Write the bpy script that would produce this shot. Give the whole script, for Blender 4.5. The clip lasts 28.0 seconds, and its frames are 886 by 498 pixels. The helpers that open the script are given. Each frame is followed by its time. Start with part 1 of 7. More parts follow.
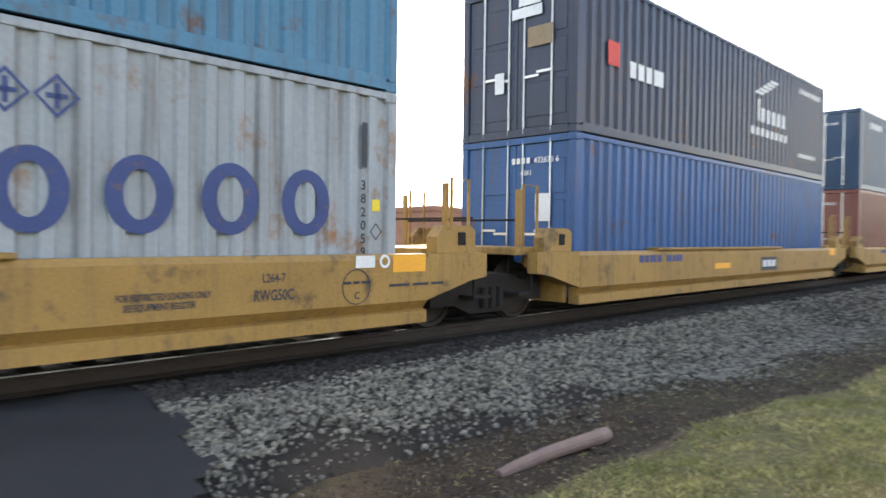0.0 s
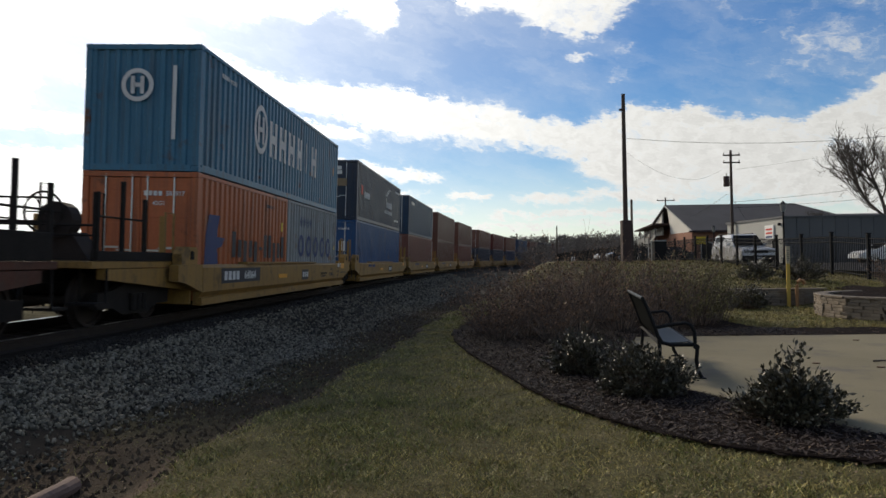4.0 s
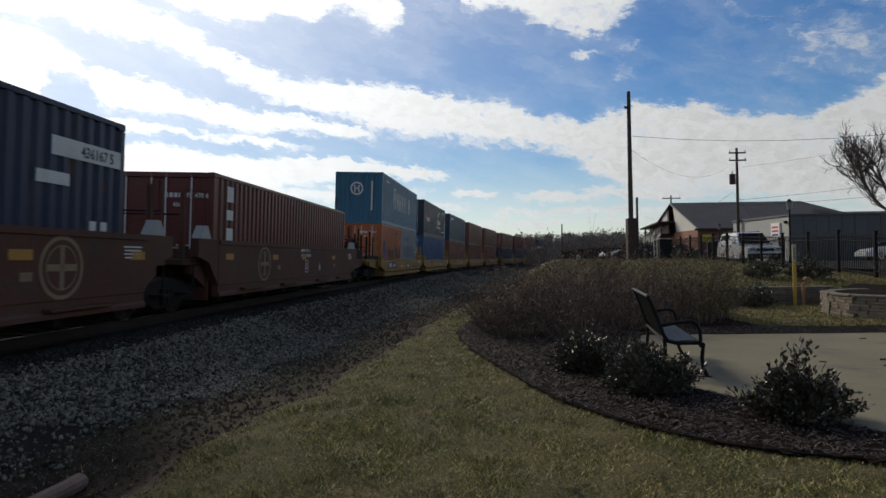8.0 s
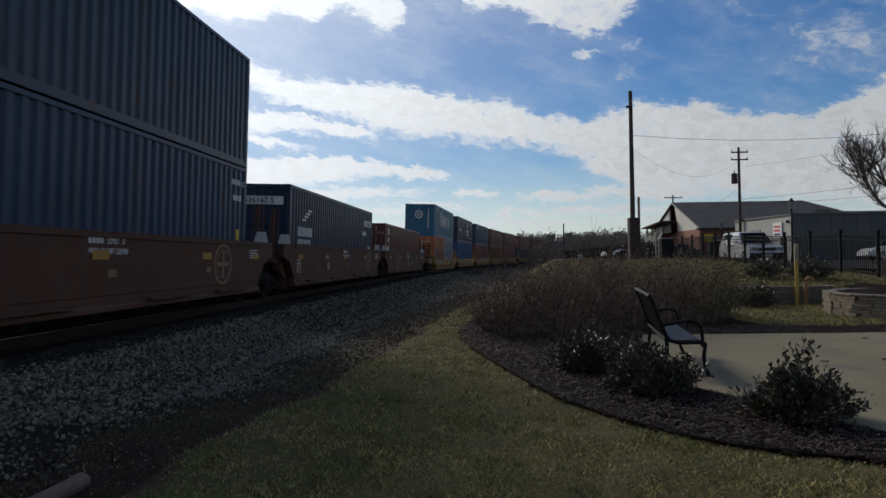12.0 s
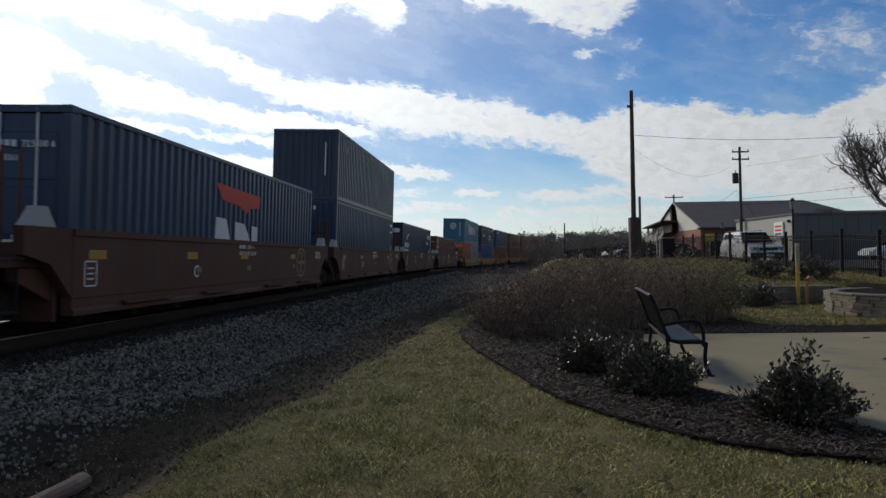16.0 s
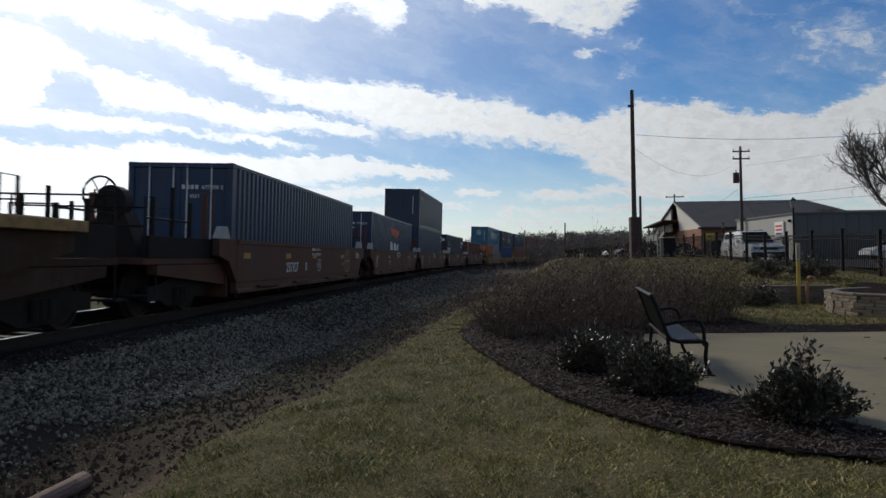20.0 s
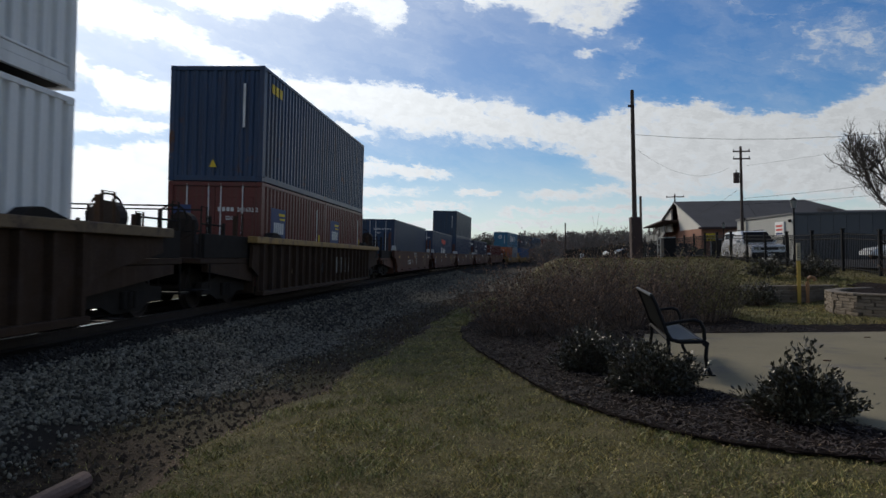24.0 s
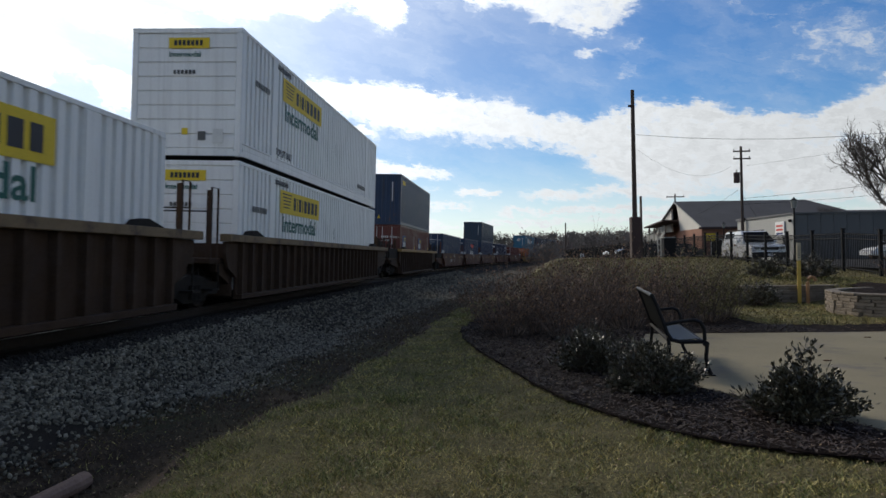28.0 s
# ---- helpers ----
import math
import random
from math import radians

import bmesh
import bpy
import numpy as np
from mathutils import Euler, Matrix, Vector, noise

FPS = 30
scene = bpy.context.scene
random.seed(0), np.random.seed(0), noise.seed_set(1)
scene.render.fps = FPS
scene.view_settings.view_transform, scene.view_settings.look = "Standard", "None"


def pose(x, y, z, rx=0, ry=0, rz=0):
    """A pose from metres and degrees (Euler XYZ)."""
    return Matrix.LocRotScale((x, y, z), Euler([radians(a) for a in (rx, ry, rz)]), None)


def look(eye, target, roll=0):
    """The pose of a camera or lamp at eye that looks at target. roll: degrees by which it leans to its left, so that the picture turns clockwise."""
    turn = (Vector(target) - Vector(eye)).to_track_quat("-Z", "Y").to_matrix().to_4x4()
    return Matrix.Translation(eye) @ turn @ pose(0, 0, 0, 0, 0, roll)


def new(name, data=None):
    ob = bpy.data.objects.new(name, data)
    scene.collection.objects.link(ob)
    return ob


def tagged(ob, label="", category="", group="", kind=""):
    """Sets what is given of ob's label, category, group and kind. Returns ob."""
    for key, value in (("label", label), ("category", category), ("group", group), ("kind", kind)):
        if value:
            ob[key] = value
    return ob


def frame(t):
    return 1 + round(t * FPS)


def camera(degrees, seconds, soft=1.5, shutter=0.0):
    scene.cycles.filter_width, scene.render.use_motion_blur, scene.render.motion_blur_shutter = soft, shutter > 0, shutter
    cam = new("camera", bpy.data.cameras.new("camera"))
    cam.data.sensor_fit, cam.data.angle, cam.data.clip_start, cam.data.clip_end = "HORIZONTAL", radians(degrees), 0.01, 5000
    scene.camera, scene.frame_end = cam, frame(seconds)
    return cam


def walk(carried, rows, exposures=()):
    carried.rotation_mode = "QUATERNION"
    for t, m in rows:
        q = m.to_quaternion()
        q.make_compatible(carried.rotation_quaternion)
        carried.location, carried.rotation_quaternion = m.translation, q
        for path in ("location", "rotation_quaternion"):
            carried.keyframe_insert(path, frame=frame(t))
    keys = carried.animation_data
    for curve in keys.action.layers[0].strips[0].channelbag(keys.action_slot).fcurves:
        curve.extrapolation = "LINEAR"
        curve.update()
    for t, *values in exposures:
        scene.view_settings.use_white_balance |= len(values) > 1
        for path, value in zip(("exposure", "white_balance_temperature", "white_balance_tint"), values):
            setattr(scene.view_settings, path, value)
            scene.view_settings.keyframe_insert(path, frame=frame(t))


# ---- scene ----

# ---- camera ----
EYE = Vector((7.146, 0.0, 1.46))
cam = camera(65.92, 28.0, soft=1.5, shutter=0.35)


def aim(yaw, pitch, roll, dx=0.0, dy=0.0):
    """Camera pose: yaw to the right of the track's line, pitch up, roll."""
    return pose(EYE.x + dx, EYE.y + dy, EYE.z, 90 + pitch, 0, -yaw) @ pose(0, 0, 0, 0, 0, roll)


walk(cam, [
    (0.0, aim(-44.74, 0.51, -0.95, 0.15, -0.37)), (0.2, aim(-39.74, 0.66, -0.98, 0.13, -0.36)),
    (0.3, aim(-36.50, 0.62, -0.98, 0.10, -0.36)), (0.4, aim(-31.10, 0.59, -0.95, 0.06, -0.36)),
    (0.5, aim(-26.16, 0.62, -0.98, 0.04, -0.36)), (0.6, aim(-23.25, 0.73, -0.96, 0.015, -0.33)),
    (0.7, aim(-19.52, 0.74, -0.90, 0.01, -0.29)), (0.8, aim(-13.82, 0.66, -0.90, 0.01, -0.21)),
    (0.9, aim(-9.38, 0.72, -0.94, 0.02, -0.13)), (1.0, aim(-6.75, 0.72, -0.92, 0.02, -0.07)),
    (1.2, aim(-4.11, 0.98, -0.96, 0.01, 0.0)), (1.5, aim(-3.67, 1.04, -0.90)), (2.0, aim(-3.31, 1.10, -0.90)),
    (2.5, aim(-3.32, 1.12, -0.90)), (3.0, aim(-3.45, 1.11, -0.90)), (3.5, aim(-3.62, 1.10, -0.90)),
    (5.5, aim(-4.00, 1.01, -0.90)), (7.0, aim(-4.10, 0.95, -0.90)), (9.0, aim(-4.25, 0.91, -0.90)),
    (11.0, aim(-4.30, 0.89, -0.90)), (14.5, aim(-4.37, 0.88, -0.91)), (18.0, aim(-4.41, 0.84, -0.91)),
    (21.5, aim(-4.45, 0.83, -0.91)), (24.0, aim(-4.46, 0.83, -0.91)), (28.0, aim(-4.48, 0.83, -0.92)),
], exposures=[(0.0, 2.65, 7600, 12), (0.6, 2.25, 7600, 12), (0.9, 1.65, 7600, 11), (1.2, 1.2, 7300, 10), (1.5, 0.7, 6950, 10), (2.0, 0.3, 6950, 10), (3.0, 0.15, 6950, 10),
              (5.5, -0.10, 6800, 10), (8.0, -0.25, 6600, 10), (12.0, -0.42, 6350, 10), (15.0, -0.22, 6400, 10), (18.0, -0.2, 6400, 10), (20.0, -0.28, 6400, 10), (21.0, -0.36, 6400, 10), (22.0, -0.32, 6400, 10),
              (25.0, -0.26, 6350, 10), (26.5, -0.02, 6350, 10), (28.0, 0.02, 6400, 10)])

# ---- world and sun ----
SUN_AZ, SUN_EL = -35.0, 30.5          # azimuth from the track's line, elevation


def build_world():
    w = bpy.data.worlds.new("sky")
    scene.world = w
    w.use_nodes = True
    nt = w.node_tree
    nt.nodes.clear()
    N, L = nt.nodes.new, nt.links.new

    def m(op, a, b=None, c=None, clamp=False):
        n = N("ShaderNodeMath")
        n.operation, n.use_clamp = op, clamp
        for i, v in enumerate((a, b, c)):
            if v is None:
                continue
            if isinstance(v, (int, float)):
                n.inputs[i].default_value = v
            else:
                L(v, n.inputs[i])
        return n.outputs[0]

    def ramp(v, a, b):
        n = N("ShaderNodeMapRange")
        n.interpolation_type = "SMOOTHSTEP"
        L(v, n.inputs[0])
        n.inputs[1].default_value, n.inputs[2].default_value = a, b
        return n.outputs[0]

    tc = N("ShaderNodeTexCoord")
    sep = N("ShaderNodeSeparateXYZ")
    L(tc.outputs["Generated"], sep.inputs[0])
    dx, dy, dz = sep.outputs
    az0 = m("MULTIPLY", m("ARCTAN2", dx, dy), 57.2958)
    el0 = m("MULTIPLY", m("ARCSINE", dz), 57.2958)
    # the banks' edges wander, in large and in small
    def wander(ka, ke, scale, detail, rough):
        c = N("ShaderNodeCombineXYZ")
        L(m("MULTIPLY", az0, ka), c.inputs[0])
        L(m("ADD", m("MULTIPLY", el0, ke), m("MULTIPLY", az0, ka * 0.35)), c.inputs[1])
        n = N("ShaderNodeTexNoise")
        n.inputs["Scale"].default_value, n.inputs["Detail"].default_value = scale, detail
        n.inputs["Roughness"].default_value = rough
        L(c.outputs[0], n.inputs["Vector"])
        p = N("ShaderNodeSeparateColor")
        L(n.outputs["Color"], p.inputs[0])
        return [m("SUBTRACT", p.outputs[k], 0.5) for k in range(3)]

    big = wander(0.05, 0.11, 2.2, 3.0, 0.5)
    fine = wander(0.22, 0.50, 2.6, 8.0, 0.70)
    az = m("ADD", az0, m("ADD", m("MULTIPLY", big[0], 3.0), m("MULTIPLY", fine[0], 2.6)))
    el = m("ADD", el0, m("ADD", m("MULTIPLY", big[1], 1.0), m("MULTIPLY", fine[1], 2.6)))
    comb = N("ShaderNodeCombineXYZ")
    L(m("MULTIPLY", az, 0.055), comb.inputs[0])
    L(m("ADD", m("MULTIPLY", el, 0.16), m("MULTIPLY", az, 0.045)), comb.inputs[1])
    n1 = N("ShaderNodeTexNoise")
    n1.inputs["Scale"].default_value, n1.inputs["Detail"].default_value = 2.2, 9.0
    n1.inputs["Roughness"].default_value, n1.inputs["Distortion"].default_value = 0.62, 0.35
    L(comb.outputs[0], n1.inputs["Vector"])
    n2 = N("ShaderNodeTexNoise")
    n2.inputs["Scale"].default_value, n2.inputs["Detail"].default_value = 9.0, 8.0
    n2.inputs["Roughness"].default_value = 0.65
    comb2 = N("ShaderNodeCombineXYZ")
    L(m("MULTIPLY", az, 0.10), comb2.inputs[0])
    L(m("MULTIPLY", el, 0.16), comb2.inputs[1])
    L(comb2.outputs[0], n2.inputs["Vector"])
    nz = m("ADD", m("MULTIPLY", n1.outputs[0], 0.52), m("MULTIPLY", n2.outputs[0], 0.48))
    across = m("DIVIDE", m("ADD", az, 60.0), 120.0, clamp=True)

    def line(pts):
        """Elevation of an edge over azimuth."""
        n = N("ShaderNodeFloatCurve")
        cu = n.mapping.curves[0]
        ps = [((a + 60) / 120, e / 40) for a, e in pts]
        cu.points[0].location, cu.points[1].location = ps[0], ps[-1]
        for p in ps[1:-1]:
            cu.points.new(*p)
        n.mapping.update()
        L(across, n.inputs["Value"])
        return m("MULTIPLY", n.outputs[0], 40.0)

    def bank(a0, a1, top, bottom, soft_top, soft_bottom, gain, fade=3.0):
        """A bank of cloud between two edges, from azimuth a0 to a1."""
        t = top if isinstance(top, (int, float)) else line(top)
        b = bottom if isinstance(bottom, (int, float)) else line(bottom)
        g = m("MULTIPLY", ramp(m("SUBTRACT", t, el), -soft_top, soft_top), ramp(m("SUBTRACT", el, b), -soft_bottom, soft_bottom))
        g = m("MULTIPLY", g, ramp(az, a0 - fade, a0 + fade))
        g = m("MULTIPLY", g, m("SUBTRACT", 1.0, ramp(az, a1 - fade, a1 + fade)))
        return m("MULTIPLY", g, gain)

    banks = [
        # the long bright bank, opening into the broad cloud on the right
        bank(-80, 80, [(-40, 24), (-32.7, 21.2), (-28.9, 19.7), (-24.8, 18.1), (-20.6, 16.1), (-17.5, 15.1), (-14.7, 14.7), (-8.2, 14.7), (-4.2, 13.9), (2.7, 12.4), (7.7, 11.4), (10.4, 12.0), (13.9, 12.1), (20.9, 10.5), (23.9, 10.3), (26.4, 11.4), (40, 14)],
             [(-40, 17.8), (-33.8, 17.7), (-30.1, 16.8), (-26.5, 16.4), (-23.2, 15.6), (-21, 14.2), (-16.1, 12.5), (-12, 11.9), (-9.2, 10.9), (-5.4, 10.2), (2.6, 9.3), (5.8, 8.6), (8.5, 6.9), (12.9, 5.5), (18.8, 4.6), (30, 3.4)], 0.7, 1.1, 0.60),
        # white mass on the left that runs out into the second bank
        bank(-80, -9.5, [(-40, 17.6), (-36, 16.9), (-34.5, 16.4), (-33.1, 15.4), (-31.6, 14.7), (-29.3, 14.5), (-26.5, 13.9), (-24.5, 13.2), (-18.4, 12.2), (-14.8, 11.8), (-8.7, 10.6)],
             [(-40, 10.7), (-35.6, 11.4), (-34.6, 12.9), (-33.5, 13.9), (-32, 13.6), (-30.5, 11.9), (-25.3, 11.6), (-21.9, 10.9), (-13.4, 10.3), (-8.7, 10.3)], 0.4, 0.6, 0.56, 1.5),
        # thin streak under it
        bank(-80, -15, [(-40, 11.2), (-35.3, 11.3), (-30.1, 11.2), (-27.4, 11.0), (-24.5, 10.5), (-18.4, 9.9), (-14.8, 9.4)],
             [(-40, 10.3), (-32.4, 9.9), (-27.8, 10.2), (-22, 9.4), (-18.4, 9.3), (-14.8, 9.0)], 0.3, 0.35, 0.46, 1.5),
        # low bank
        bank(-80, -4, [(-40, 8.9), (-31.3, 8.8), (-27, 9.4), (-24.5, 8.9), (-16.7, 8.4), (-13, 8.5), (-8.3, 8.0), (-4.3, 7.4), (-3.3, 7.0)],
             [(-40, 1.5), (-30.2, 2.9), (-22, 5.0), (-17.6, 6.2), (-13, 6.6), (-3.3, 6.6)], 0.4, 0.6, 0.56, 1.0),
        # streaks low over the trees
        bank(-26, -5, 6.0, 5.2, 0.35, 0.4, 0.44, 3), bank(-3.4, 0.6, 5.7, 5.1, 0.3, 0.3, 0.55, 0.8), bank(2, 60, 5.7, 4.7, 0.5, 0.5, 0.52, 2), bank(-14, -2, 4.5, 4.1, 0.3, 0.3, 0.50, 2), bank(0, 60, 4.0, 3.5, 0.3, 0.3, 0.50, 2), bank(-34, 60, 3.1, 2.6, 0.3, 0.3, 0.48, 3), bank(-60, 60, 1.8, 0.0, 0.5, 0.5, 0.36),
        # clouds at the top
        bank(-26.5, -7.3, 25.0, [(-26.7, 19.7), (-24.4, 19.4), (-22.7, 18.9), (-19.7, 18.8), (-17.4, 19.7), (-14.7, 19.3), (-12.8, 20.3), (-10.9, 19.8), (-9.1, 18.9), (-7.4, 20.1)], 1.5, 0.9, 0.54, 1.0),
        bank(-2.4, 12.4, 24.5, [(-2.6, 21), (-1.9, 20.2), (1.6, 20.3), (3.3, 19.5), (6, 18.4), (8.8, 17.8), (10.1, 18.4), (12.1, 19.2)], 1.5, 0.9, 0.54, 1.0),
        bank(6.6, 9.2, 16.7, 16.1, 0.25, 0.3, 0.36, 0.8), bank(10.0, 12.4, 15.7, 14.2, 0.4, 0.5, 0.30, 0.9), bank(10.6, 12.4, 17.4, 16.3, 0.4, 0.4, 0.26, 0.8),
        # thin cloud high on the right
        bank(22, 40, 18.8, 13.6, 1.6, 1.4, 0.15, 3),
        bank(18, 28, [(18, 20.3), (24, 16.6), (28, 14.4)], [(18, 19.2), (24, 15.4), (28, 13.0)], 0.5, 0.6, 0.16, 2),
        # beyond the view
        bank(-200, 200, 200.0, 30.0, 3.0, 5.0, 0.12), bank(-62, -24, 38.0, 24.0, 3.0, 3.0, 0.45), bank(-200, -60, 32.0, 4.0, 4.0, 4.0, 0.34), bank(40, 200, 32.0, 5.0, 4.0, 4.0, 0.26),
    ]
    dens = banks[0]
    for b in banks[1:]:
        dens = m("MAXIMUM", dens, b)
    cover = m("ADD", m("MULTIPLY", m("SUBTRACT", nz, 0.5), 1.7), m("ADD", m("MULTIPLY", dens, 0.92), 0.32))
    mask = ramp(cover, 0.42, 0.84)
    # brightness of the cloud: thin edges bright, thick parts greyer, brighter towards the sun
    sx = math.sin(radians(SUN_AZ)) * math.cos(radians(SUN_EL))
    sy = math.cos(radians(SUN_AZ)) * math.cos(radians(SUN_EL))
    sz = math.sin(radians(SUN_EL))
    dot = m("ADD", m("ADD", m("MULTIPLY", dx, sx), m("MULTIPLY", dy, sy)), m("MULTIPLY", dz, sz))
    near = m("POWER", m("MAXIMUM", dot, 0.0), 5.0)
    glow = m("POWER", m("MAXIMUM", dot, 0.0), 9.0)
    bright = m("SUBTRACT", 1.06, m("MULTIPLY", ramp(m("ADD", m("MULTIPLY", n2.outputs[0], 0.6), m("MULTIPLY", cover, 0.4)), 0.48, 0.82), 0.20))
    bright = m("ADD", m("MULTIPLY", bright, 0.68), m("MULTIPLY", near, 1.05))
    sky = N("ShaderNodeTexSky")
    sky.sky_type, sky.sun_disc = "NISHITA", False
    sky.sun_elevation, sky.sun_rotation = radians(SUN_EL), radians(SUN_AZ)
    sky.air_density, sky.dust_density, sky.ozone_density = 1.0, 0.0, 3.0
    bg = N("ShaderNodeBackground")
    hs = N("ShaderNodeHueSaturation")
    hs.inputs["Hue"].default_value, hs.inputs["Saturation"].default_value = 0.508, 1.34
    L(sky.outputs[0], hs.inputs["Color"])
    L(hs.outputs[0], bg.inputs[0])
    bg.inputs[1].default_value = 0.095
    bg2 = N("ShaderNodeBackground")
    bg2.inputs[0].default_value = (0.955, 0.985, 1.0, 1)
    L(bright, bg2.inputs[1])
    haze = m("MULTIPLY", glow, 0.62, clamp=True)
    low = m("MULTIPLY", m("SUBTRACT", 1.0, ramp(el0, 0.0, 9.0)), 0.58)
    # thin veil between the banks
    veil = m("ADD", m("MULTIPLY", ramp(m("ADD", n1.outputs[0], m("MULTIPLY", dens, 0.35)), 0.30, 0.85), 0.26), m("MULTIPLY", near, 0.18), clamp=True)
    clear = m("MULTIPLY", m("SUBTRACT", 1.0, mask), m("SUBTRACT", 1.0, haze))
    clear = m("MULTIPLY", clear, m("MULTIPLY", m("SUBTRACT", 1.0, low), m("SUBTRACT", 1.0, veil)))
    fac = m("SUBTRACT", 1.0, clear)
    mix = N("ShaderNodeMixShader")
    L(fac, mix.inputs[0])
    L(bg.outputs[0], mix.inputs[1])
    L(bg2.outputs[0], mix.inputs[2])
    out = N("ShaderNodeOutputWorld")
    L(mix.outputs[0], out.inputs[0])


build_world()
sun = new("sun", bpy.data.lights.new("sun", "SUN"))
sun.data.energy, sun.data.angle, sun.data.color = 2.6, radians(13), (1.0, 0.89, 0.74)
_sd = Vector((math.sin(radians(SUN_AZ)) * math.cos(radians(SUN_EL)), math.cos(radians(SUN_AZ)) * math.cos(radians(SUN_EL)), math.sin(radians(SUN_EL))))
sun.matrix_world = look(_sd * 80, (0, 0, 0))


# ---- materials ----
def mat(name, col, rough=0.6, metal=0.0, var=0.25, scale=3.0, fine=40.0, bump=0.0, col2=None, stain=0.0, island=0.0, rand=0.0, spec=0.5, streak=0.0):
    """Procedural surface: large patches, fine grain, optional stains of col2, per-piece variation and relief."""
    ma = bpy.data.materials.new(name)
    ma.use_nodes = True
    nt = ma.node_tree
    b = nt.nodes["Principled BSDF"]
    N, L = nt.nodes.new, nt.links.new
    tc = N("ShaderNodeTexCoord")
    n1, n2 = N("ShaderNodeTexNoise"), N("ShaderNodeTexNoise")
    for n, s in ((n1, scale), (n2, fine)):
        n.inputs["Scale"].default_value, n.inputs["Detail"].default_value = s, 6.0
        L(tc.outputs["Object"], n.inputs["Vector"])
    add = N("ShaderNodeMath")
    add.operation = "ADD"
    L(n1.outputs[0], add.inputs[0])
    L(n2.outputs[0], add.inputs[1])
    mr = N("ShaderNodeMapRange")
    L(add.outputs[0], mr.inputs[0])
    mr.inputs[1].default_value, mr.inputs[2].default_value = 0.6, 1.4
    mr.inputs[3].default_value, mr.inputs[4].default_value = 1 - var, 1 + var
    fac = mr.outputs[0]
    for on, src, out in ((island, "ShaderNodeNewGeometry", "Random Per Island"), (rand, "ShaderNodeObjectInfo", "Random")):
        if on:
            g = N(src)
            r2 = N("ShaderNodeMapRange")
            L(g.outputs[out], r2.inputs[0])
            r2.inputs[3].default_value, r2.inputs[4].default_value = 1 - on, 1 + on
            mu = N("ShaderNodeMath")
            mu.operation = "MULTIPLY"
            L(fac, mu.inputs[0])
            L(r2.outputs[0], mu.inputs[1])
            fac = mu.outputs[0]
    vm = N("ShaderNodeVectorMath")
    vm.operation = "SCALE"
    L(fac, vm.inputs["Scale"])
    base = N("ShaderNodeRGB")
    base.outputs[0].default_value = (*col, 1)
    src = base.outputs[0]
    if col2 is not None:
        st = N("ShaderNodeTexNoise")
        st.inputs["Scale"].default_value, st.inputs["Detail"].default_value = scale * 1.7, 8.0
        st.inputs["Roughness"].default_value = 0.7
        L(tc.outputs["Object"], st.inputs["Vector"])
        sr = N("ShaderNodeMapRange")
        L(st.outputs[0], sr.inputs[0])
        sr.inputs[1].default_value, sr.inputs[2].default_value = 0.62 - stain * 0.3, 0.72 - stain * 0.2
        mx = N("ShaderNodeMix")
        mx.data_type = "RGBA"
        L(sr.outputs[0], mx.inputs[0])
        L(src, mx.inputs[6])
        mx.inputs[7].default_value = (*col2, 1)
        src = mx.outputs[2]
    if streak:
        # runs of rust and dirt down the sheet
        mp = N("ShaderNodeMapping")
        mp.inputs["Scale"].default_value = (5.0, 5.0, 0.22)
        L(tc.outputs["Object"], mp.inputs["Vector"])
        sn = N("ShaderNodeTexNoise")
        sn.inputs["Scale"].default_value, sn.inputs["Detail"].default_value = 1.6, 7.0
        L(mp.outputs[0], sn.inputs["Vector"])
        s2 = N("ShaderNodeMapRange")
        L(sn.outputs[0], s2.inputs[0])
        s2.inputs[1].default_value, s2.inputs[2].default_value = 0.50, 0.78
        s2.inputs[4].default_value = streak
        m3 = N("ShaderNodeMix")
        m3.data_type = "RGBA"
        L(s2.outputs[0], m3.inputs[0])
        L(src, m3.inputs[6])
        m3.inputs[7].default_value = (0.075, 0.055, 0.042, 1)
        src = m3.outputs[2]
    L(src, vm.inputs[0])
    L(vm.outputs[0], b.inputs["Base Color"])
    b.inputs["Roughness"].default_value, b.inputs["Metallic"].default_value = rough, metal
    b.inputs["Specular IOR Level"].default_value = spec
    if bump:
        bn = N("ShaderNodeBump")
        bn.inputs["Strength"].default_value, bn.inputs["Distance"].default_value = min(1, bump), 0.02
        L(n2.outputs[0], bn.inputs["Height"])
        L(bn.outputs[0], b.inputs["Normal"])
    return ma


RUST = (0.10, 0.045, 0.025)
M = {}
M["yellow"] = mat("car_yellow", (0.285, 0.162, 0.044), 0.6, 0, 0.22, 1.2, 30, col2=(0.10, 0.065, 0.03), stain=0.25, streak=0.45, spec=0.3)
M["sill_yellow"] = mat("sill_yellow", (0.30, 0.18, 0.05), 0.6, 0, 0.3, 1.5, 30, col2=(0.12, 0.07, 0.04), stain=0.4)
M["oxide"] = mat("car_oxide", (0.095, 0.040, 0.027), 0.65, 0, 0.25, 1.0, 25, col2=(0.07, 0.045, 0.035), stain=0.4, streak=0.5, spec=0.2)
M["ribbed_brown"] = mat("car_weathered", (0.044, 0.026, 0.016), 0.75, 0, 0.3, 1.3, 25, col2=(0.05, 0.032, 0.024), stain=0.5, spec=0.15, streak=0.4)
M["grime"] = mat("grimy_steel", (0.020, 0.017, 0.015), 0.8, 0.0, 0.35, 4, 40, spec=0.15)
M["steel"] = mat("bare_steel", (0.42, 0.42, 0.42), 0.3, 1.0, 0.15, 6, 60)
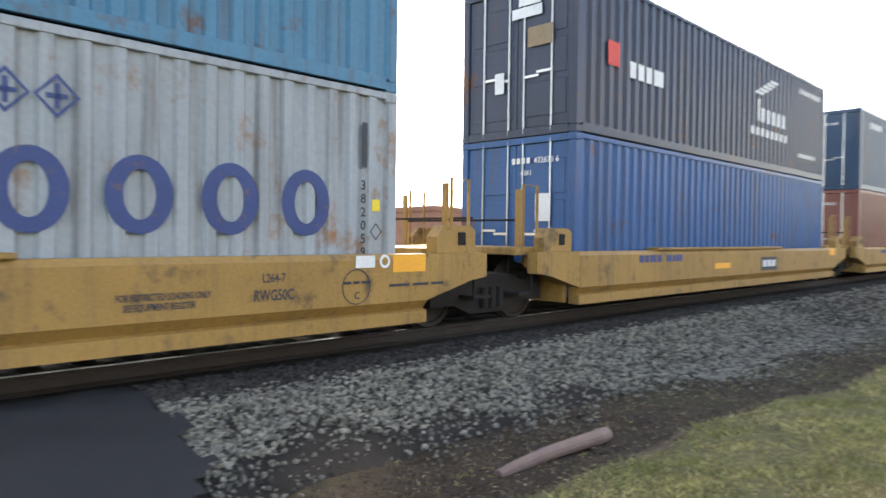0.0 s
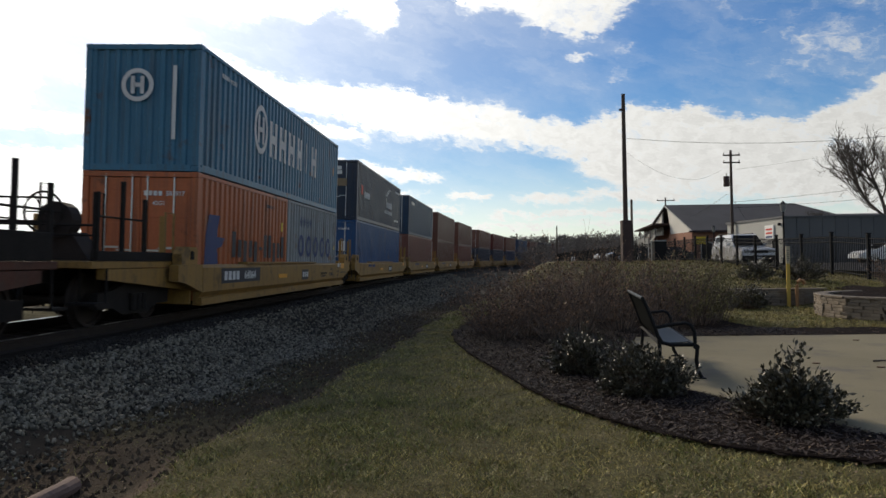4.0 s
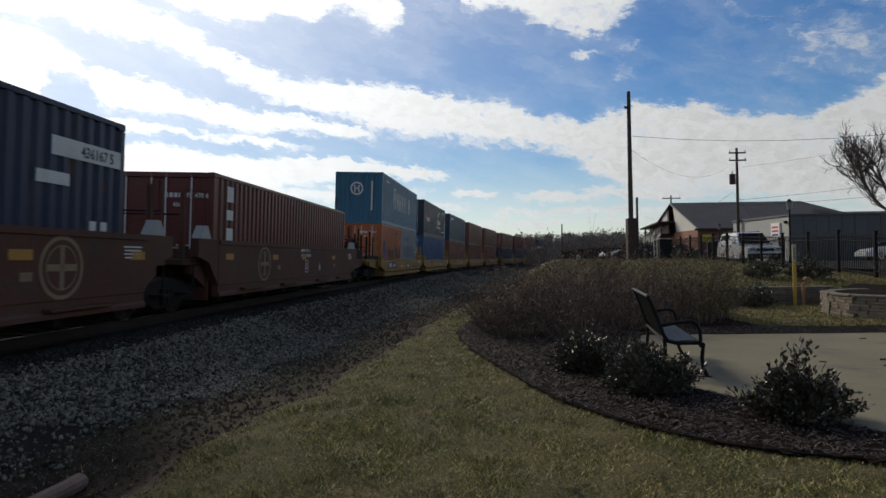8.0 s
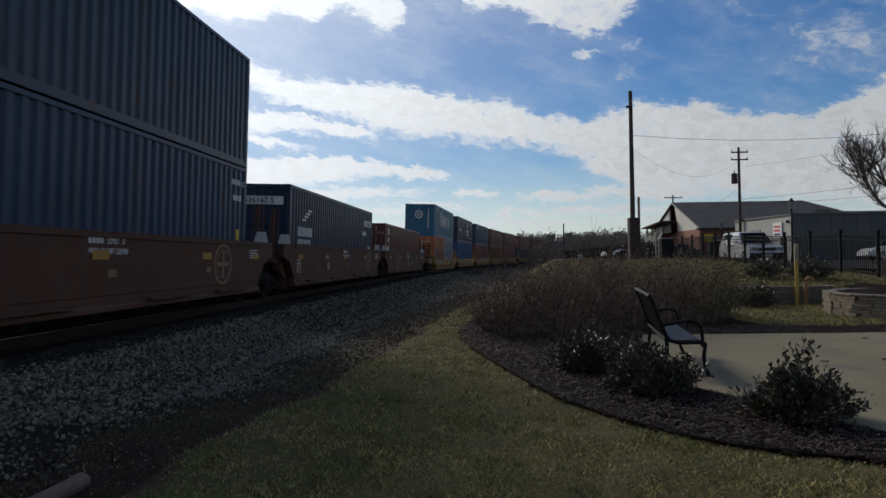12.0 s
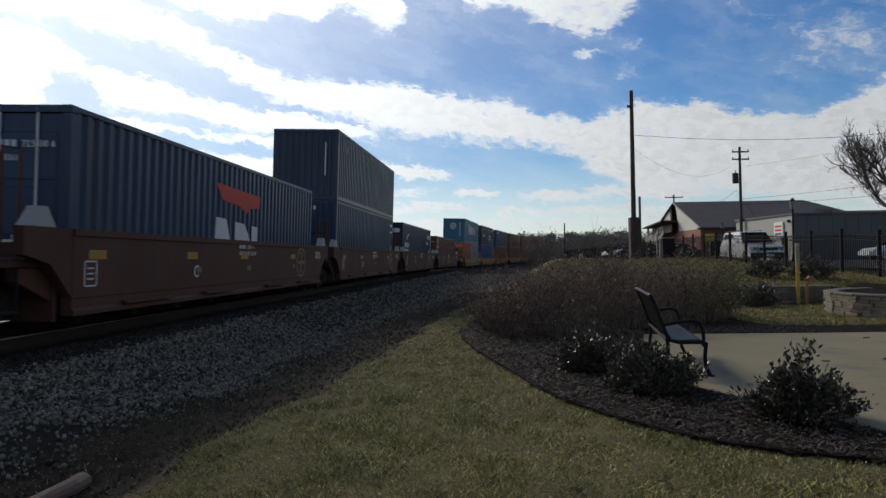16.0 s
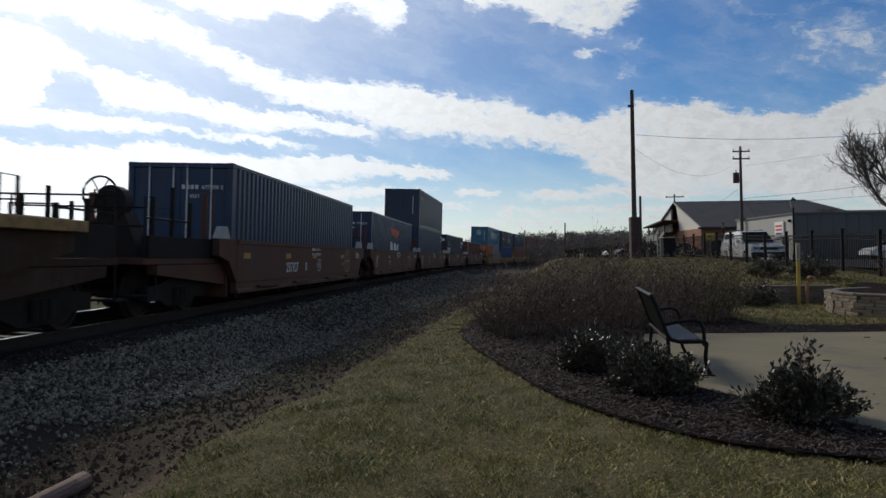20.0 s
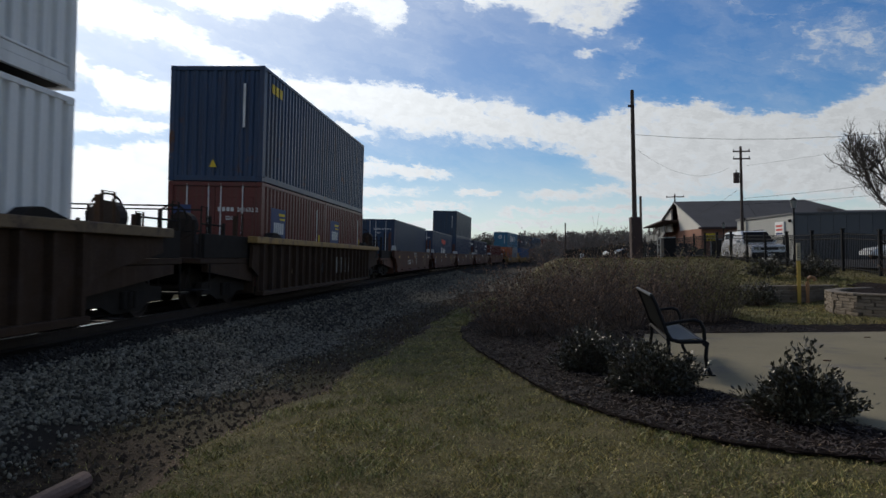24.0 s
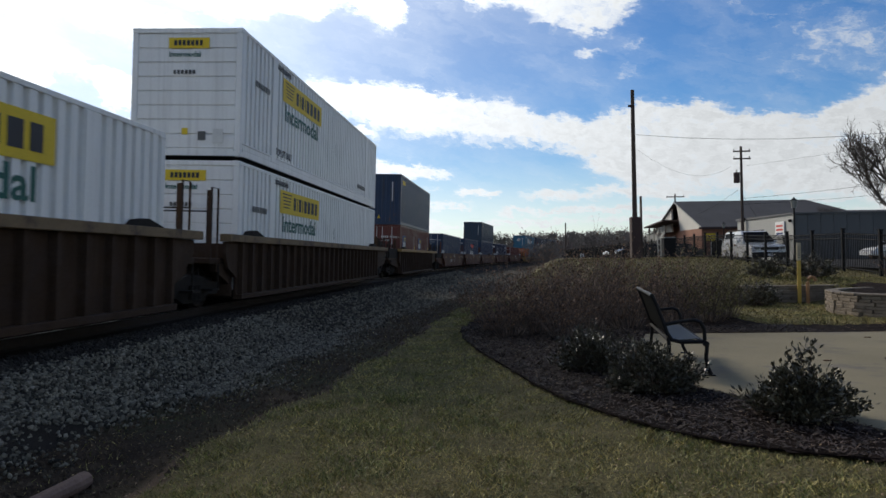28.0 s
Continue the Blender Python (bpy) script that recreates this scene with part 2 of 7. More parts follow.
M["rusty"] = mat("rusty_steel", (0.026, 0.018, 0.014), 0.8, 0.2, 0.35, 5, 50)
M["black"] = mat("black_paint", (0.011, 0.011, 0.012), 0.6, 0, 0.2, 5, 50, spec=0.15)
M["white"] = mat("white_paint", (0.72, 0.72, 0.70), 0.6, 0, 0.1, 3, 30)
M["mark_white"] = mat("marking_white", (0.62, 0.62, 0.6), 0.7, 0, 0.15, 3, 30)
M["mark_yellow"] = mat("marking_yellow", (0.70, 0.50, 0.02), 0.6, 0, 0.12, 3, 30)
M["mark_orange"] = mat("marking_orange", (0.75, 0.33, 0.02), 0.5, 0, 0.1, 3, 30)
M["mark_blue"] = mat("marking_blue", (0.018, 0.040, 0.135), 0.6, 0, 0.2, 3, 30, col2=(0.13, 0.07, 0.04), stain=0.12)
M["mark_dark"] = mat("marking_dark", (0.02, 0.022, 0.03), 0.6, 0, 0.2, 3, 30)
M["mark_red"] = mat("marking_red", (0.55, 0.04, 0.02), 0.6, 0, 0.15, 3, 30)
M["mark_green"] = mat("marking_green", (0.01, 0.10, 0.08), 0.6, 0, 0.15, 3, 30)
CONT = dict(
    skyblue=(0.045, 0.16, 0.25), grey=(0.27, 0.292, 0.30), orange=(0.40, 0.115, 0.045), navy=(0.022, 0.035, 0.075),
    blue=(0.022, 0.082, 0.205), slate=(0.035, 0.045, 0.07), maroon=(0.12, 0.030, 0.026), brown=(0.15, 0.068, 0.05),
    marine=(0.026, 0.052, 0.105), steelblue=(0.040, 0.064, 0.100), white=(0.80, 0.80, 0.79), green=(0.03, 0.08, 0.07), teal=(0.032, 0.065, 0.11), rust=(0.19, 0.078, 0.06))
for k, c in CONT.items():
    M["c_" + k] = mat("container_" + k, c, 0.36, 0, 0.16, 0.8, 18, col2=RUST, stain=0.10, streak=0.55, spec=0.22)
M["c_white"] = mat("container_white_clean", CONT["white"], 0.42, 0, 0.05, 0.8, 18, streak=0.20, spec=0.25)
M["c_grey"] = mat("container_grey_worn", CONT["grey"], 0.55, 0, 0.14, 0.9, 18, col2=(0.24, 0.13, 0.07), stain=0.20, streak=0.65, spec=0.25)
M["wood"] = mat("pole_wood", (0.065, 0.045, 0.035), 0.85, 0, 0.35, 3, 40, bump=0.4)
M["log"] = mat("weathered_log", (0.17, 0.11, 0.085), 0.85, 0, 0.25, 4, 40, bump=0.4)
M["conc"] = mat("concrete", (0.205, 0.18, 0.118), 0.92, 0, 0.2, 0.7, 60, bump=0.25, col2=(0.145, 0.130, 0.108), stain=0.3, spec=0.15)
M["asphalt"] = mat("asphalt", (0.034, 0.033, 0.032), 0.9, 0, 0.25, 1.2, 90, bump=0.5, spec=0.12)
M["stone"] = mat("ballast_stone", (0.128, 0.116, 0.088), 0.8, 0, 0.3, 6, 60, island=0.9, spec=0.35)
# near-black for grease, and for the shade under the train
M["shaded_oilstone"] = mat("greasy_shaded_stone", (0.030, 0.026, 0.022), 0.8, 0, 0.35, 6, 60, island=0.6, spec=0.2)
M["bed"] = mat("ballast_bed", (0.030, 0.026, 0.022), 0.95, 0, 0.4, 3, 60, bump=0.8, spec=0.06)
M["tie"] = mat("tie_wood", (0.05, 0.04, 0.034), 0.9, 0, 0.3, 3, 40, bump=0.4, rand=0.3)
M["mulch"] = mat("mulch", (0.016, 0.011, 0.009), 0.95, 0, 0.6, 5, 60, bump=0.9, spec=0.06)
M["chip"] = mat("mulch_chip", (0.042, 0.030, 0.024), 0.75, 0, 0.3, 5, 60, island=0.9, spec=0.3)
M["slope"] = mat("slope_blade", (0.19, 0.155, 0.062), 0.7, 0, 0.4, 0.6, 6, island=0.8, spec=0.2)
M["clod"] = mat("earth_clod", (0.078, 0.058, 0.040), 0.95, 0, 0.4, 3, 40, col2=(0.11, 0.09, 0.065), stain=0.4, spec=0.1)
M["litter"] = mat("leaf_litter", (0.26, 0.19, 0.12), 0.85, 0, 0.3, 5, 60, island=0.6, spec=0.2)
M["blade"] = mat("grass_blade", (0.40, 0.33, 0.115), 0.6, 0, 0.35, 0.9, 6, island=0.8, spec=0.3, col2=(0.17, 0.15, 0.065), stain=0.4)
M["greenblade"] = mat("green_blade", (0.165, 0.175, 0.040), 0.55, 0, 0.35, 0.9, 6, island=0.7, spec=0.35)
M["leaf"] = mat("evergreen_leaf", (0.066, 0.060, 0.038), 0.36, 0, 0.3, 4, 30, island=0.65, spec=0.45)
M["twig"] = mat("shrub_twig", (0.135, 0.100, 0.078), 0.85, 0, 0.3, 4, 30, island=0.6)
M["dryleaf"] = mat("shrub_leaf", (0.20, 0.125, 0.08), 0.75, 0, 0.3, 4, 30, island=0.8, spec=0.2)
M["olive"] = mat("olive_leaf", (0.17, 0.15, 0.06), 0.7, 0, 0.3, 4, 30, island=0.5, spec=0.2)
M["bark"] = mat("bark", (0.085, 0.071, 0.060), 0.9, 0, 0.3, 4, 30)
M["block"] = mat("wall_block", (0.17, 0.140, 0.105), 0.9, 0, 0.25, 5, 50, bump=0.5, rand=0.2)
M["brick"] = mat("brick_wall", (0.27, 0.13, 0.085), 0.9, 0, 0.25, 1.0, 12, rand=0.1)
M["roof"] = mat("shingle_roof", (0.062, 0.060, 0.062), 0.9, 0, 0.25, 0.6, 14, island=0.12)
M["cladding"] = mat("grey_cladding", (0.078, 0.080, 0.082), 0.65, 0, 0.1, 0.5, 8, rand=0.06)
M["cladlight"] = mat("pale_cladding", (0.34, 0.34, 0.315), 0.7, 0, 0.1, 0.5, 8)
M["cladwhite"] = mat("white_siding", (0.55, 0.53, 0.48), 0.7, 0, 0.1, 0.5, 8)
M["fence"] = mat("fence_black", (0.009, 0.009, 0.010), 0.7, 0, 0.2, 5, 30, spec=0.1)
M["carwhite"] = mat("car_white", (0.70, 0.71, 0.72), 0.25, 0, 0.04, 2, 20)
M["cardark"] = mat("car_dark", (0.018, 0.02, 0.024), 0.25, 0, 0.1, 2, 20)
M["glass"] = mat("dark_glass", (0.012, 0.014, 0.016), 0.08, 0, 0.05, 2, 20, spec=0.4)
M["tyre"] = mat("tyre_rubber", (0.014, 0.014, 0.014), 0.85, 0, 0.15, 8, 40)
M["ypost"] = mat("post_yellow", (0.46, 0.31, 0.05), 0.6, 0, 0.15, 3, 30)
M["pipe"] = mat("pipe_ochre", (0.33, 0.17, 0.07), 0.6, 0, 0.2, 3, 30)
# far tree tones lightened somewhat, a little distance haze put into the colour
M["farleaf"] = mat("far_foliage_hazed", (0.075, 0.082, 0.065), 0.9, 0, 0.3, 0.2, 2, island=0.4, spec=0.1)
M["fartwig"] = mat("far_bare_wood_hazed", (0.17, 0.150, 0.135), 0.9, 0, 0.3, 0.2, 2, island=0.3, spec=0.1)


def ground_material():
    """Lawn, bare earth beside the ballast and rough ground, by place."""
    ma = bpy.data.materials.new("ground_earth_and_grass")
    ma.use_nodes = True
    nt = ma.node_tree
    b = nt.nodes["Principled BSDF"]
    N, L = nt.nodes.new, nt.links.new
    at = N("ShaderNodeAttribute")
    at.attribute_name = "cover"
    tc = N("ShaderNodeTexCoord")
    ns = []
    for s, d in ((0.35, 4), (2.5, 6), (38.0, 6)):
        n = N("ShaderNodeTexNoise")
        n.inputs["Scale"].default_value, n.inputs["Detail"].default_value = s, d
        L(tc.outputs["Object"], n.inputs["Vector"])
        ns.append(n.outputs[0])

    def mixc(f, a, c):
        x = N("ShaderNodeMix")
        x.data_type = "RGBA"
        L(f, x.inputs[0])
        for i, v in ((6, a), (7, c)):
            if isinstance(v, tuple):
                x.inputs[i].default_value = (*v, 1)
            else:
                L(v, x.inputs[i])
        return x.outputs[2]

    def rng(v, a, c):
        r = N("ShaderNodeMapRange")
        L(v, r.inputs[0])
        r.inputs[1].default_value, r.inputs[2].default_value = a, c
        return r.outputs[0]

    grass = mixc(rng(ns[1], 0.35, 0.65), (0.105, 0.092, 0.036), (0.165, 0.134, 0.056))
    grass = mixc(rng(ns[2], 0.35, 0.7), grass, (0.060, 0.054, 0.024))
    dirt = mixc(rng(ns[1], 0.35, 0.65), (0.037, 0.025, 0.016), (0.070, 0.048, 0.031))
    dirt = mixc(rng(ns[2], 0.4, 0.7), dirt, (0.018, 0.014, 0.009))
    dirt = mixc(rng(ns[0], 0.48, 0.62), dirt, (0.045, 0.041, 0.020))
    dirt = mixc(rng(at.outputs["Fac"], 0.03, 0.22), dirt, (0.095, 0.066, 0.046))
    ad = N("ShaderNodeMath")
    ad.operation = "MULTIPLY_ADD"
    L(ns[1], ad.inputs[0])
    ad.inputs[1].default_value = 0.5
    ad.inputs[2].default_value = -0.25
    ad2 = N("ShaderNodeMath")
    ad2.operation = "ADD"
    L(ad.outputs[0], ad2.inputs[0])
    L(at.outputs["Fac"], ad2.inputs[1])
    L(mixc(rng(ad2.outputs[0], 0.4, 0.6), dirt, grass), b.inputs["Base Color"])
    b.inputs["Roughness"].default_value = 0.95
    b.inputs["Specular IOR Level"].default_value = 0.15
    bn = N("ShaderNodeBump")
    bn.inputs["Strength"].default_value, bn.inputs["Distance"].default_value = 0.8, 0.04
    L(ns[2], bn.inputs["Height"])
    L(bn.outputs[0], b.inputs["Normal"])
    return ma


M["ground"] = ground_material()


# ---- mesh tools ----
def mesh_ob(name, bm, material, parent=None, label=""):
    me = bpy.data.meshes.new(name)
    bm.to_mesh(me)
    bm.free()
    me.materials.append(material)
    ob = new(name, me)
    if parent is not None:
        ob.parent = parent
    if label:
        ob["label"] = label
    return ob


def part(name, bm, material, parent, label=""):
    return mesh_ob(name, bm, material, parent, label)


def raw(name, verts, faces, material, parent=None, smooth=False):
    """One mesh from arrays of corners and faces."""
    me = bpy.data.meshes.new(name)
    me.from_pydata(verts, [], faces)
    me.materials.append(material)
    if smooth:
        me.polygons.foreach_set("use_smooth", [True] * len(me.polygons))
    ob = new(name, me)
    if parent is not None:
        ob.parent = parent
    return ob


def box(x0, x1, y0, y1, z0, z1, bev=0.0, bm=None):
    bm = bm or bmesh.new()
    r = bmesh.ops.create_cube(bm, size=1.0)
    bmesh.ops.scale(bm, verts=r["verts"], vec=(x1 - x0, y1 - y0, z1 - z0))
    bmesh.ops.translate(bm, verts=r["verts"], vec=((x0 + x1) / 2, (y0 + y1) / 2, (z0 + z1) / 2))
    if bev:
        es = {e for v in r["verts"] for e in v.link_edges}
        bmesh.ops.bevel(bm, geom=list(es), offset=bev, segments=1, affect="EDGES")
    return bm


def tube(pts, rad, n=8, bm=None, taper=None, caps=True):
    """A round bar along points; taper gives the radius at its end."""
    bm = bm or bmesh.new()
    pts = [Vector(p) for p in pts]
    rings = []
    for i, p in enumerate(pts):
        a = pts[max(i - 1, 0)]
        c = pts[min(i + 1, len(pts) - 1)]
        d = (c - a).normalized()
        u = d.cross(Vector((0, 0, 1)) if abs(d.z) < 0.9 else Vector((1, 0, 0))).normalized()
        v = d.cross(u)
        r = rad if taper is None else rad + (taper - rad) * i / (len(pts) - 1)
        rings.append([bm.verts.new(p + (u * math.cos(2 * math.pi * k / n) + v * math.sin(2 * math.pi * k / n)) * r) for k in range(n)])
    for a, c in zip(rings, rings[1:]):
        for k in range(n):
            bm.faces.new((a[k], a[(k + 1) % n], c[(k + 1) % n], c[k]))
    if caps:
        bm.faces.new(rings[0][::-1])
        bm.faces.new(rings[-1])
    return bm


def prism(outline, axis, lo, hi, bm=None):
    """An outline in the plane across an axis ('x', 'y' or 'z'), drawn out from lo to hi."""
    bm = bm or bmesh.new()

    def at(p, h):
        return {"x": (h, p[0], p[1]), "y": (p[0], h, p[1]), "z": (p[0], p[1], h)}[axis]
    a = [bm.verts.new(at(p, lo)) for p in outline]
    c = [bm.verts.new(at(p, hi)) for p in outline]
    n = len(outline)
    bm.faces.new(a)
    bm.faces.new(c[::-1])
    for i in range(n):
        bm.faces.new((a[i], c[i], c[(i + 1) % n], a[(i + 1) % n]))
    bmesh.ops.recalc_face_normals(bm, faces=bm.faces)
    return bm


def empty(name, m=None):
    e = new(name)
    e.empty_display_size = 0.1
    if m is not None:
        e.matrix_basis = m
    return e


def text_mesh(s, size, material, parent, m, name="lettering", stretch=1.0):
    """Lettering with the built-in font, as a thin raised mesh."""
    cu = bpy.data.curves.new("text", "FONT")
    cu.body, cu.size, cu.extrude = s, size, 0.001
    cu.resolution_u = 2
    cu.offset = size * 0.018
    tmp = bpy.data.objects.new("text", cu)
    scene.collection.objects.link(tmp)
    me = bpy.data.meshes.new_from_object(tmp)
    bpy.data.objects.remove(tmp)
    me.transform(Matrix.Diagonal((stretch, 1, 1, 1)))
    me.materials.clear()
    me.materials.append(material)
    ob = new(name, me)
    ob.parent = parent
    ob.matrix_basis = m
    return ob


RIGHT_FACE = Matrix(((0, 0, 1, 0), (1, 0, 0, 0), (0, 1, 0, 0), (0, 0, 0, 1)))     # writing that reads along +y, seen from +x
REAR_FACE = Matrix(((1, 0, 0, 0), (0, 0, -1, 0), (0, 1, 0, 0), (0, 0, 0, 1)))     # writing seen from -y


def plate(cx, cz, w, h, d=0.004, bm=None):
    """A thin flat mark in the x, y plane of writing."""
    return box(cx - w / 2, cx + w / 2, cz - h / 2, cz + h / 2, 0, d, bm=bm)


def ring(cx, cy, rx, ry, tx, ty, n=24, bm=None):
    bm = bm or bmesh.new()
    a, c, a2, c2 = [], [], [], []
    for i in range(n):
        t = 2 * math.pi * i / n
        o = (cx + rx * math.cos(t), cy + ry * math.sin(t))
        q = (cx + (rx - tx) * math.cos(t), cy + (ry - ty) * math.sin(t))
        a.append(bm.verts.new((*o, 0.004)))
        c.append(bm.verts.new((*q, 0.004)))
    for i in range(n):
        j = (i + 1) % n
        bm.faces.new((a[i], a[j], c[j], c[i]))
    return bm

# ---- the track's line ----
RAIL_Z = 0.54
CANT = 0.041
_KS, _KV = (0, 40, 80, 130, 700), (0.0, 0.0014, 0.0017, 0.0016, 0.0016)
_S = np.arange(-120.0, 620.0, 1.0)
_TH = np.cumsum(np.interp(_S, _KS, _KV))
_TH -= np.interp(0, _S, _TH)
_X, _Y = np.cumsum(np.sin(_TH)), np.cumsum(np.cos(_TH))
_X, _Y = _X - np.interp(0, _S, _X), _Y - np.interp(0, _S, _Y)


def track(s):
    return float(np.interp(s, _S, _X)), float(np.interp(s, _S, _Y)), float(np.interp(s, _S, _TH))


def track_x(y):
    return np.interp(y, _Y, _X)


_TN, _TV = (0, 3, 7, 12, 16, 20, 24, 28), (5.225, 5.113, 5.203, 5.195, 5.287, 5.642, 5.475, 5.585)
_TT = np.arange(0, 28.01, 0.1)
_VV = np.interp(_TT, _TN, _TV)
_DD = np.concatenate([[0], np.cumsum((_VV[1:] + _VV[:-1]) * 0.05)])
_DD -= np.interp(15, _TT, _DD)


def travelled(t):
    return float(np.interp(t, _TT, _DD))


def on_track(s, half=6.0):
    """Pose of a rigid vehicle whose middle is at s, carried at half to either side; z is the rail's top."""
    x0, y0, _ = track(s - half)
    x1, y1, _ = track(s + half)
    return pose((x0 + x1) / 2, (y0 + y1) / 2, RAIL_Z, 0, 0, -math.degrees(math.atan2(x1 - x0, y1 - y0))) @ pose(0, 0, 0, 0, math.degrees(CANT), 0)


# ---- ground ----
def smooth(a, b, v):
    t = np.clip((v - a) / (b - a), 0, 1)
    return t * t * (3 - 2 * t)


def lawn_edge(y):
    """Where the lawn ends towards the track, as an offset from its line."""
    y = np.asarray(y, float)
    e = np.interp(y, (0, 4.6, 7, 8, 10, 12.6, 17, 22, 30, 45, 60, 140), (4.7, 4.78, 4.98, 5.22, 5.3, 5.58, 5.75, 6.2, 7.2, 8.4, 9.2, 9.6))
    return e + 0.07 * np.sin(y * 1.9) + 0.05 * np.sin(y * 4.3 + 1)


def ground_z(x, y):
    x, y = np.asarray(x, float), np.asarray(y, float)
    u = x - track_x(np.clip(y, -119, 560))
    e = lawn_edge(y)
    z = -0.10 + 0.10 * smooth(-0.28, 0.06, u - e) + 0.10 * smooth(-3.6, -6, u)
    hill = 0.80 * smooth(14, 25, y) + 0.48 * smooth(25, 44, y)
    side = smooth(7.8, 11.6, u)
    drop = 1 - 0.27 * smooth(19.6, 22, u)
    z = z + hill * side * drop * (1 - 0.75 * smooth(110, 220, y))
    # sunk corner before the retaining wall
    z = z - hill * side * smooth(11.6, 13.4, x) * (1 - smooth(16.4, 16.8, x)) * (1 - smooth(20.5, 20.9, y))
    return z


def build_ground():
    def axis(stops):
        out = []
        for a, b, st in stops:
            out += list(np.arange(a, b, st))
        return np.array(out + [stops[-1][1]])
    xs = axis([(-2500, -300, 220), (-300, -60, 20), (-60, -6, 4), (-6, 3, 1.0), (3, 13, 0.2), (13, 26, 0.5), (26, 80, 4), (80, 300, 20), (300, 2500, 220)])
    ys = axis([(-2500, -300, 220), (-300, -40, 20), (-40, -4, 2), (-4, 24, 0.25), (24, 60, 1.0), (60, 140, 5), (140, 400, 20), (400, 3000, 260)])
    X, Y = np.meshgrid(xs, ys)
    Z = ground_z(X, Y)
    rng = np.random.default_rng(3)
    near = (np.abs(X - 8) < 9) & (np.abs(Y - 8) < 18)
    Z = Z + near * (rng.random(Z.shape) - 0.5) * 0.025
    nx, ny = len(xs), len(ys)
    verts = np.stack([X.ravel(), Y.ravel(), Z.ravel()], 1)
    idx = np.arange(nx * ny).reshape(ny, nx)
    faces = np.stack([idx[:-1, :-1], idx[:-1, 1:], idx[1:, 1:], idx[1:, :-1]], -1).reshape(-1, 4)
    ob = raw("ground", verts.tolist(), faces.tolist(), M["ground"], smooth=True)
    u = (X - track_x(np.clip(Y, -119, 560))).ravel()
    cover = smooth(-0.22, 0.22, u - lawn_edge(Y.ravel())) + smooth(-5, -7, u)
    at = ob.data.attributes.new("cover", "FLOAT", "POINT")
    at.data.foreach_set("value", np.clip(cover, 0, 1).astype(np.float32))
    tagged(ob, "dormant lawn with bare earth beside the ballast", "ground", kind="structure")


build_ground()


def sweep(profile, s0, s1, step, name, material, parent=None, tilt=True):
    """A cross-section (offset right, height over rail) drawn along the track."""
    ss = np.arange(s0, s1 + 0.01, step)
    v, f = [], []
    n = len(profile)
    for s in ss:
        x, y, th = track(s)
        for a, h in profile:
            aa, hh = (a * math.cos(CANT) + h * math.sin(CANT), -a * math.sin(CANT) + h * math.cos(CANT)) if tilt else (a, h)
            v.append((x + aa * math.cos(th), y - aa * math.sin(th), RAIL_Z + hh))
    for i in range(len(ss) - 1):
        for k in range(n - 1):
            f.append((i * n + k, i * n + k + 1, (i + 1) * n + k + 1, (i + 1) * n + k))
    return raw(name, v, f, material, parent)


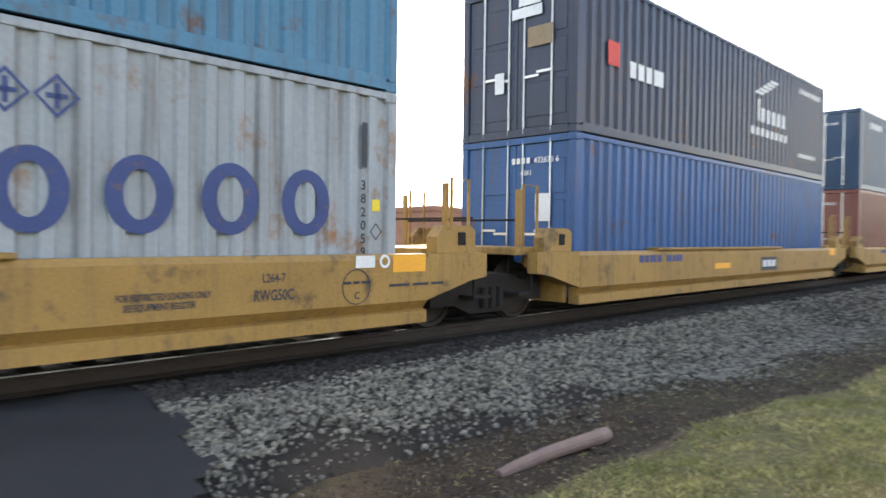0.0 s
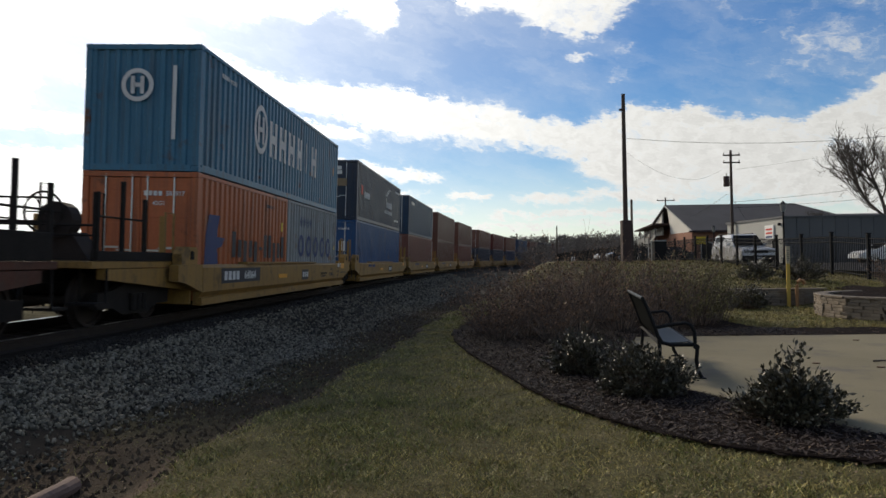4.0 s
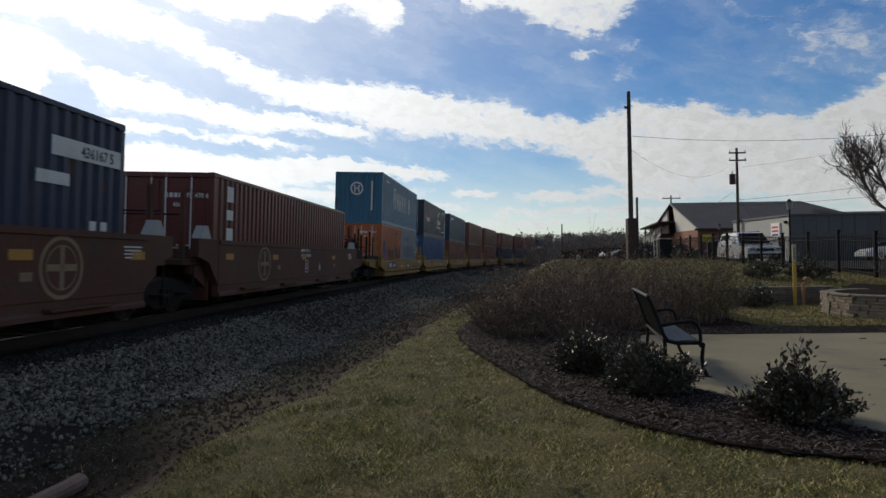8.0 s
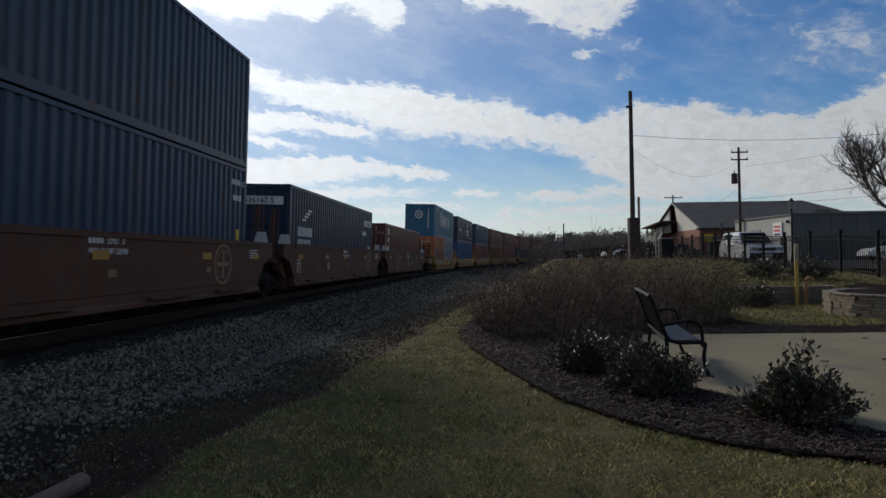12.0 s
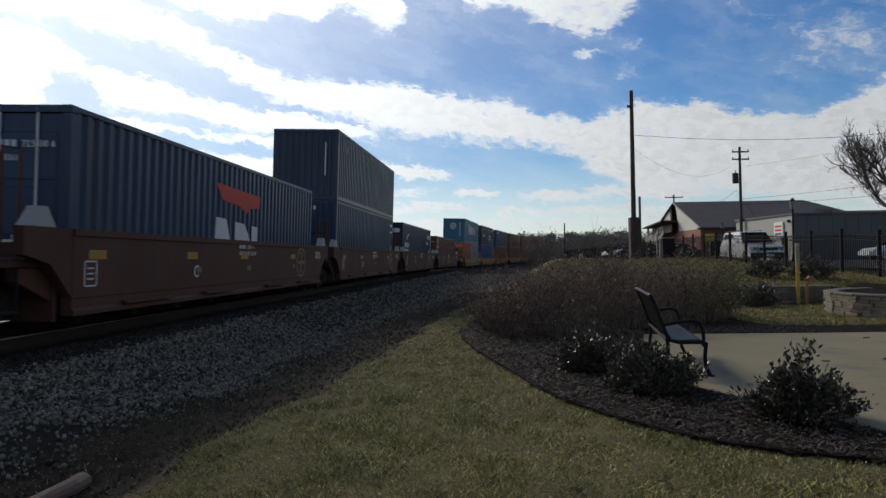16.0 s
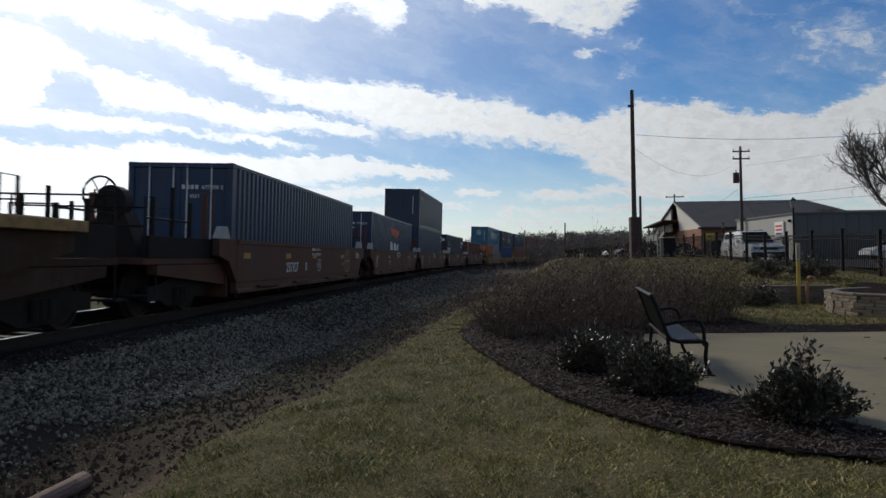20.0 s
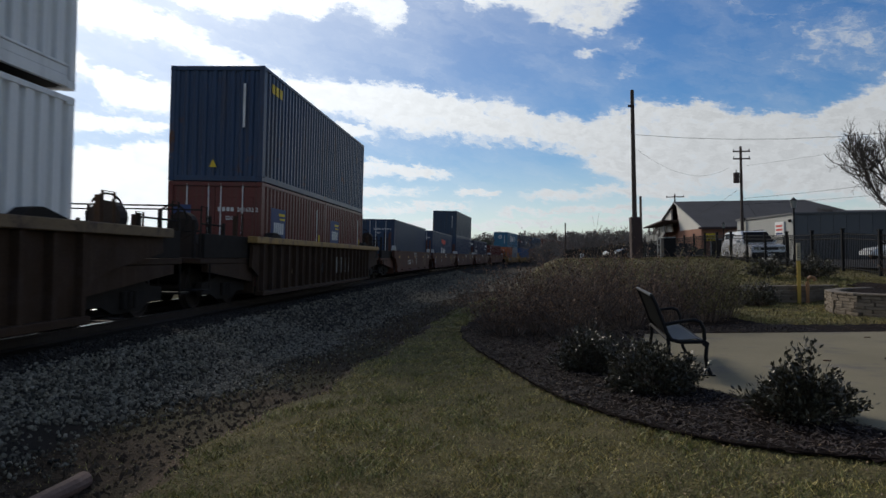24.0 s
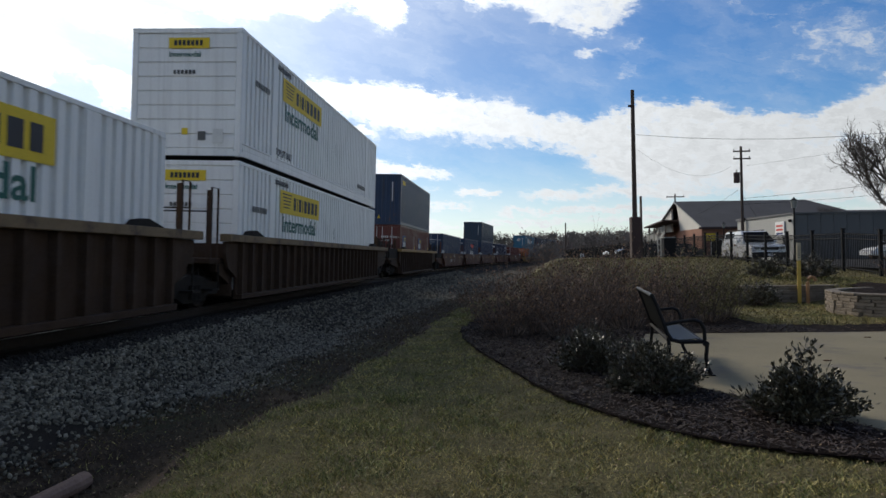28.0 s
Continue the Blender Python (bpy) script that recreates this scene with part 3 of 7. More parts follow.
def build_track():
    bed = sweep([(-3.9, -0.75), (-2.3, -0.24), (-1.5, -0.20), (0, -0.19), (1.5, -0.20), (2.2, -0.27), (3.3, -0.62), (3.7, -0.75)], -110, 420, 2.0, "ballast_bed", M["bed"], tilt=False)
    tagged(bed, "raised bed of grey crushed stone under the track", "track bed", kind="structure")
    for a, nm in ((-0.755, "rail_far"), (0.755, "rail_near")):
        prof = [(a - 0.07, -0.17), (a - 0.07, -0.155), (a - 0.012, -0.13), (a - 0.012, -0.045), (a - 0.036, -0.035), (a - 0.036, 0.0),
                (a + 0.036, 0.0), (a + 0.036, -0.035), (a + 0.012, -0.045), (a + 0.012, -0.13), (a + 0.07, -0.155), (a + 0.07, -0.17)]
        r = sweep(prof, -110, 420, 2.0, nm, M["rusty"])
        tagged(r, "rusty steel running rail with a polished top", "rail", kind="structure")
        top = sweep([(a - 0.034, 0.004), (a + 0.034, 0.004)], -110, 420, 2.0, "polished_top", M["steel"], r)
    ties = tagged(empty("railway_ties"), "dark creosoted wooden ties set in the ballast", "ties", kind="structure")
    tm = box(-1.3, 1.3, -0.11, 0.11, -0.36, -0.172, 0.012)
    me = bpy.data.meshes.new("tie")
    tm.to_mesh(me)
    tm.free()
    me.materials.append(M["tie"])
    for i in range(150):
        s = -14 + i * 0.52
        o = new("tie", me)
        o.parent = ties
        x, y, th = track(s)
        o.matrix_basis = pose(x, y, RAIL_Z, 0, 0, -math.degrees(th)) @ pose(0, 0, 0, 0, math.degrees(CANT), 0)
    # loose stones: a crushed-rock shape scattered over shoulder and slope
    rng = np.random.default_rng(11)
    bm = bmesh.new()
    bmesh.ops.create_icosphere(bm, subdivisions=1, radius=1.0)
    co = np.array([v.co[:] for v in bm.verts])
    fa = np.array([[v.index for v in f.verts] for f in bm.faces])
    bm.free()
    y = np.concatenate([rng.uniform(1.0, 14, 27000), 14 + 50 * rng.random(16000) ** 1.35])
    n = len(y)
    toe = np.interp(y, (1, 5.4, 6, 6.7, 7.6, 8.5, 10.4, 13, 20, 27, 60), (2.9, 3.05, 3.25, 3.45, 3.7, 3.85, 4.0, 4.15, 4.7, 5.4, 7.0)) + 0.16 * np.sin(y * 1.7) + 0.12 * np.sin(y * 4.1)
    fringe = rng.random(n) < 0.10
    u = np.where(fringe, toe - 0.5 + 1.1 * rng.random(n) ** 1.6, 1.15 + (toe - 1.25) * rng.random(n) ** 0.9 + rng.exponential(0.14, n) * (rng.random(n) < 0.5))
    y = np.maximum(y, np.interp(u, (1.2, 3.0, 3.6, 6.5), (1.97, 1.72, 1.45, 0.95)) + rng.random(n) ** 3 * 0.25)
    size = rng.uniform(0.014, 0.040, n) * np.where(fringe, 0.6, 0.9) * (1 + 0.022 * np.clip(y - 9, 0, 50))
    h = np.interp(u, (1.1, 1.5, 2.2, 3.3, 4.6, 7.5), (-0.20, -0.20, -0.27, -0.62, -0.635, -0.62)) + RAIL_Z
    V = co[None] * (1 + 0.9 * (rng.random((n, len(co), 3)) - 0.5))
    q = rng.normal(size=(n, 4))
    q /= np.linalg.norm(q, axis=1)[:, None]
    w, a, b, c = q.T
    R = np.stack([1 - 2 * (b * b + c * c), 2 * (a * b - c * w), 2 * (a * c + b * w), 2 * (a * b + c * w), 1 - 2 * (a * a + c * c), 2 * (b * c - a * w),
                  2 * (a * c - b * w), 2 * (b * c + a * w), 1 - 2 * (a * a + b * b)], -1).reshape(n, 3, 3)
    V = np.einsum("nij,nkj->nki", R, V * np.array([1, 0.8, 0.62])) * size[:, None, None]
    xx = np.interp(y, _Y, _X) + u
    V += np.stack([xx, y, h + size * 0.25], -1)[:, None, :]
    # stones close to the rail: grease and the train's shade both in their colour
    oily_shaded = u < 1.75 + 0.35 * rng.random(n)
    for keep, mt, nm, lab in ((~oily_shaded, "stone", "ballast_stones", "loose grey crushed stones on the ballast shoulder"), (oily_shaded, "shaded_oilstone", "greasy_ballast", "crushed stones beside the rail, darkened for grease and the train's shade")):
        k = int(keep.sum())
        Fk = fa[None] + (np.arange(k) * len(co))[:, None, None]
        tagged(raw(nm, V[keep].reshape(-1, 3).tolist(), Fk.reshape(-1, 3).tolist(), M[mt]), lab, "gravel", kind="stuff")


build_track()

# ---- train ----
MOVERS = []          # thing, place of its middle along the train when abreast, half wheelbase
SPINNERS = []        # wheelsets


def corrugated(length, h0, h1, depth, pitch, name, material, parent, m, axis="y", flats=(0.36, 0.48, 0.88)):
    """A trapezoid-pressed steel sheet: length along local y, height along z, outer face at x = 0, ribs going in to -depth."""
    n = max(3, round((length) / pitch))
    p = length / n
    ys, xs = [], []
    for i in range(n):
        a = -length / 2 + i * p
        for fr, d in ((0.0, 0), (flats[0], 0), (flats[1], -depth), (flats[2], -depth)):
            ys.append(a + fr * p)
            xs.append(d)
    ys.append(length / 2)
    xs.append(0)
    v = [(x, y, h0) for x, y in zip(xs, ys)] + [(x, y, h1) for x, y in zip(xs, ys)]
    k = len(ys)
    f = [(i, i + 1, k + i + 1, k + i) for i in range(k - 1)]
    ob = raw(name, v, f, material, parent)
    ob.matrix_basis = m
    return ob


def container(length, height, colour, label, door_rear=True, width=2.438, plain_end=False):
    """A shipping container; local origin at the middle of its floor, +y the way the train goes."""
    e = tagged(empty("shipping_container"), label, "container", "containers on the train")
    c = M["c_" + colour]
    L2, W2 = length / 2, width / 2
    pr = 0.14
    for sx, rz in ((1, 0), (-1, 180)):
        corrugated(length - 0.26, 0.15 if length < 15 else 0.32, height - 0.08, 0.042 if length < 15 else 0.075, 0.278 if length < 15 else 0.28, "side_panel", c, e, pose(sx * (W2 - 0.012), 0, 0, 0, 0, rz), flats=(0.36, 0.48, 0.88) if length < 15 else (0.55, 0.60, 0.95))
    # roof sheet
    roof = corrugated(length - 0.1, -W2 + 0.05, W2 - 0.05, 0.02, 0.4, "roof_panel", c, e, pose(0, 0, height - 0.02, 0, -90, 0))
    part("underframe", box(-W2 + 0.04, W2 - 0.04, -L2 + 0.05, L2 - 0.05, 0.03, 0.13), M["grime"], e)
    for sx in (1, -1):
        part("top_rail", box(sx * W2 - 0.06 * (sx > 0), sx * W2 + 0.06 * (sx < 0), -L2 + 0.17, L2 - 0.17, height - 0.085, height - 0.008, 0.006), c, e)
        part("bottom_rail", box(sx * W2 - 0.06 * (sx > 0), sx * W2 + 0.06 * (sx < 0), -L2 + 0.17, L2 - 0.17, 0.02, 0.165, 0.006), c, e)
        if length > 15:
            part("side_skirt", box(*sorted((sx * (W2 - 0.055), sx * (W2 - 0.008))), -L2 + 0.17, L2 - 0.17, 0.169, 0.285, 0.006), c, e)
            part("skirt_ledge", box(*sorted((sx * (W2 - 0.055), sx * (W2 + 0.004))), -L2 + 0.17, L2 - 0.17, 0.288, 0.325, 0.008), c, e)
        for sy in (1, -1):
            x0, x1 = sorted((sx * W2 - sx * 0.003, sx * (W2 - 0.14)))
            y0, y1 = sorted((sy * L2 - sy * 0.003, sy * (L2 - 0.13)))
            part("corner_post", box(x0, x1, y0, y1, 0.118, height - 0.118, 0.01), c, e)
            for z in (0.0, height - 0.118):
                x0, x1 = sorted((sx * W2, sx * (W2 - 0.162)))
                y0, y1 = sorted((sy * L2, sy * (L2 - 0.178)))
                part("corner_casting", box(x0, x1, y0, y1, z, z + 0.118, 0.012), c, e)
    for sy in (1, -1):
        y0, y1 = sorted((sy * L2 - sy * 0.003, sy * (L2 - 0.1)))
        part("end_header", box(-W2 + 0.162, W2 - 0.162, y0, y1, height - 0.11, height - 0.008), c, e)
        part("end_sill", box(-W2 + 0.162, W2 - 0.162, y0, y1, 0.01, 0.14), c, e)
        doors = (sy < 0) == door_rear
        if not doors:
            if plain_end:
                n = 8
                for i in range(n):
                    z0 = 0.16 + (height - 0.3) * i / n
                    part("end_panel", box(-W2 + 0.14, W2 - 0.14, *sorted((sy * (L2 - 0.05), sy * (L2 - 0.02))), z0 + 0.02, z0 + (height - 0.3) / n, 0.012), c, e)
                part("end_backing", box(-W2 + 0.14, W2 - 0.14, *sorted((sy * (L2 - 0.08), sy * (L2 - 0.052))), 0.14, height - 0.1), c, e)
            else:
                corrugated(width - 0.27, 0.13, height - 0.1, 0.04, 0.25, "end_wall", c, e, pose(0, sy * (L2 - 0.025), 0, 0, 0, 90 * sy))
        else:
            for sx in (-1, 1):
                x0, x1 = sorted((sx * 0.006, sx * (W2 - 0.145)))
                y0, y1 = sorted((sy * (L2 - 0.045), sy * (L2 - 0.085)))
                d = part("door", box(x0, x1, y0, y1, 0.15, height - 0.12, 0.008), c, e)
                for k in range(3):
                    z = 0.32 + k * (height - 0.6) / 3
                    part("pressed_panel", box(x0 + 0.08, x1 - 0.08, *sorted((sy * (L2 - 0.037), sy * (L2 - 0.05))), z, z + (height - 0.6) / 3 - 0.1, 0.01), c, d)
                for xr in (0.16, 0.72):
                    xx = sx * xr
                    yy = sy * (L2 - 0.018)
                    part("lock_rod", tube([(xx, yy, 0.06), (xx, yy, height - 0.05)], 0.017, 6), M["mark_white"] if colour in ("navy", "slate", "marine", "steelblue", "maroon", "brown") else M["steel"], d)
                    part("rod_handle", box(min(xx, xx - sx * 0.3 if xr > .5 else xx + sx * 0.3), max(xx, xx - sx * 0.3 if xr > .5 else xx + sx * 0.3), *sorted((yy - sy * 0.012, yy + sy * 0.006)), 0.95 + 0.1 * xr, 0.99 + 0.1 * xr), M["steel"], d)
    e["size"] = (length, height)
    return e


def on_side(e, y, z, width=2.438):
    """Pose for marks on the near side of a container."""
    return Matrix.Translation((width / 2 - 0.008, y, z)) @ RIGHT_FACE


def on_rear(e, x, z, length):
    return Matrix.Translation((x, -length / 2 - 0.004, z)) @ REAR_FACE


def mark(name, bm, material, e, m, label=""):
    """A painted mark; rows of blocks become one part each."""
    if name.split("_")[-1] in ("blocks", "rings", "bars"):
        todo, last = set(bm.verts), None
        while todo:
            stack, grp = [next(iter(sorted(todo, key=lambda v: v.index)))], set()
            while stack:
                v = stack.pop()
                if v in grp:
                    continue
                grp.add(v)
                stack += [x.other_vert(v) for x in v.link_edges]
            todo -= grp
            idx = {v: i for i, v in enumerate(grp)}
            fs = {f for v in grp for f in v.link_faces}
            last = raw(name[:-1], [tuple(v.co) for v in grp], [[idx[v] for v in f.verts] for f in fs], material, e)
            last.matrix_basis = m
        bm.free()
        return last
    o = part(name, bm, material, e, label)
    o.matrix_basis = m
    return o


def bars(widths, height, gap):
    """A row of plain blocks in place of a word."""
    bm = bmesh.new()
    x = 0
    for w in widths:
        if w > 0:
            plate(x + w / 2, height / 2, w, height, bm=bm)
            x += w + gap
        else:
            x -= w
    return bm


def place(e, s_front, length, z):
    MOVERS.append((e, s_front - length / 2, z, 6.0))
    return e


WHEEL = {}


def wheel_mesh(r):
    """One axle with two wheels: flange, tread, dished web with holes."""
    bm = bmesh.new()
    tube([(-0.95, 0, 0), (0.95, 0, 0)], 0.07, 10, bm)
    for sx in (-1, 1):
        prof = [(0.675, r + 0.028), (0.705, r + 0.02), (0.72, r), (0.81, r - 0.008), (0.81, r - 0.06), (0.775, r - 0.075), (0.77, 0.13), (0.83, 0.12), (0.83, 0.07)]
        n = 28
        rings = []
        for k in range(n):
            t = 2 * math.pi * k / n
            rings.append([bm.verts.new((sx * a, b * math.cos(t), b * math.sin(t))) for a, b in prof])
        for k in range(n):
            a, c = rings[k], rings[(k + 1) % n]
            for i in range(len(prof) - 1):
                bm.faces.new((a[i], c[i], c[i + 1], a[i + 1]))
        # bolts on the bearing cap, off the axis, so that the turning shows
        for k in range(3):
            t = 2 * math.pi * k / 3
            tube([(sx * 0.95, 0.04 * math.cos(t), 0.04 * math.sin(t)), (sx * 0.97, 0.04 * math.cos(t), 0.04 * math.sin(t))], 0.014, 6, bm)
    bmesh.ops.recalc_face_normals(bm, faces=bm.faces)
    me = bpy.data.meshes.new("wheelset")
    bm.to_mesh(me)
    bm.free()
    me.materials.append(M["rusty"])
    return me


def truck(car, y, r=0.42):
    """Bogie of two wheelsets under a car at y: side frames, springs, bolster."""
    if r not in WHEEL:
        WHEEL[r] = wheel_mesh(r)
    for dy in (-0.89, 0.89):
        o = new("wheelset", WHEEL[r])
        o.parent = car
        o.matrix_basis = pose(0, y + dy, r)
        o["label"] = "steel axle with two flanged wheels"
        SPINNERS.append((o, y + dy, r))
    for sx in (1, -1):
        out = [(y - 1.15, r + 0.13), (y - 0.75, r + 0.16), (y - 0.35, r + 0.28), (y + 0.35, r + 0.28), (y + 0.75, r + 0.16), (y + 1.15, r + 0.13), (y + 1.15, r - 0.12),
               (y + 0.72, r - 0.12), (y + 0.4, r - 0.25), (y - 0.4, r - 0.25), (y - 0.72, r - 0.12), (y - 1.15, r - 0.12)]
        part("side_frame", prism(out, "x", *sorted((sx * 0.97, sx * 1.09))), M["grime"], car, "cast steel bogie side frame")
        for k in (-0.16, 0, 0.16):
            part("spring", tube([(sx * 1.12, y + k, r - 0.18), (sx * 1.12, y + k, r + 0.1)], 0.06, 8), M["grime"], car)
    part("bolster", box(-1.05, 1.05, y - 0.18, y + 0.18, r + 0.05, r + 0.3, 0.03), M["grime"], car)


def well_car(kind, lead, tail, label, lead_end=False, tail_end=False, tail_truck=False, well=6.35, brake=False, brake_lead=False, chord=None):
    """A well car unit: origin on the rail under the well's middle. lead and tail: from there to its two couplings."""
    paint = {"sillcar": M["yellow"], "oxide": M["oxide"], "rib": M["ribbed_brown"]}[kind]
    top = {"sillcar": 1.00, "oxide": 1.47, "rib": 1.58}[kind]
    e = tagged(empty("well_car"), label, "freight car", "well cars of the train")
    w = well
    reach = {1: lead, -1: tail}
    is_end = {1: lead_end, -1: tail_end}
    for sx in (1, -1):
        if kind == "sillcar":
            out = [(1.30, 0.20), (1.48, 0.20), (1.48, 0.34), (1.41, 0.36), (1.50, 0.46), (1.50, top - 0.06), (1.46, top), (1.30, top)]
            part("side_sill", prism([(sx * a, z) for a, z in out], "y", -w, w), paint, e)
            for sy in (1, -1):
                tip = [(sy * (w + 0.004), 0.46), (sy * (w + 0.004), top), (sy * (w + 1.05), top), (sy * (w + 1.05), 0.70), (sy * (w + 0.75), 0.66)]
                part("sill_end", prism(tip, "x", *sorted((sx * 1.32, sx * 1.495))), paint, e)
            part("top_plate", box(*sorted((sx * 1.28, sx * 1.52)), -w + 2.4, w - 4.2, top + 0.004, top + 0.05, 0.008), paint, e)
        elif kind == "oxide":
            out = [(1.32, 0.30), (1.50, 0.30), (1.50, 0.36), (1.46, 0.40), (1.46, 0.52), (1.47, 0.54), (1.47, top - 0.10), (1.50, top - 0.09), (1.50, top), (1.32, top)]
            part("side_sill", prism([(sx * a, z) for a, z in out], "y", -w, w), paint, e)
            for sy in (1, -1):
                tip = [(sy * (w + 0.004), 0.55), (sy * (w + 0.004), top), (sy * (w + 0.95), top), (sy * (w + 0.95), 1.12), (sy * (w + 0.45), 1.0)]
                part("sill_end", prism(tip, "x", *sorted((sx * 1.32, sx * 1.465))), paint, e)
            for k in (-4.4, -1.6, 1.9, 4.6):
                part("foot_step", box(*sorted((sx * 1.47, sx * 1.58)), k - 0.75, k + 0.75, 0.40, 0.44), paint, e)
        else:
            c0, c1 = chord
            part("side_plate", box(*sorted((sx * 1.30, sx * 1.36)), -w, w, 0.20, top - 0.16), paint, e)
            part("top_chord", box(*sorted((sx * 1.28, sx * 1.52)), c0, c1, top - 0.16, top, 0.012), M["sill_yellow"] if w < 7 else M["chord"], e)
            part("bottom_chord", box(*sorted((sx * 1.28, sx * 1.50)), -w, w, 0.16, 0.27, 0.01), paint, e)
            n = int(w / 0.62)
            for k in range(-n, n + 1):
                y = k * w / n * 0.985
                ob_ = prism([(sx * 1.36, y - 0.06), (sx * 1.47, y - 0.045), (sx * 1.47, y + 0.045), (sx * 1.36, y + 0.06)], "z", 0.27, top - 0.165)
                part("side_post", ob_, paint, e)
            for sy, cc in ((1, c1), (-1, c0)):
                a0, a1 = sorted((sy * (w + 0.1), cc))
                part("end_web", prism([(sy * (w + 0.004), 0.62), (sy * (w + 0.004), top - 0.165), (cc - sy * 0.1, top - 0.165), (cc - sy * 0.1, top - 0.42), (sy * (w + 0.5), 0.85)], "x", *sorted((sx * 1.30, sx * 1.38))), paint, e)
            for k in (-w + 0.9, w - 1.0):
                part("container_guide", prism([(k - 0.45, top + 0.004), (k - 0.3, top + 0.10), (k - 0.05, top + 0.13), (k + 0.15, top + 0.08), (k + 0.45, top + 0.004)], "x", *sorted((sx * 1.30, sx * 1.50))), M["grime"], e)
    for k in range(-4, 5):
        y = k * w / 4.3
        part("floor_beam", box(-1.29, 1.29, y - 0.09, y + 0.09, 0.17, 0.29), M["grime"], e)
    for sy in (1, -1):
        half = reach[sy]
        ye = sy * (w + 0.02)
        end = sy * half
        part("end_bulkhead", box(-1.28, 1.28, *sorted((ye, ye + sy * 0.08)), 0.22, top - 0.2, 0.01), paint, e)
        part("end_deck", box(-1.25, 1.25, *sorted((ye + sy * 0.084, end - sy * 0.36)), 0.95, 1.06, 0.01), paint, e)
        part("centre_sill", box(-0.32, 0.32, *sorted((ye + sy * 0.084, end - sy * 0.05)), 0.70, 0.945, 0.02), M["grime"], e)
        part("under_gear", box(-0.95, 0.95, *sorted((ye + sy * 0.25, ye + sy * 0.62)), 0.36, 0.69, 0.05), M["grime"], e)
        for sx in (1, -1):
            x = sx * 1.20
            yb = ye + sy * 0.5
            if kind == "sillcar":
                cast = prism([(yb - 0.34, top + 0.004), (yb - 0.34, top + 0.20), (yb - 0.22, top + 0.34), (yb + 0.26, top + 0.34), (yb + 0.34, top + 0.28), (yb + 0.34, top + 0.004)], "x", *sorted((sx * 1.28, sx * 1.46)))
                g = part("guide_casting", cast, paint, e)
                part("guide_slot", box(*sorted((sx * 1.455, sx * 1.475)), yb + 0.02, yb + 0.16, top + 0.10, top + 0.26, 0.01), M["grime"], g)
            elif kind == "oxide":
                part("guide_casting", prism([(yb - 0.3, top + 0.004), (yb - 0.1, top + 0.26), (yb + 0.02, top + 0.26), (yb + 0.2, top + 0.004)], "x", *sorted((sx * 1.25, sx * 1.44))), M["cladlight"], e)
            yh = sy * (w + 0.85)
            low = 0.45 if kind == "rib" and is_end[sy] else 0.0
            part("end_post", box(x - 0.05, x + 0.05, yh - 0.29, yh - 0.25, 1.064, top + 0.88 - low, 0.008), paint, e)
            part("hand_rail", tube([(x, yh - 0.16, 1.06), (x, yh - 0.16, top + 0.95 - low), (x, yh + 0.16, top + 0.95 - low), (x, yh + 0.16, 1.06)], 0.022, 6), paint, e)
            if is_end[sy]:
                # long platform: beams, stanchions and rails over the bogie
                part("platform_beam", box(*sorted((sx * 1.12, sx * 1.26)), *sorted((ye + sy * 0.09, end - sy * 0.5)), 1.064, top - 0.02 if kind != "sillcar" else 1.22, 0.01), M["grime"], e)
                for k, hh in ((1.7, 0.62), (2.4, 0.85), (3.1, 0.62)):
                    part("stanchion", box(x - 0.03, x + 0.03, *sorted((ye + sy * k, ye + sy * (k + 0.07))), 1.064, 1.5 + hh * (0.5 if kind == "rib" else 1.0), 0.006), M["grime"], e)
                part("side_rail", tube([(x, ye + sy * 1.7, 1.75), (x, end - sy * 0.45, 1.75)], 0.018, 5), M["grime"], e)
                part("grab_loop", tube([(x, end - sy * 0.7, 1.06), (x, end - sy * 0.7, 2.1), (x, end - sy * 0.45, 2.1), (x, end - sy * 0.45, 1.06)], 0.018, 5), M["grime"], e)
        part("platform_rail", tube([(-1.2, end - sy * 0.5, top + 0.45), (1.2, end - sy * 0.5, top + 0.45)], 0.016, 5), M["grime"], e)
        part("side_bracket", prism([(ye + sy * 0.12, 0.50), (ye + sy * 0.12, 0.94), (end - sy * 0.7, 0.94), (end - sy * 0.7, 0.78)], "x", 1.12, 1.26), paint, e)
        part("end_step", box(0.9, 1.36, *sorted((end - sy * 0.30, end - sy * 0.62)), 0.40, 0.44), M["grime"], e)
        for xx in (0.9, 1.32):
            part("step_hanger", box(xx, xx + 0.03, *sorted((end - sy * 0.60, end - sy * 0.62)), 0.44, 0.95), M["grime"], e)
    truck(e, lead - (0.0 if not lead_end else 1.95))
    if tail_truck:
        truck(e, -tail + (0.0 if not tail_end else 1.95))
    for sy in (1, -1):
        if is_end[sy]:
            yc = sy * reach[sy]
            part("coupler", box(-0.13, 0.13, *sorted((yc - sy * 0.35, yc + sy * 0.12)), 0.70, 0.98, 0.05), M["rusty"], e)
            part("air_hose", tube([(0.35, yc - sy * 0.3, 0.85), (0.38, yc, 0.6), (0.36, yc + sy * 0.1, 0.42)], 0.025, 6), M["black"], e)
            part("end_rail", tube([(-1.2, yc - sy * 0.4, 1.06), (-1.2, yc - sy * 0.4, 1.95), (-0.4, yc - sy * 0.4, 1.95), (-0.4, yc - sy * 0.4, 1.06)], 0.022, 6), M["grime"], e)
            part("cross_rail", tube([(-0.4, yc - sy * 0.4, 1.6), (1.2, yc - sy * 0.4, 1.6)], 0.022, 6), M["grime"], e)
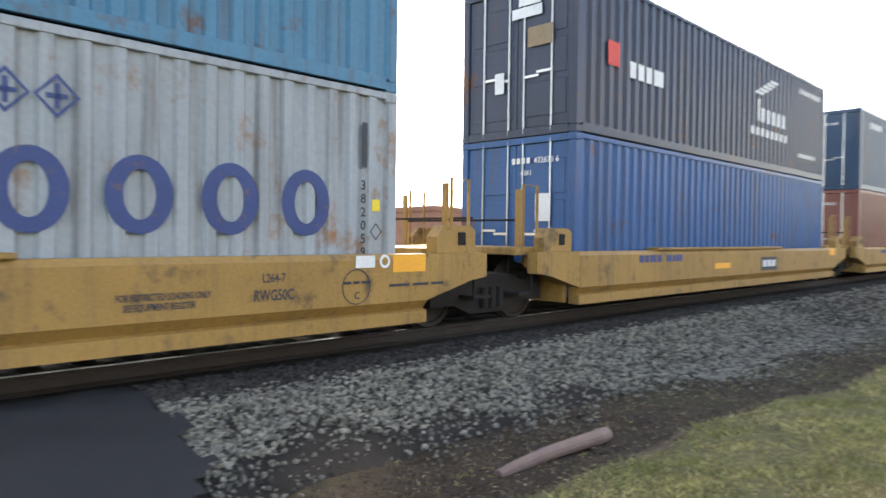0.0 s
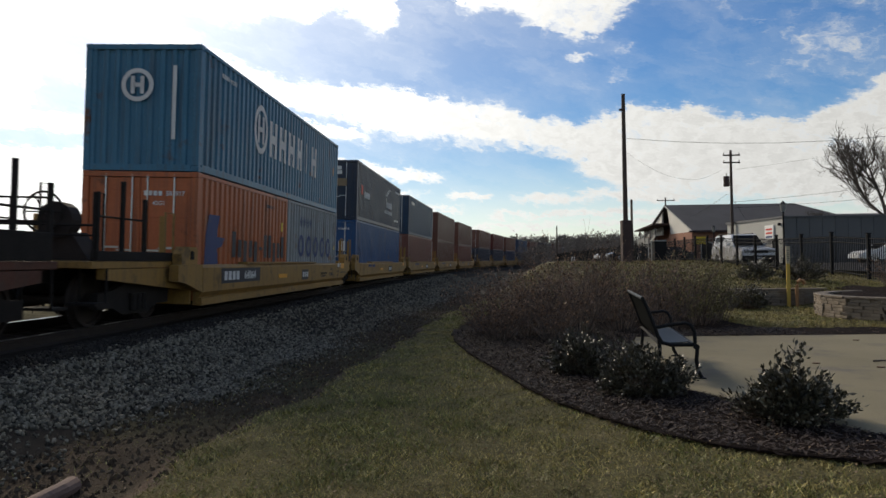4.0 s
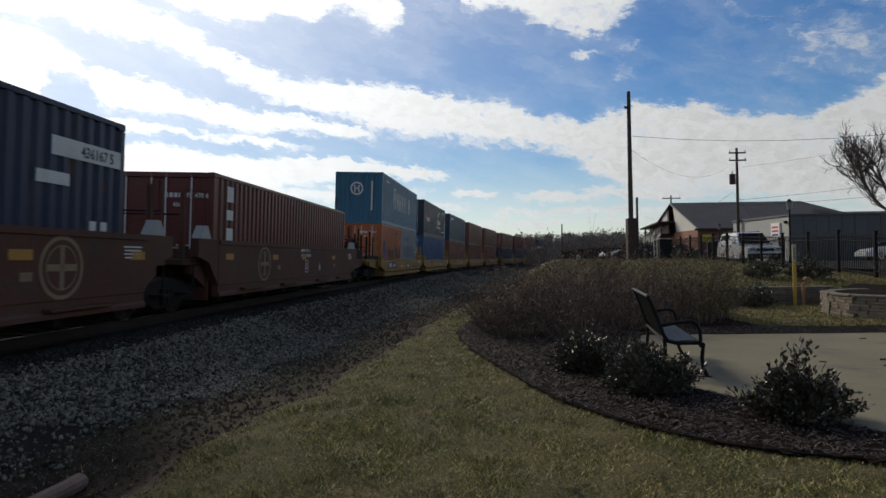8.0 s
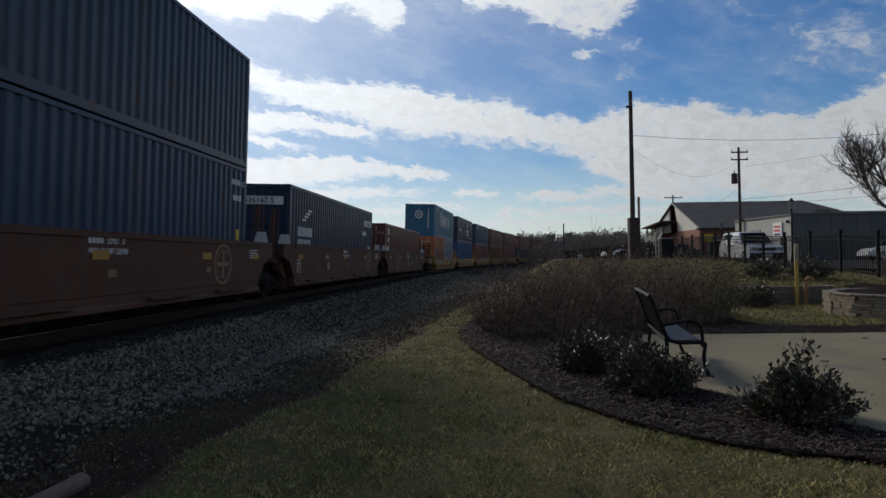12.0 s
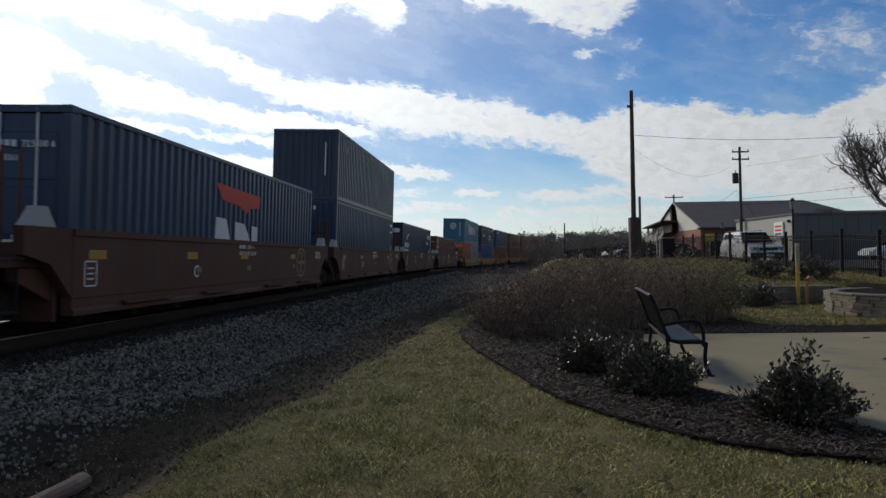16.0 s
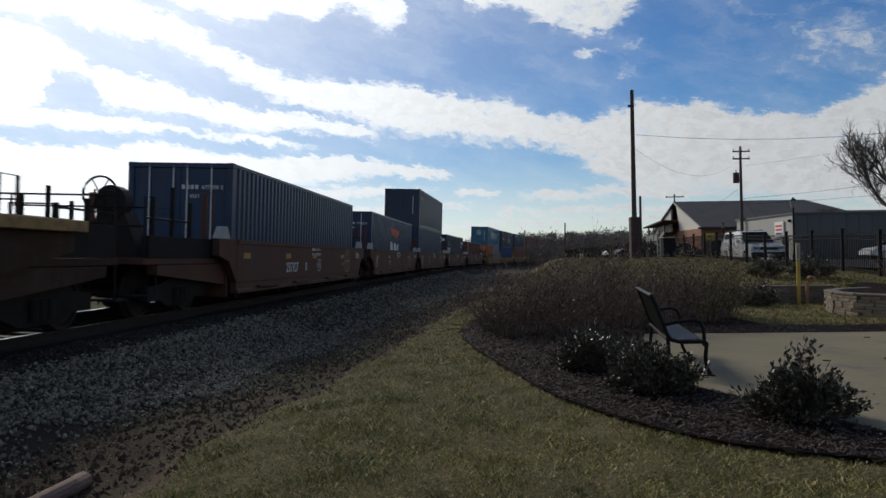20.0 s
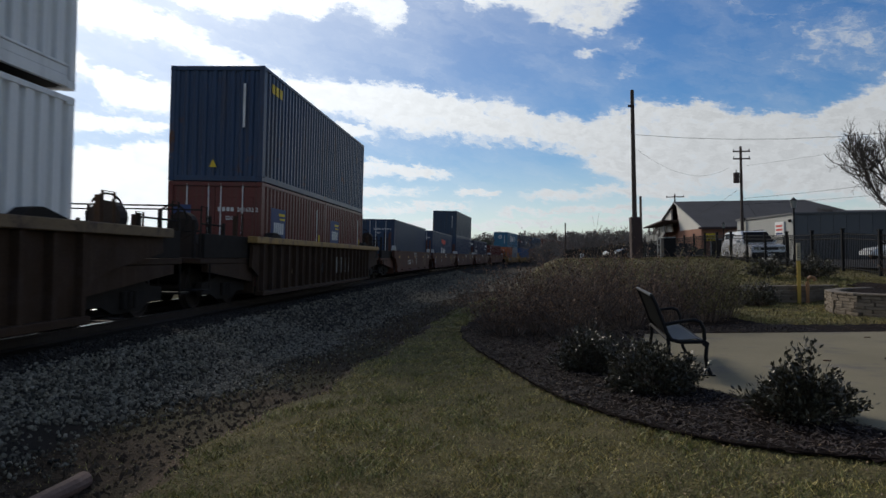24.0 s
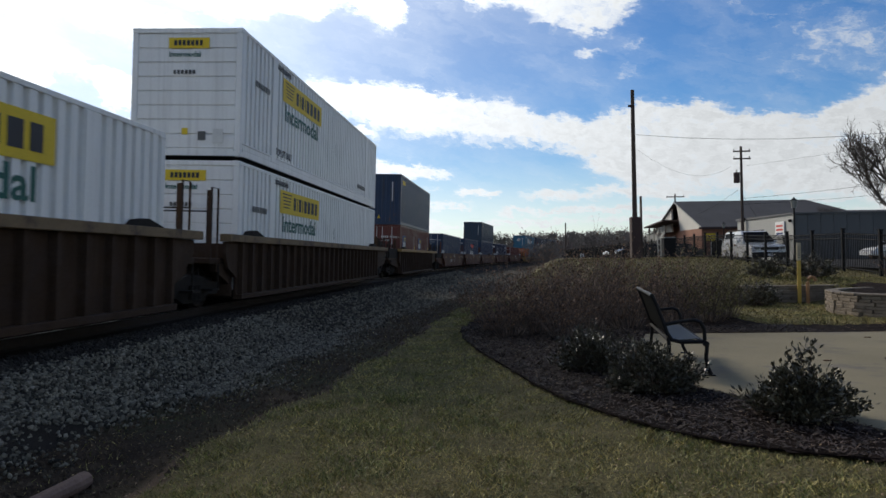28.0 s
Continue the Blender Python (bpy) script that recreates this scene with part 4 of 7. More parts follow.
    for sy in ((-1,) if brake else ()) + ((1,) if brake_lead else ()):
        yb = sy * (reach[sy] - (1.3 if sy > 0 else 0.6 if kind != "rib" else 1.05))
        zc = {"sillcar": 1.80, "oxide": 2.14, "rib": 1.86}[kind]
        bw = part("brake_wheel", tube([(0.3 + 0.31 * math.cos(t * math.pi / 10), yb, zc + 0.31 * math.sin(t * math.pi / 10)) for t in range(21)], 0.02, 6), M["grime"], e, "spoked hand brake wheel")
        for t in range(6):
            part("spoke", tube([(0.3, yb, zc), (0.3 + 0.31 * math.cos(t * 1.0472), yb, zc + 0.31 * math.sin(t * 1.0472))], 0.012, 5), M["grime"], bw)
        part("gear_case", tube([(0.45, yb - sy * 0.05, zc - 0.12), (0.45, yb - sy * 0.30, zc - 0.12)], 0.29, 16), M["rusty"], e, "round rusty brake gear case")
        part("brake_stand", prism([(0.02, 1.064), (1.0, 1.064), (0.70, zc - 0.3), (0.2, zc - 0.3)], "y", *sorted((yb - sy * 0.08, yb - sy * 0.5))), M["rusty"], e)
    return e


def car_side(y, z, x=1.505):
    return Matrix.Translation((x, y, z)) @ RIGHT_FACE


def sillcar_marks(e, first=False):
    """Markings of a yellow unit."""
    mark("reflector", bars([0.75], 0.11, 0.1), M["mark_orange"], e, car_side(-1.6, 0.62))
    mark("reflector", bars([0.5], 0.19, 0.1), M["mark_orange"], e, car_side(5.80, 0.80))
    if first:
        text_mesh("FOR RESTRICTED LOADING ONLY\n    SEE EQUIPMENT REGISTER", 0.085, M["mark_dark"], e, car_side(2.84, 0.64), stretch=0.62)
        text_mesh("L264-7", 0.12, M["mark_dark"], e, car_side(4.17, 0.75), stretch=0.75)
        text_mesh("RWG50C", 0.15, M["mark_dark"], e, car_side(4.08, 0.575), stretch=0.72)
        mark("round_mark", ring(5.29, 0.66, 0.19, 0.19, 0.012, 0.012), M["mark_dark"], e, car_side(0, 0))
        text_mesh("C", 0.11, M["mark_dark"], e, car_side(5.26, 0.53))
        mark("mark_bars", bars([0.1, 0.08, 0.12], 0.03, 0.03), M["mark_dark"], e, car_side(5.12, 0.69))
        mark("notice", bars([0.26], 0.13, 0.1), M["mark_white"], e, car_side(5.28, 0.86))
        mark("disc", ring(5.68, 0.925, 0.075, 0.075, 0.03, 0.03), M["mark_white"], e, car_side(0, 0))
        mark("small_bars", bars([0.3, 0.25, 0.2], 0.03, 0.05), M["mark_dark"], e, car_side(5.75, 0.64))
        pl = mark("number_panel", bars([2.38], 0.32, 0.1), M["mark_dark"], e, car_side(-5.44, 0.60))
        mark("owner_bars", bars([0.16, 0.16, 0.16, 0.16], 0.19, 0.07), M["mark_white"], e, car_side(-5.30, 0.665, 1.511))
        text_mesh("64064", 0.26, M["mark_white"], e, car_side(-4.13, 0.67, 1.511), stretch=1.15)
        mark("panel_frame", ring(-0.45, 0.52, 0.02, 0.02, 0.005, 0.005), M["mark_dark"], e, car_side(0, 0))
    mark("owner_panel", bars([0.95 if not first else 0.66], 0.30, 0.1), M["mark_dark"], e, car_side(0.85 if not first else 0.62, 0.52))
    mark("owner_bars", bars([0.2, 0.2, 0.2] if not first else [0.14, 0.14, 0.14], 0.15, 0.08), M["mark_white"], e, car_side(0.92 if not first else 0.68, 0.60, 1.511))
    if not first:
        mark("graffiti_bars", bars([0.16, 0.12, 0.2, 0.14, -0.15, 0.18, 0.12, 0.2], 0.12, 0.05), M["mark_blue"], e, car_side(-4.6, 0.80))


def frame_bars(x, z, w, h, th):
    """A square outline."""
    bm = plate(x, z + h / 2, w, th)
    plate(x, z - h / 2, w, th, bm=bm)
    plate(x - w / 2, z, th, h - th * 1.1, bm=bm)
    plate(x + w / 2, z, th, h - th * 1.1, bm=bm)
    for k in (-1, 0, 1):
        plate(x, z + k * h * 0.22, w * 0.55, th, bm=bm)
    return bm


def oxide_marks(e, letter, load):
    """Oxide-red unit: round railway mark, load limit, unit letter, reflectors."""
    yl = -3.6 if letter == "A" else 4.2
    bm = ring(yl, 0.96, 0.46, 0.42, 0.06, 0.055, 32)
    ring(yl, 0.96, 0.33, 0.30, 0.02, 0.02, bm=bm)
    plate(yl, 0.96, 0.09, 0.56, bm=bm)
    plate(yl, 0.96, 0.60, 0.09, bm=bm)
    mark("round_mark", bm, M["mark_tan"], e, car_side(0, 0, 1.475), "faded round railway emblem with a cross")
    for y in (-6.0, -3.0, -0.4, 3.2, 5.9):
        mark("reflector", bars([0.42], 0.13, 0.1), M["mark_amber"], e, car_side(y, 1.06, 1.475))
    for y in (-2.6, 0.0, 3.4):
        mark("patch", bars([0.22], 0.11, 0.1), M["mark_tan"], e, car_side(y, 0.80, 1.475))
    text_mesh("WELL LD LMT " + load, 0.125, M["mark_white"], e, car_side(-0.5, 1.14, 1.475), stretch=0.85)
    mark("owner_bars", bars([0.07] * 4, 0.09, 0.025), M["mark_white"], e, car_side(-0.5, 1.29, 1.475))
    text_mesh("237927   " + letter, 0.125, M["mark_white"], e, car_side(-0.05, 1.29, 1.475), stretch=0.85)
    text_mesh(letter, 0.32, M["mark_white"], e, car_side({"A": 1.5, "B": -1.18}.get(letter, -2.72), 0.72, 1.475))
    mark("data_frame", frame_bars({"A": 0.1, "B": 0.35}.get(letter, -5.95), 0.86, 0.28, 0.34, 0.022), M["mark_white"], e, car_side(0, 0, 1.475))
    bm3 = bmesh.new()
    for r in range(4):
        plate(5.95, 1.26 - r * 0.055, 0.52 - 0.06 * (r % 2), 0.024, bm=bm3)
    mark("data_lines", bm3, M["mark_white"], e, car_side(0, 0, 1.475))
    if letter == "B":
        text_mesh("237927", 0.36, M["mark_white"], e, car_side(-2.95, 0.70, 1.475))


M["mark_faded"] = mat("marking_faded_white", (0.30, 0.30, 0.28), 0.75, 0, 0.3, 3, 30, col2=(0.10, 0.07, 0.05), stain=0.3)
M["mark_tan"] = mat("marking_faded_tan", (0.24, 0.17, 0.10), 0.75, 0, 0.25, 3, 30)
M["chord"] = mat("chord_brown", (0.17, 0.115, 0.06), 0.75, 0, 0.3, 1.3, 25, col2=(0.07, 0.045, 0.03), stain=0.4)
M["mark_amber"] = mat("marking_amber", (0.38, 0.19, 0.02), 0.5, 0, 0.15, 3, 30)


def side_number(e, y, z, digits, mt, size=0.11, vertical=False, length=12.19):
    """Number on the near side of a container; the owner's code stands as bars."""
    if vertical:
        mark("code_bars", plate(0, -0.35, 0.07, 0.5), mt, e, on_side(e, y, z))
        text_mesh("\n".join(digits), size, mt, e, on_side(e, y - 0.05, z - 0.85))
    else:
        mark("code_bars", bars([size * 0.6] * 4, size * 0.8, size * 0.25), mt, e, on_side(e, y, z))
        text_mesh(digits, size * 1.1, mt, e, on_side(e, y + size * 3.8, z))


def rear_number(e, length, x, z, digits, mt, size=0.13, sub="42G1"):
    mark("code_bars", bars([size * 0.6] * 4, size * 0.8, size * 0.25), mt, e, on_rear(e, x, z, length))
    text_mesh(digits, size * 1.1, mt, e, on_rear(e, x + size * 3.8, z, length))
    if sub:
        text_mesh(sub, size, mt, e, on_rear(e, x + size * 1.5, z - size * 1.6, length))


def build_train():
    W, D = M["mark_white"], M["mark_dark"]
    L40, L20, L53 = 12.192, 6.058, 16.15
    # -- yellow five-unit car; the unit with the orange and grey boxes goes last
    s = 82.76
    u = well_car("sillcar", 7.94, 10.05, "yellow articulated well car unit with a smooth side sill", tail_truck=True, tail_end=True, brake=True)
    sillcar_marks(u, True)
    MOVERS.append((u, s - L40 / 2, 0, 6.0))
    c = place(container(L20, 2.591, "grey", "rust-streaked pale grey shipping container with five blue rings"), s, L20, 0.27)
    bm = bmesh.new()
    for i in range(5):
        ring(-1.62 + i * 0.85, 1.27, 0.295, 0.345, 0.155, 0.125, bm=bm)
    mark("brand_rings", bm, M["mark_blue"], c, on_side(c, 0, 0))
    bm = bmesh.new()
    for i in range(4):
        ring(-0.75 + i * 0.36 - 0.9, 2.02, 0.17, 0.18, 0.03, 0.04, 4, bm=bm)
        plate(-0.75 + i * 0.36 - 0.9, 2.02, 0.16, 0.04, bm=bm)
        plate(-0.75 + i * 0.36 - 0.9, 2.02, 0.04, 0.2, bm=bm)
    mark("brand_blocks", bm, M["mark_blue"], c, on_side(c, 0, 0))
    side_number(c, 2.55, 2.3, "3820599", D, 0.15, True)
    mark("label_plate", plate(0, 0, 0.11, 0.13), M["mark_yellow"], c, on_side(c, 2.72, 1.28))
    mark("label_plate", ring(0, 0, 0.09, 0.1, 0.02, 0.02, 4), D, c, on_side(c, 2.72, 0.98))
    c = place(container(L20, 2.591, "orange", "orange shipping container with a blue emblem and dark lettering blocks"), s - 6.134, L20, 0.27)
    bm = bmesh.new()
    prism([(-2.62, 0.72), (-2.58, 1.35), (-2.42, 1.78), (-1.86, 1.78), (-1.98, 1.45), (-1.98, 1.32), (-1.56, 1.30), (-1.72, 1.12), (-1.98, 1.06), (-1.9, 0.72)], "z", 0, 0.004, bm)
    mark("emblem_blocks", bm, M["mark_blue"], c, on_side(c, 0, 0))
    bm = bmesh.new()
    for i, (h, z0) in enumerate(((0.6, 0), (0.42, 0), (0.55, -0.14), (0.42, 0), (0.55, -0.14), (0.08, 0.2), (0.6, 0), (0.6, 0), (0.55, -0.14), (0.42, 0), (0.6, 0))):
        plate(-1.0 + i * 0.362, 0.88 + z0 + h / 2, 0.22, h, bm=bm)
    mark("brand_blocks", bm, D, c, on_side(c, 0, 0))
    mark("label_plate", plate(0, 0, 0.12, 0.25), M["mark_yellow"], c, on_side(c, 2.55, 1.75))
    side_number(c, 1.2, 2.2, "502917", D, 0.1)
    rear_number(c, L20, 0.1, 2.1, "502917", W, 0.12)
    c = place(container(L40, 2.591, "skyblue", "blue shipping container with a white ring emblem and blocks", door_rear=False), s, L40, 2.865)
    bm = ring(-2.45, 1.55, 0.50, 0.62, 0.14, 0.14)
    plate(-2.62, 1.55, 0.14, 0.7, bm=bm)
    plate(-2.28, 1.55, 0.14, 0.7, bm=bm)
    plate(-2.45, 1.55, 0.3, 0.12, bm=bm)
    for i, w in enumerate((0.62, 0.62, 0.62, 0.45, 0.22, 0.62)):
        x = -1.47 + i * 0.83
        plate(x - w * 0.34, 1.45, w * 0.3, 0.95, bm=bm)
        if w > 0.4:
            plate(x + w * 0.34, 1.45, w * 0.3, 0.95, bm=bm)
            plate(x, 1.45, w * 0.4, 0.22, bm=bm)
    mark("brand_blocks", bm, W, c, on_side(c, 0, 0))
    side_number(c, -5.0, 2.2, "402283", W, 0.12)
    bm = ring(-0.1, 1.75, 0.34, 0.34, 0.09, 0.09)
    plate(-0.2, 1.75, 0.08, 0.36, bm=bm)
    plate(0.0, 1.75, 0.08, 0.36, bm=bm)
    plate(-0.1, 1.75, 0.22, 0.08, bm=bm)
    mark("emblem_blocks", bm, W, c, on_rear(c, 0, 0, L40))
    mark("number_column", plate(0, 0, 0.08, 1.5), W, c, on_rear(c, 0.68, 1.4, L40))
    mark("label_plate", plate(0, 0, 0.1, 0.3), M["mark_amber"], c, on_side(c, 5.4, 1.5))

    ahead = [
        # lower colour, label, upper colour, label, lower doors
        ("blue", "bright blue shipping container with lock rods", "slate", "dark slate shipping container with a white winged emblem"),
        ("rust", "red-brown shipping container under a dark blue one", "teal", "dark steel-blue shipping container, weathered"),
        ("brown", "red-brown corrugated shipping container", "brown", "red-brown shipping container stacked on another"),
        ("rust", "faded red-brown shipping container", "brown", "red-brown shipping container stacked on another"),
    ]
    units = [(98.64, 0), (114.52, 1), (130.40, 2), (146.28, 3)]
    for sf, i in units:
        lo, ll, up, lu = ahead[i]
        v = well_car("sillcar", 7.94 if i != 3 else 9.9, 7.94, "yellow articulated well car unit with dark lettering panel", lead_end=(i == 3))
        sillcar_marks(v)
        MOVERS.append((v, sf - L40 / 2, 0, 6.0))
        a = place(container(L40, 2.591, lo, ll), sf, L40, 0.27)
        b = place(container(L40, 2.591, up, lu), sf, L40, 2.865)
        if i == 0:
            rear_number(a, L40, -0.05, 2.15, "432673 6", W, 0.12, "4261")
            mark("data_lines", bars([0.3], 0.45, 0.1), W, a, on_rear(a, 0.45, 1.2, L40))
            bm = bmesh.new()
            plate(0.22, 2.05, 0.62, 0.17, bm=bm)
            plate(0.28, 2.24, 0.46, 0.16, bm=bm)
            mark("number_panel", bm, W, b, on_rear(b, 0, 0, L40))
            mark("data_panel", plate(0.5, 1.62, 0.5, 0.32), M["mark_tan"], b, on_rear(b, 0, 0, L40))
            mark("sticker", plate(-0.35, 0.95, 0.2, 0.35), W, b, on_rear(b, 0, 0, L40))
            # winged emblem and blocks
            bm = bmesh.new()
            for k in range(5):
                plate(1.35 + k * 0.22, 1.75 + k * 0.09, 0.5, 0.06, bm=bm)
            plate(1.3, 1.35, 0.12, 0.5, bm=bm)
            for k in range(5):
                plate(1.55 + k * 0.34, 1.25, 0.2, 0.32, bm=bm)
            for k in range(8):
                plate(0.95 + k * 0.3, 0.85, 0.18, 0.18, bm=bm)
            mark("emblem_blocks", bm, W, b, on_side(b, 0, 0))
            mark("small_emblem", bars([0.35], 0.4, 0.1), M["mark_red"], b, on_side(b, -5.2, 1.2))
            mark("small_blocks", bars([0.2, 0.2, 0.2, 0.35], 0.28, 0.08), W, b, on_side(b, -4.5, 1.1))
            mark("number_bars", bars([0.12] * 10, 0.12, 0.05), W, b, on_side(b, 4.0, 2.15))
            mark("number_bars", bars([0.12] * 8, 0.1, 0.05), W, b, on_side(b, 4.0, 0.5))
        elif i == 1:
            mark("small_blocks", bars([0.25, 0.2, 0.2, 0.2, 0.2], 0.2, 0.06), W, b, on_side(b, -5.0, 2.05))
            rear_number(b, L40, -0.3, 2.1, "711940", W, 0.12)
            rear_number(a, L40, -0.3, 2.1, "306215", W, 0.12)
        else:
            rear_number(a, L40, -0.1, 2.1, "71402" + str(i), W, 0.12)
            rear_number(b, L40, -0.1, 2.1, "80315" + str(i), W, 0.12)
    far = [("slate", "brown"), ("slate", "maroon"), ("navy", "brown"), ("slate", "marine"), ("maroon", "brown"), ("navy", "slate"), ("brown", "maroon"), ("slate", "navy"), ("brown", "slate"), ("maroon", "brown"), ("navy", "slate")]
    sf = 166.2
    for i, (lo, up) in enumerate(far):
        v = well_car("sillcar", 7.94, 7.94, "yellow well car unit far along the curve")
        MOVERS.append((v, sf - L40 / 2, 0, 6.0))
        place(container(L40, 2.591, lo, "weathered shipping container far along the curve"), sf, L40, 0.27)
        place(container(L40, 2.591, up, "weathered shipping container stacked far along the curve"), sf, L40, 2.865)
        sf += 15.88 if i != 4 else 19.9

    # -- oxide-red five-unit car: units A, E, D, C, B
    HC = 2.896
    rows = [("A", 62.6, "124,900"), ("E", 46.93, "124,900"), ("D", 31.35, "124,900"), ("C", 15.90, "124,900"), ("B", -0.2, "121,900")]
    for letter, sf, load in rows:
        v = well_car("oxide", 7.84 if letter != "A" else 10.0, 7.84 if letter != "B" else 10.2, "oxide-red articulated well car unit lettered " + letter, lead_end=(letter == "A"), tail_truck=(letter == "B"), tail_end=(letter == "B"), brake=(letter == "B"))
        oxide_marks(v, letter, load)
        MOVERS.append((v, sf - L40 / 2, 0, 6.0))
    c = place(container(L40, 2.591, "maroon", "dull maroon shipping container with upright white lettering blocks"), 62.6, L40, 0.30)
    bm = bmesh.new()
    for i, h in enumerate((0.34, 0.22, 0.34, 0.26)):
        plate(-5.2, 2.2 - i * 0.46, 0.36, h, bm=bm)
    mark("brand_blocks", bm, W, c, on_side(c, 0, 0))
    rear_number(c, L40, 0.15, 2.05, "734470 6", W, 0.12, "4261")
    c = place(container(L40, HC, "navy", "dark navy shipping container with a white number panel", door_rear=False), 46.93, L40, 0.30)
    bm = bmesh.new()
    plate(0.02, 2.42, 2.0, 0.24, bm=bm)
    mark("number_panel", bm, W, c, on_rear(c, 0, 0, L40))
    text_mesh("436167 5", 0.24, D, c, on_rear(c, -0.15, 2.34, L40) @ Matrix.Translation((0, 0, 0.006)))
    mark("code_bars", bars([0.12] * 4, 0.17, 0.05), D, c, on_rear(c, -0.9, 2.34, L40) @ Matrix.Translation((0, 0, 0.006)))
    mark("sticker", plate(0.35, 0.55, 0.28, 0.4), W, c, on_rear(c, 0, 0, L40))
    bm = bmesh.new()
    for k in range(4):
        plate(-4.65 + k * 0.2, 1.95 + k * 0.1, 0.42, 0.06, bm=bm)
    for k in range(7):
        plate(-5.2 + k * 0.22, 1.58, 0.15, 0.28, bm=bm)
        plate(-5.2 + k * 0.2, 1.28, 0.12, 0.14, bm=bm)
    mark("emblem_blocks", bm, W, c, on_side(c, 0, 0))
    bm = plate(5.15, 2.3, 1.7, 0.26)
    plate(4.35, 1.86, 0.7, 0.17, bm=bm)
    mark("number_panel", bm, W, c, on_side(c, 0, 0))
    text_mesh("436167 5", 0.22, D, c, on_side(c, 4.95, 2.22) @ Matrix.Translation((0, 0, 0.006)))
    mark("data_bars", bars([0.16, 0.16], 0.22, 0.12), W, c, on_side(c, 5.2, 1.1))
    c = place(container(L40, HC, "marine", "dark blue shipping container low in the well", door_rear=False), 31.35, L40, 0.28)
    side_number(c, 5.2, 2.45, "627", W, 0.15)
    mark("small_bars", bars([0.12] * 3, 0.12, 0.05), W, c, on_side(c, 5.3, 2.1))
    mark("label_plate", plate(0, 0, 0.14, 0.3), M["mark_yellow"], c, on_side(c, 5.6, 1.3))
    mark("number_bars", bars([0.09] * 10, 0.14, 0.06), W, c, on_rear(c, -1.0, 2.55, L40))
    c = place(container(L40, 2.591, "steelblue", "dark slate-blue shipping container stacked in the well", door_rear=False), 31.35, L40, 3.18)
    mark("number_column", plate(0, 0, 0.05, 1.2), W, c, on_rear(c, 0.75, 1.5, L40))
    mark("small_blocks", bars([0.2, 0.2, 0.2], 0.22, 0.08), M["mark_tan"], c, on_side(c, -5.4, 1.9))
    c = place(container(L40, HC, "marine", "navy shipping container with a red and white painted emblem"), 15.90, L40, 0.30)
    bm = bmesh.new()
    prism([(-1.3, 2.36), (1.35, 2.28), (1.3, 2.0), (0.7, 1.94), (0.4, 1.80), (0.1, 1.95), (-0.95, 2.02)], "z", 0, 0.004, bm)
    mark("emblem_red", bm, M["mark_red"], c, on_side(c, 0.1, 0))
    bm = bmesh.new()
    prism([(-1.25, 0.75), (-1.15, 1.52), (-0.62, 1.5), (-0.25, 0.75)], "z", 0, 0.004, bm)
    prism([(-0.12, 0.75), (-0.12, 1.47), (0.45, 1.44), (0.9, 1.0), (0.9, 1.42), (1.3, 1.4), (1.3, 0.75)], "z", 0, 0.004, bm)
    mark("emblem_white", bm, W, c, on_side(c, 0.0, 0.12))
    rear_number(c, L40, 0.05, 2.3, "723400 6", W, 0.12, "4561")
    mark("sticker", plate(0.55, 0.95, 0.3, 0.25), W, c, on_rear(c, 0, 0, L40))
    c = place(container(L40, HC, "marine", "dark blue shipping container with lock rods on its doors"), -0.2, L40, 0.28)
    rear_number(c, L40, 0.05, 2.3, "677098 0", W, 0.12, "4561")
    # -- single well cars with ribbed sides
    v = well_car("rib", 10.15, 9.85, "weathered well car with ribbed sides and a yellow top chord", tail_truck=True, lead_end=True, tail_end=True, brake=True, well=6.55, chord=(-7.1, 8.55))
    MOVERS.append((v, -20.62 - L40 / 2, 0, 6.0))
    mark("owner_blocks", bars([0.56, 0.56, 0.56], 0.55, 0.14), M["mark_faded"], v, car_side(1.1, 0.55, 1.375))
    text_mesh("40", 0.42, M["mark_dark"], v, car_side(-0.88, 0.6, 1.375))
    text_mesh("4720", 0.22, M["mark_tan"], v, car_side(-4.0, 0.62, 1.375))
    for k, sf in enumerate((-20.62, -20.62 - 6.134)):
        c = place(container(L20, 2.591, "maroon", "maroon shipping container with a blue and yellow sign"), sf, L20, 0.36)
        mark("brand_sign", plate(0, 0, 1.2, 0.78), M["mark_blue"], c, on_side(c, -1.7, 1.62))
        m2 = on_side(c, -1.65, 1.62) @ Matrix.Translation((0, 0, 0.006))
        mark("sign_stripe", plate(0.2, 0.24, 0.5, 0.07, bm=plate(0.25, 0.12, 0.42, 0.05)), M["mark_yellow"], c, m2)
        mark("brand_blocks", bars([0.1, 0.12, 0.12, 0.12, 0.12], 0.3, 0.05), W, c, m2 @ Matrix.Translation((-0.42, -0.28, 0)))
        mark("number_column", plate(0, 0, 0.08, 1.5), W, c, on_side(c, 2.1 if k else 2.1, 1.5))
        mark("label_plate", plate(0, 0, 0.14, 0.22), M["mark_yellow"], c, on_side(c, 2.4, 1.35))
        rear_number(c, L20, 0.1, 1.85, "201632 2", W, 0.13, "22G1")
        mark("brand_sign", plate(0, 0, 0.5, 0.3), M["mark_blue"], c, on_rear(c, -0.85, 1.85, L20))
    c = place(container(L40, HC, "marine", "dark steel-blue shipping container with a yellow mark", door_rear=False), -20.62, L40, 2.96)
    mark("brand_blocks", bars([0.22, 0.22, 0.22], 0.24, 0.08), M["mark_yellow"], c, on_side(c, -5.5, 2.35))
    mark("number_column", plate(0, 0, 0.06, 1.1), W, c, on_rear(c, 0.72, 1.9, L40))
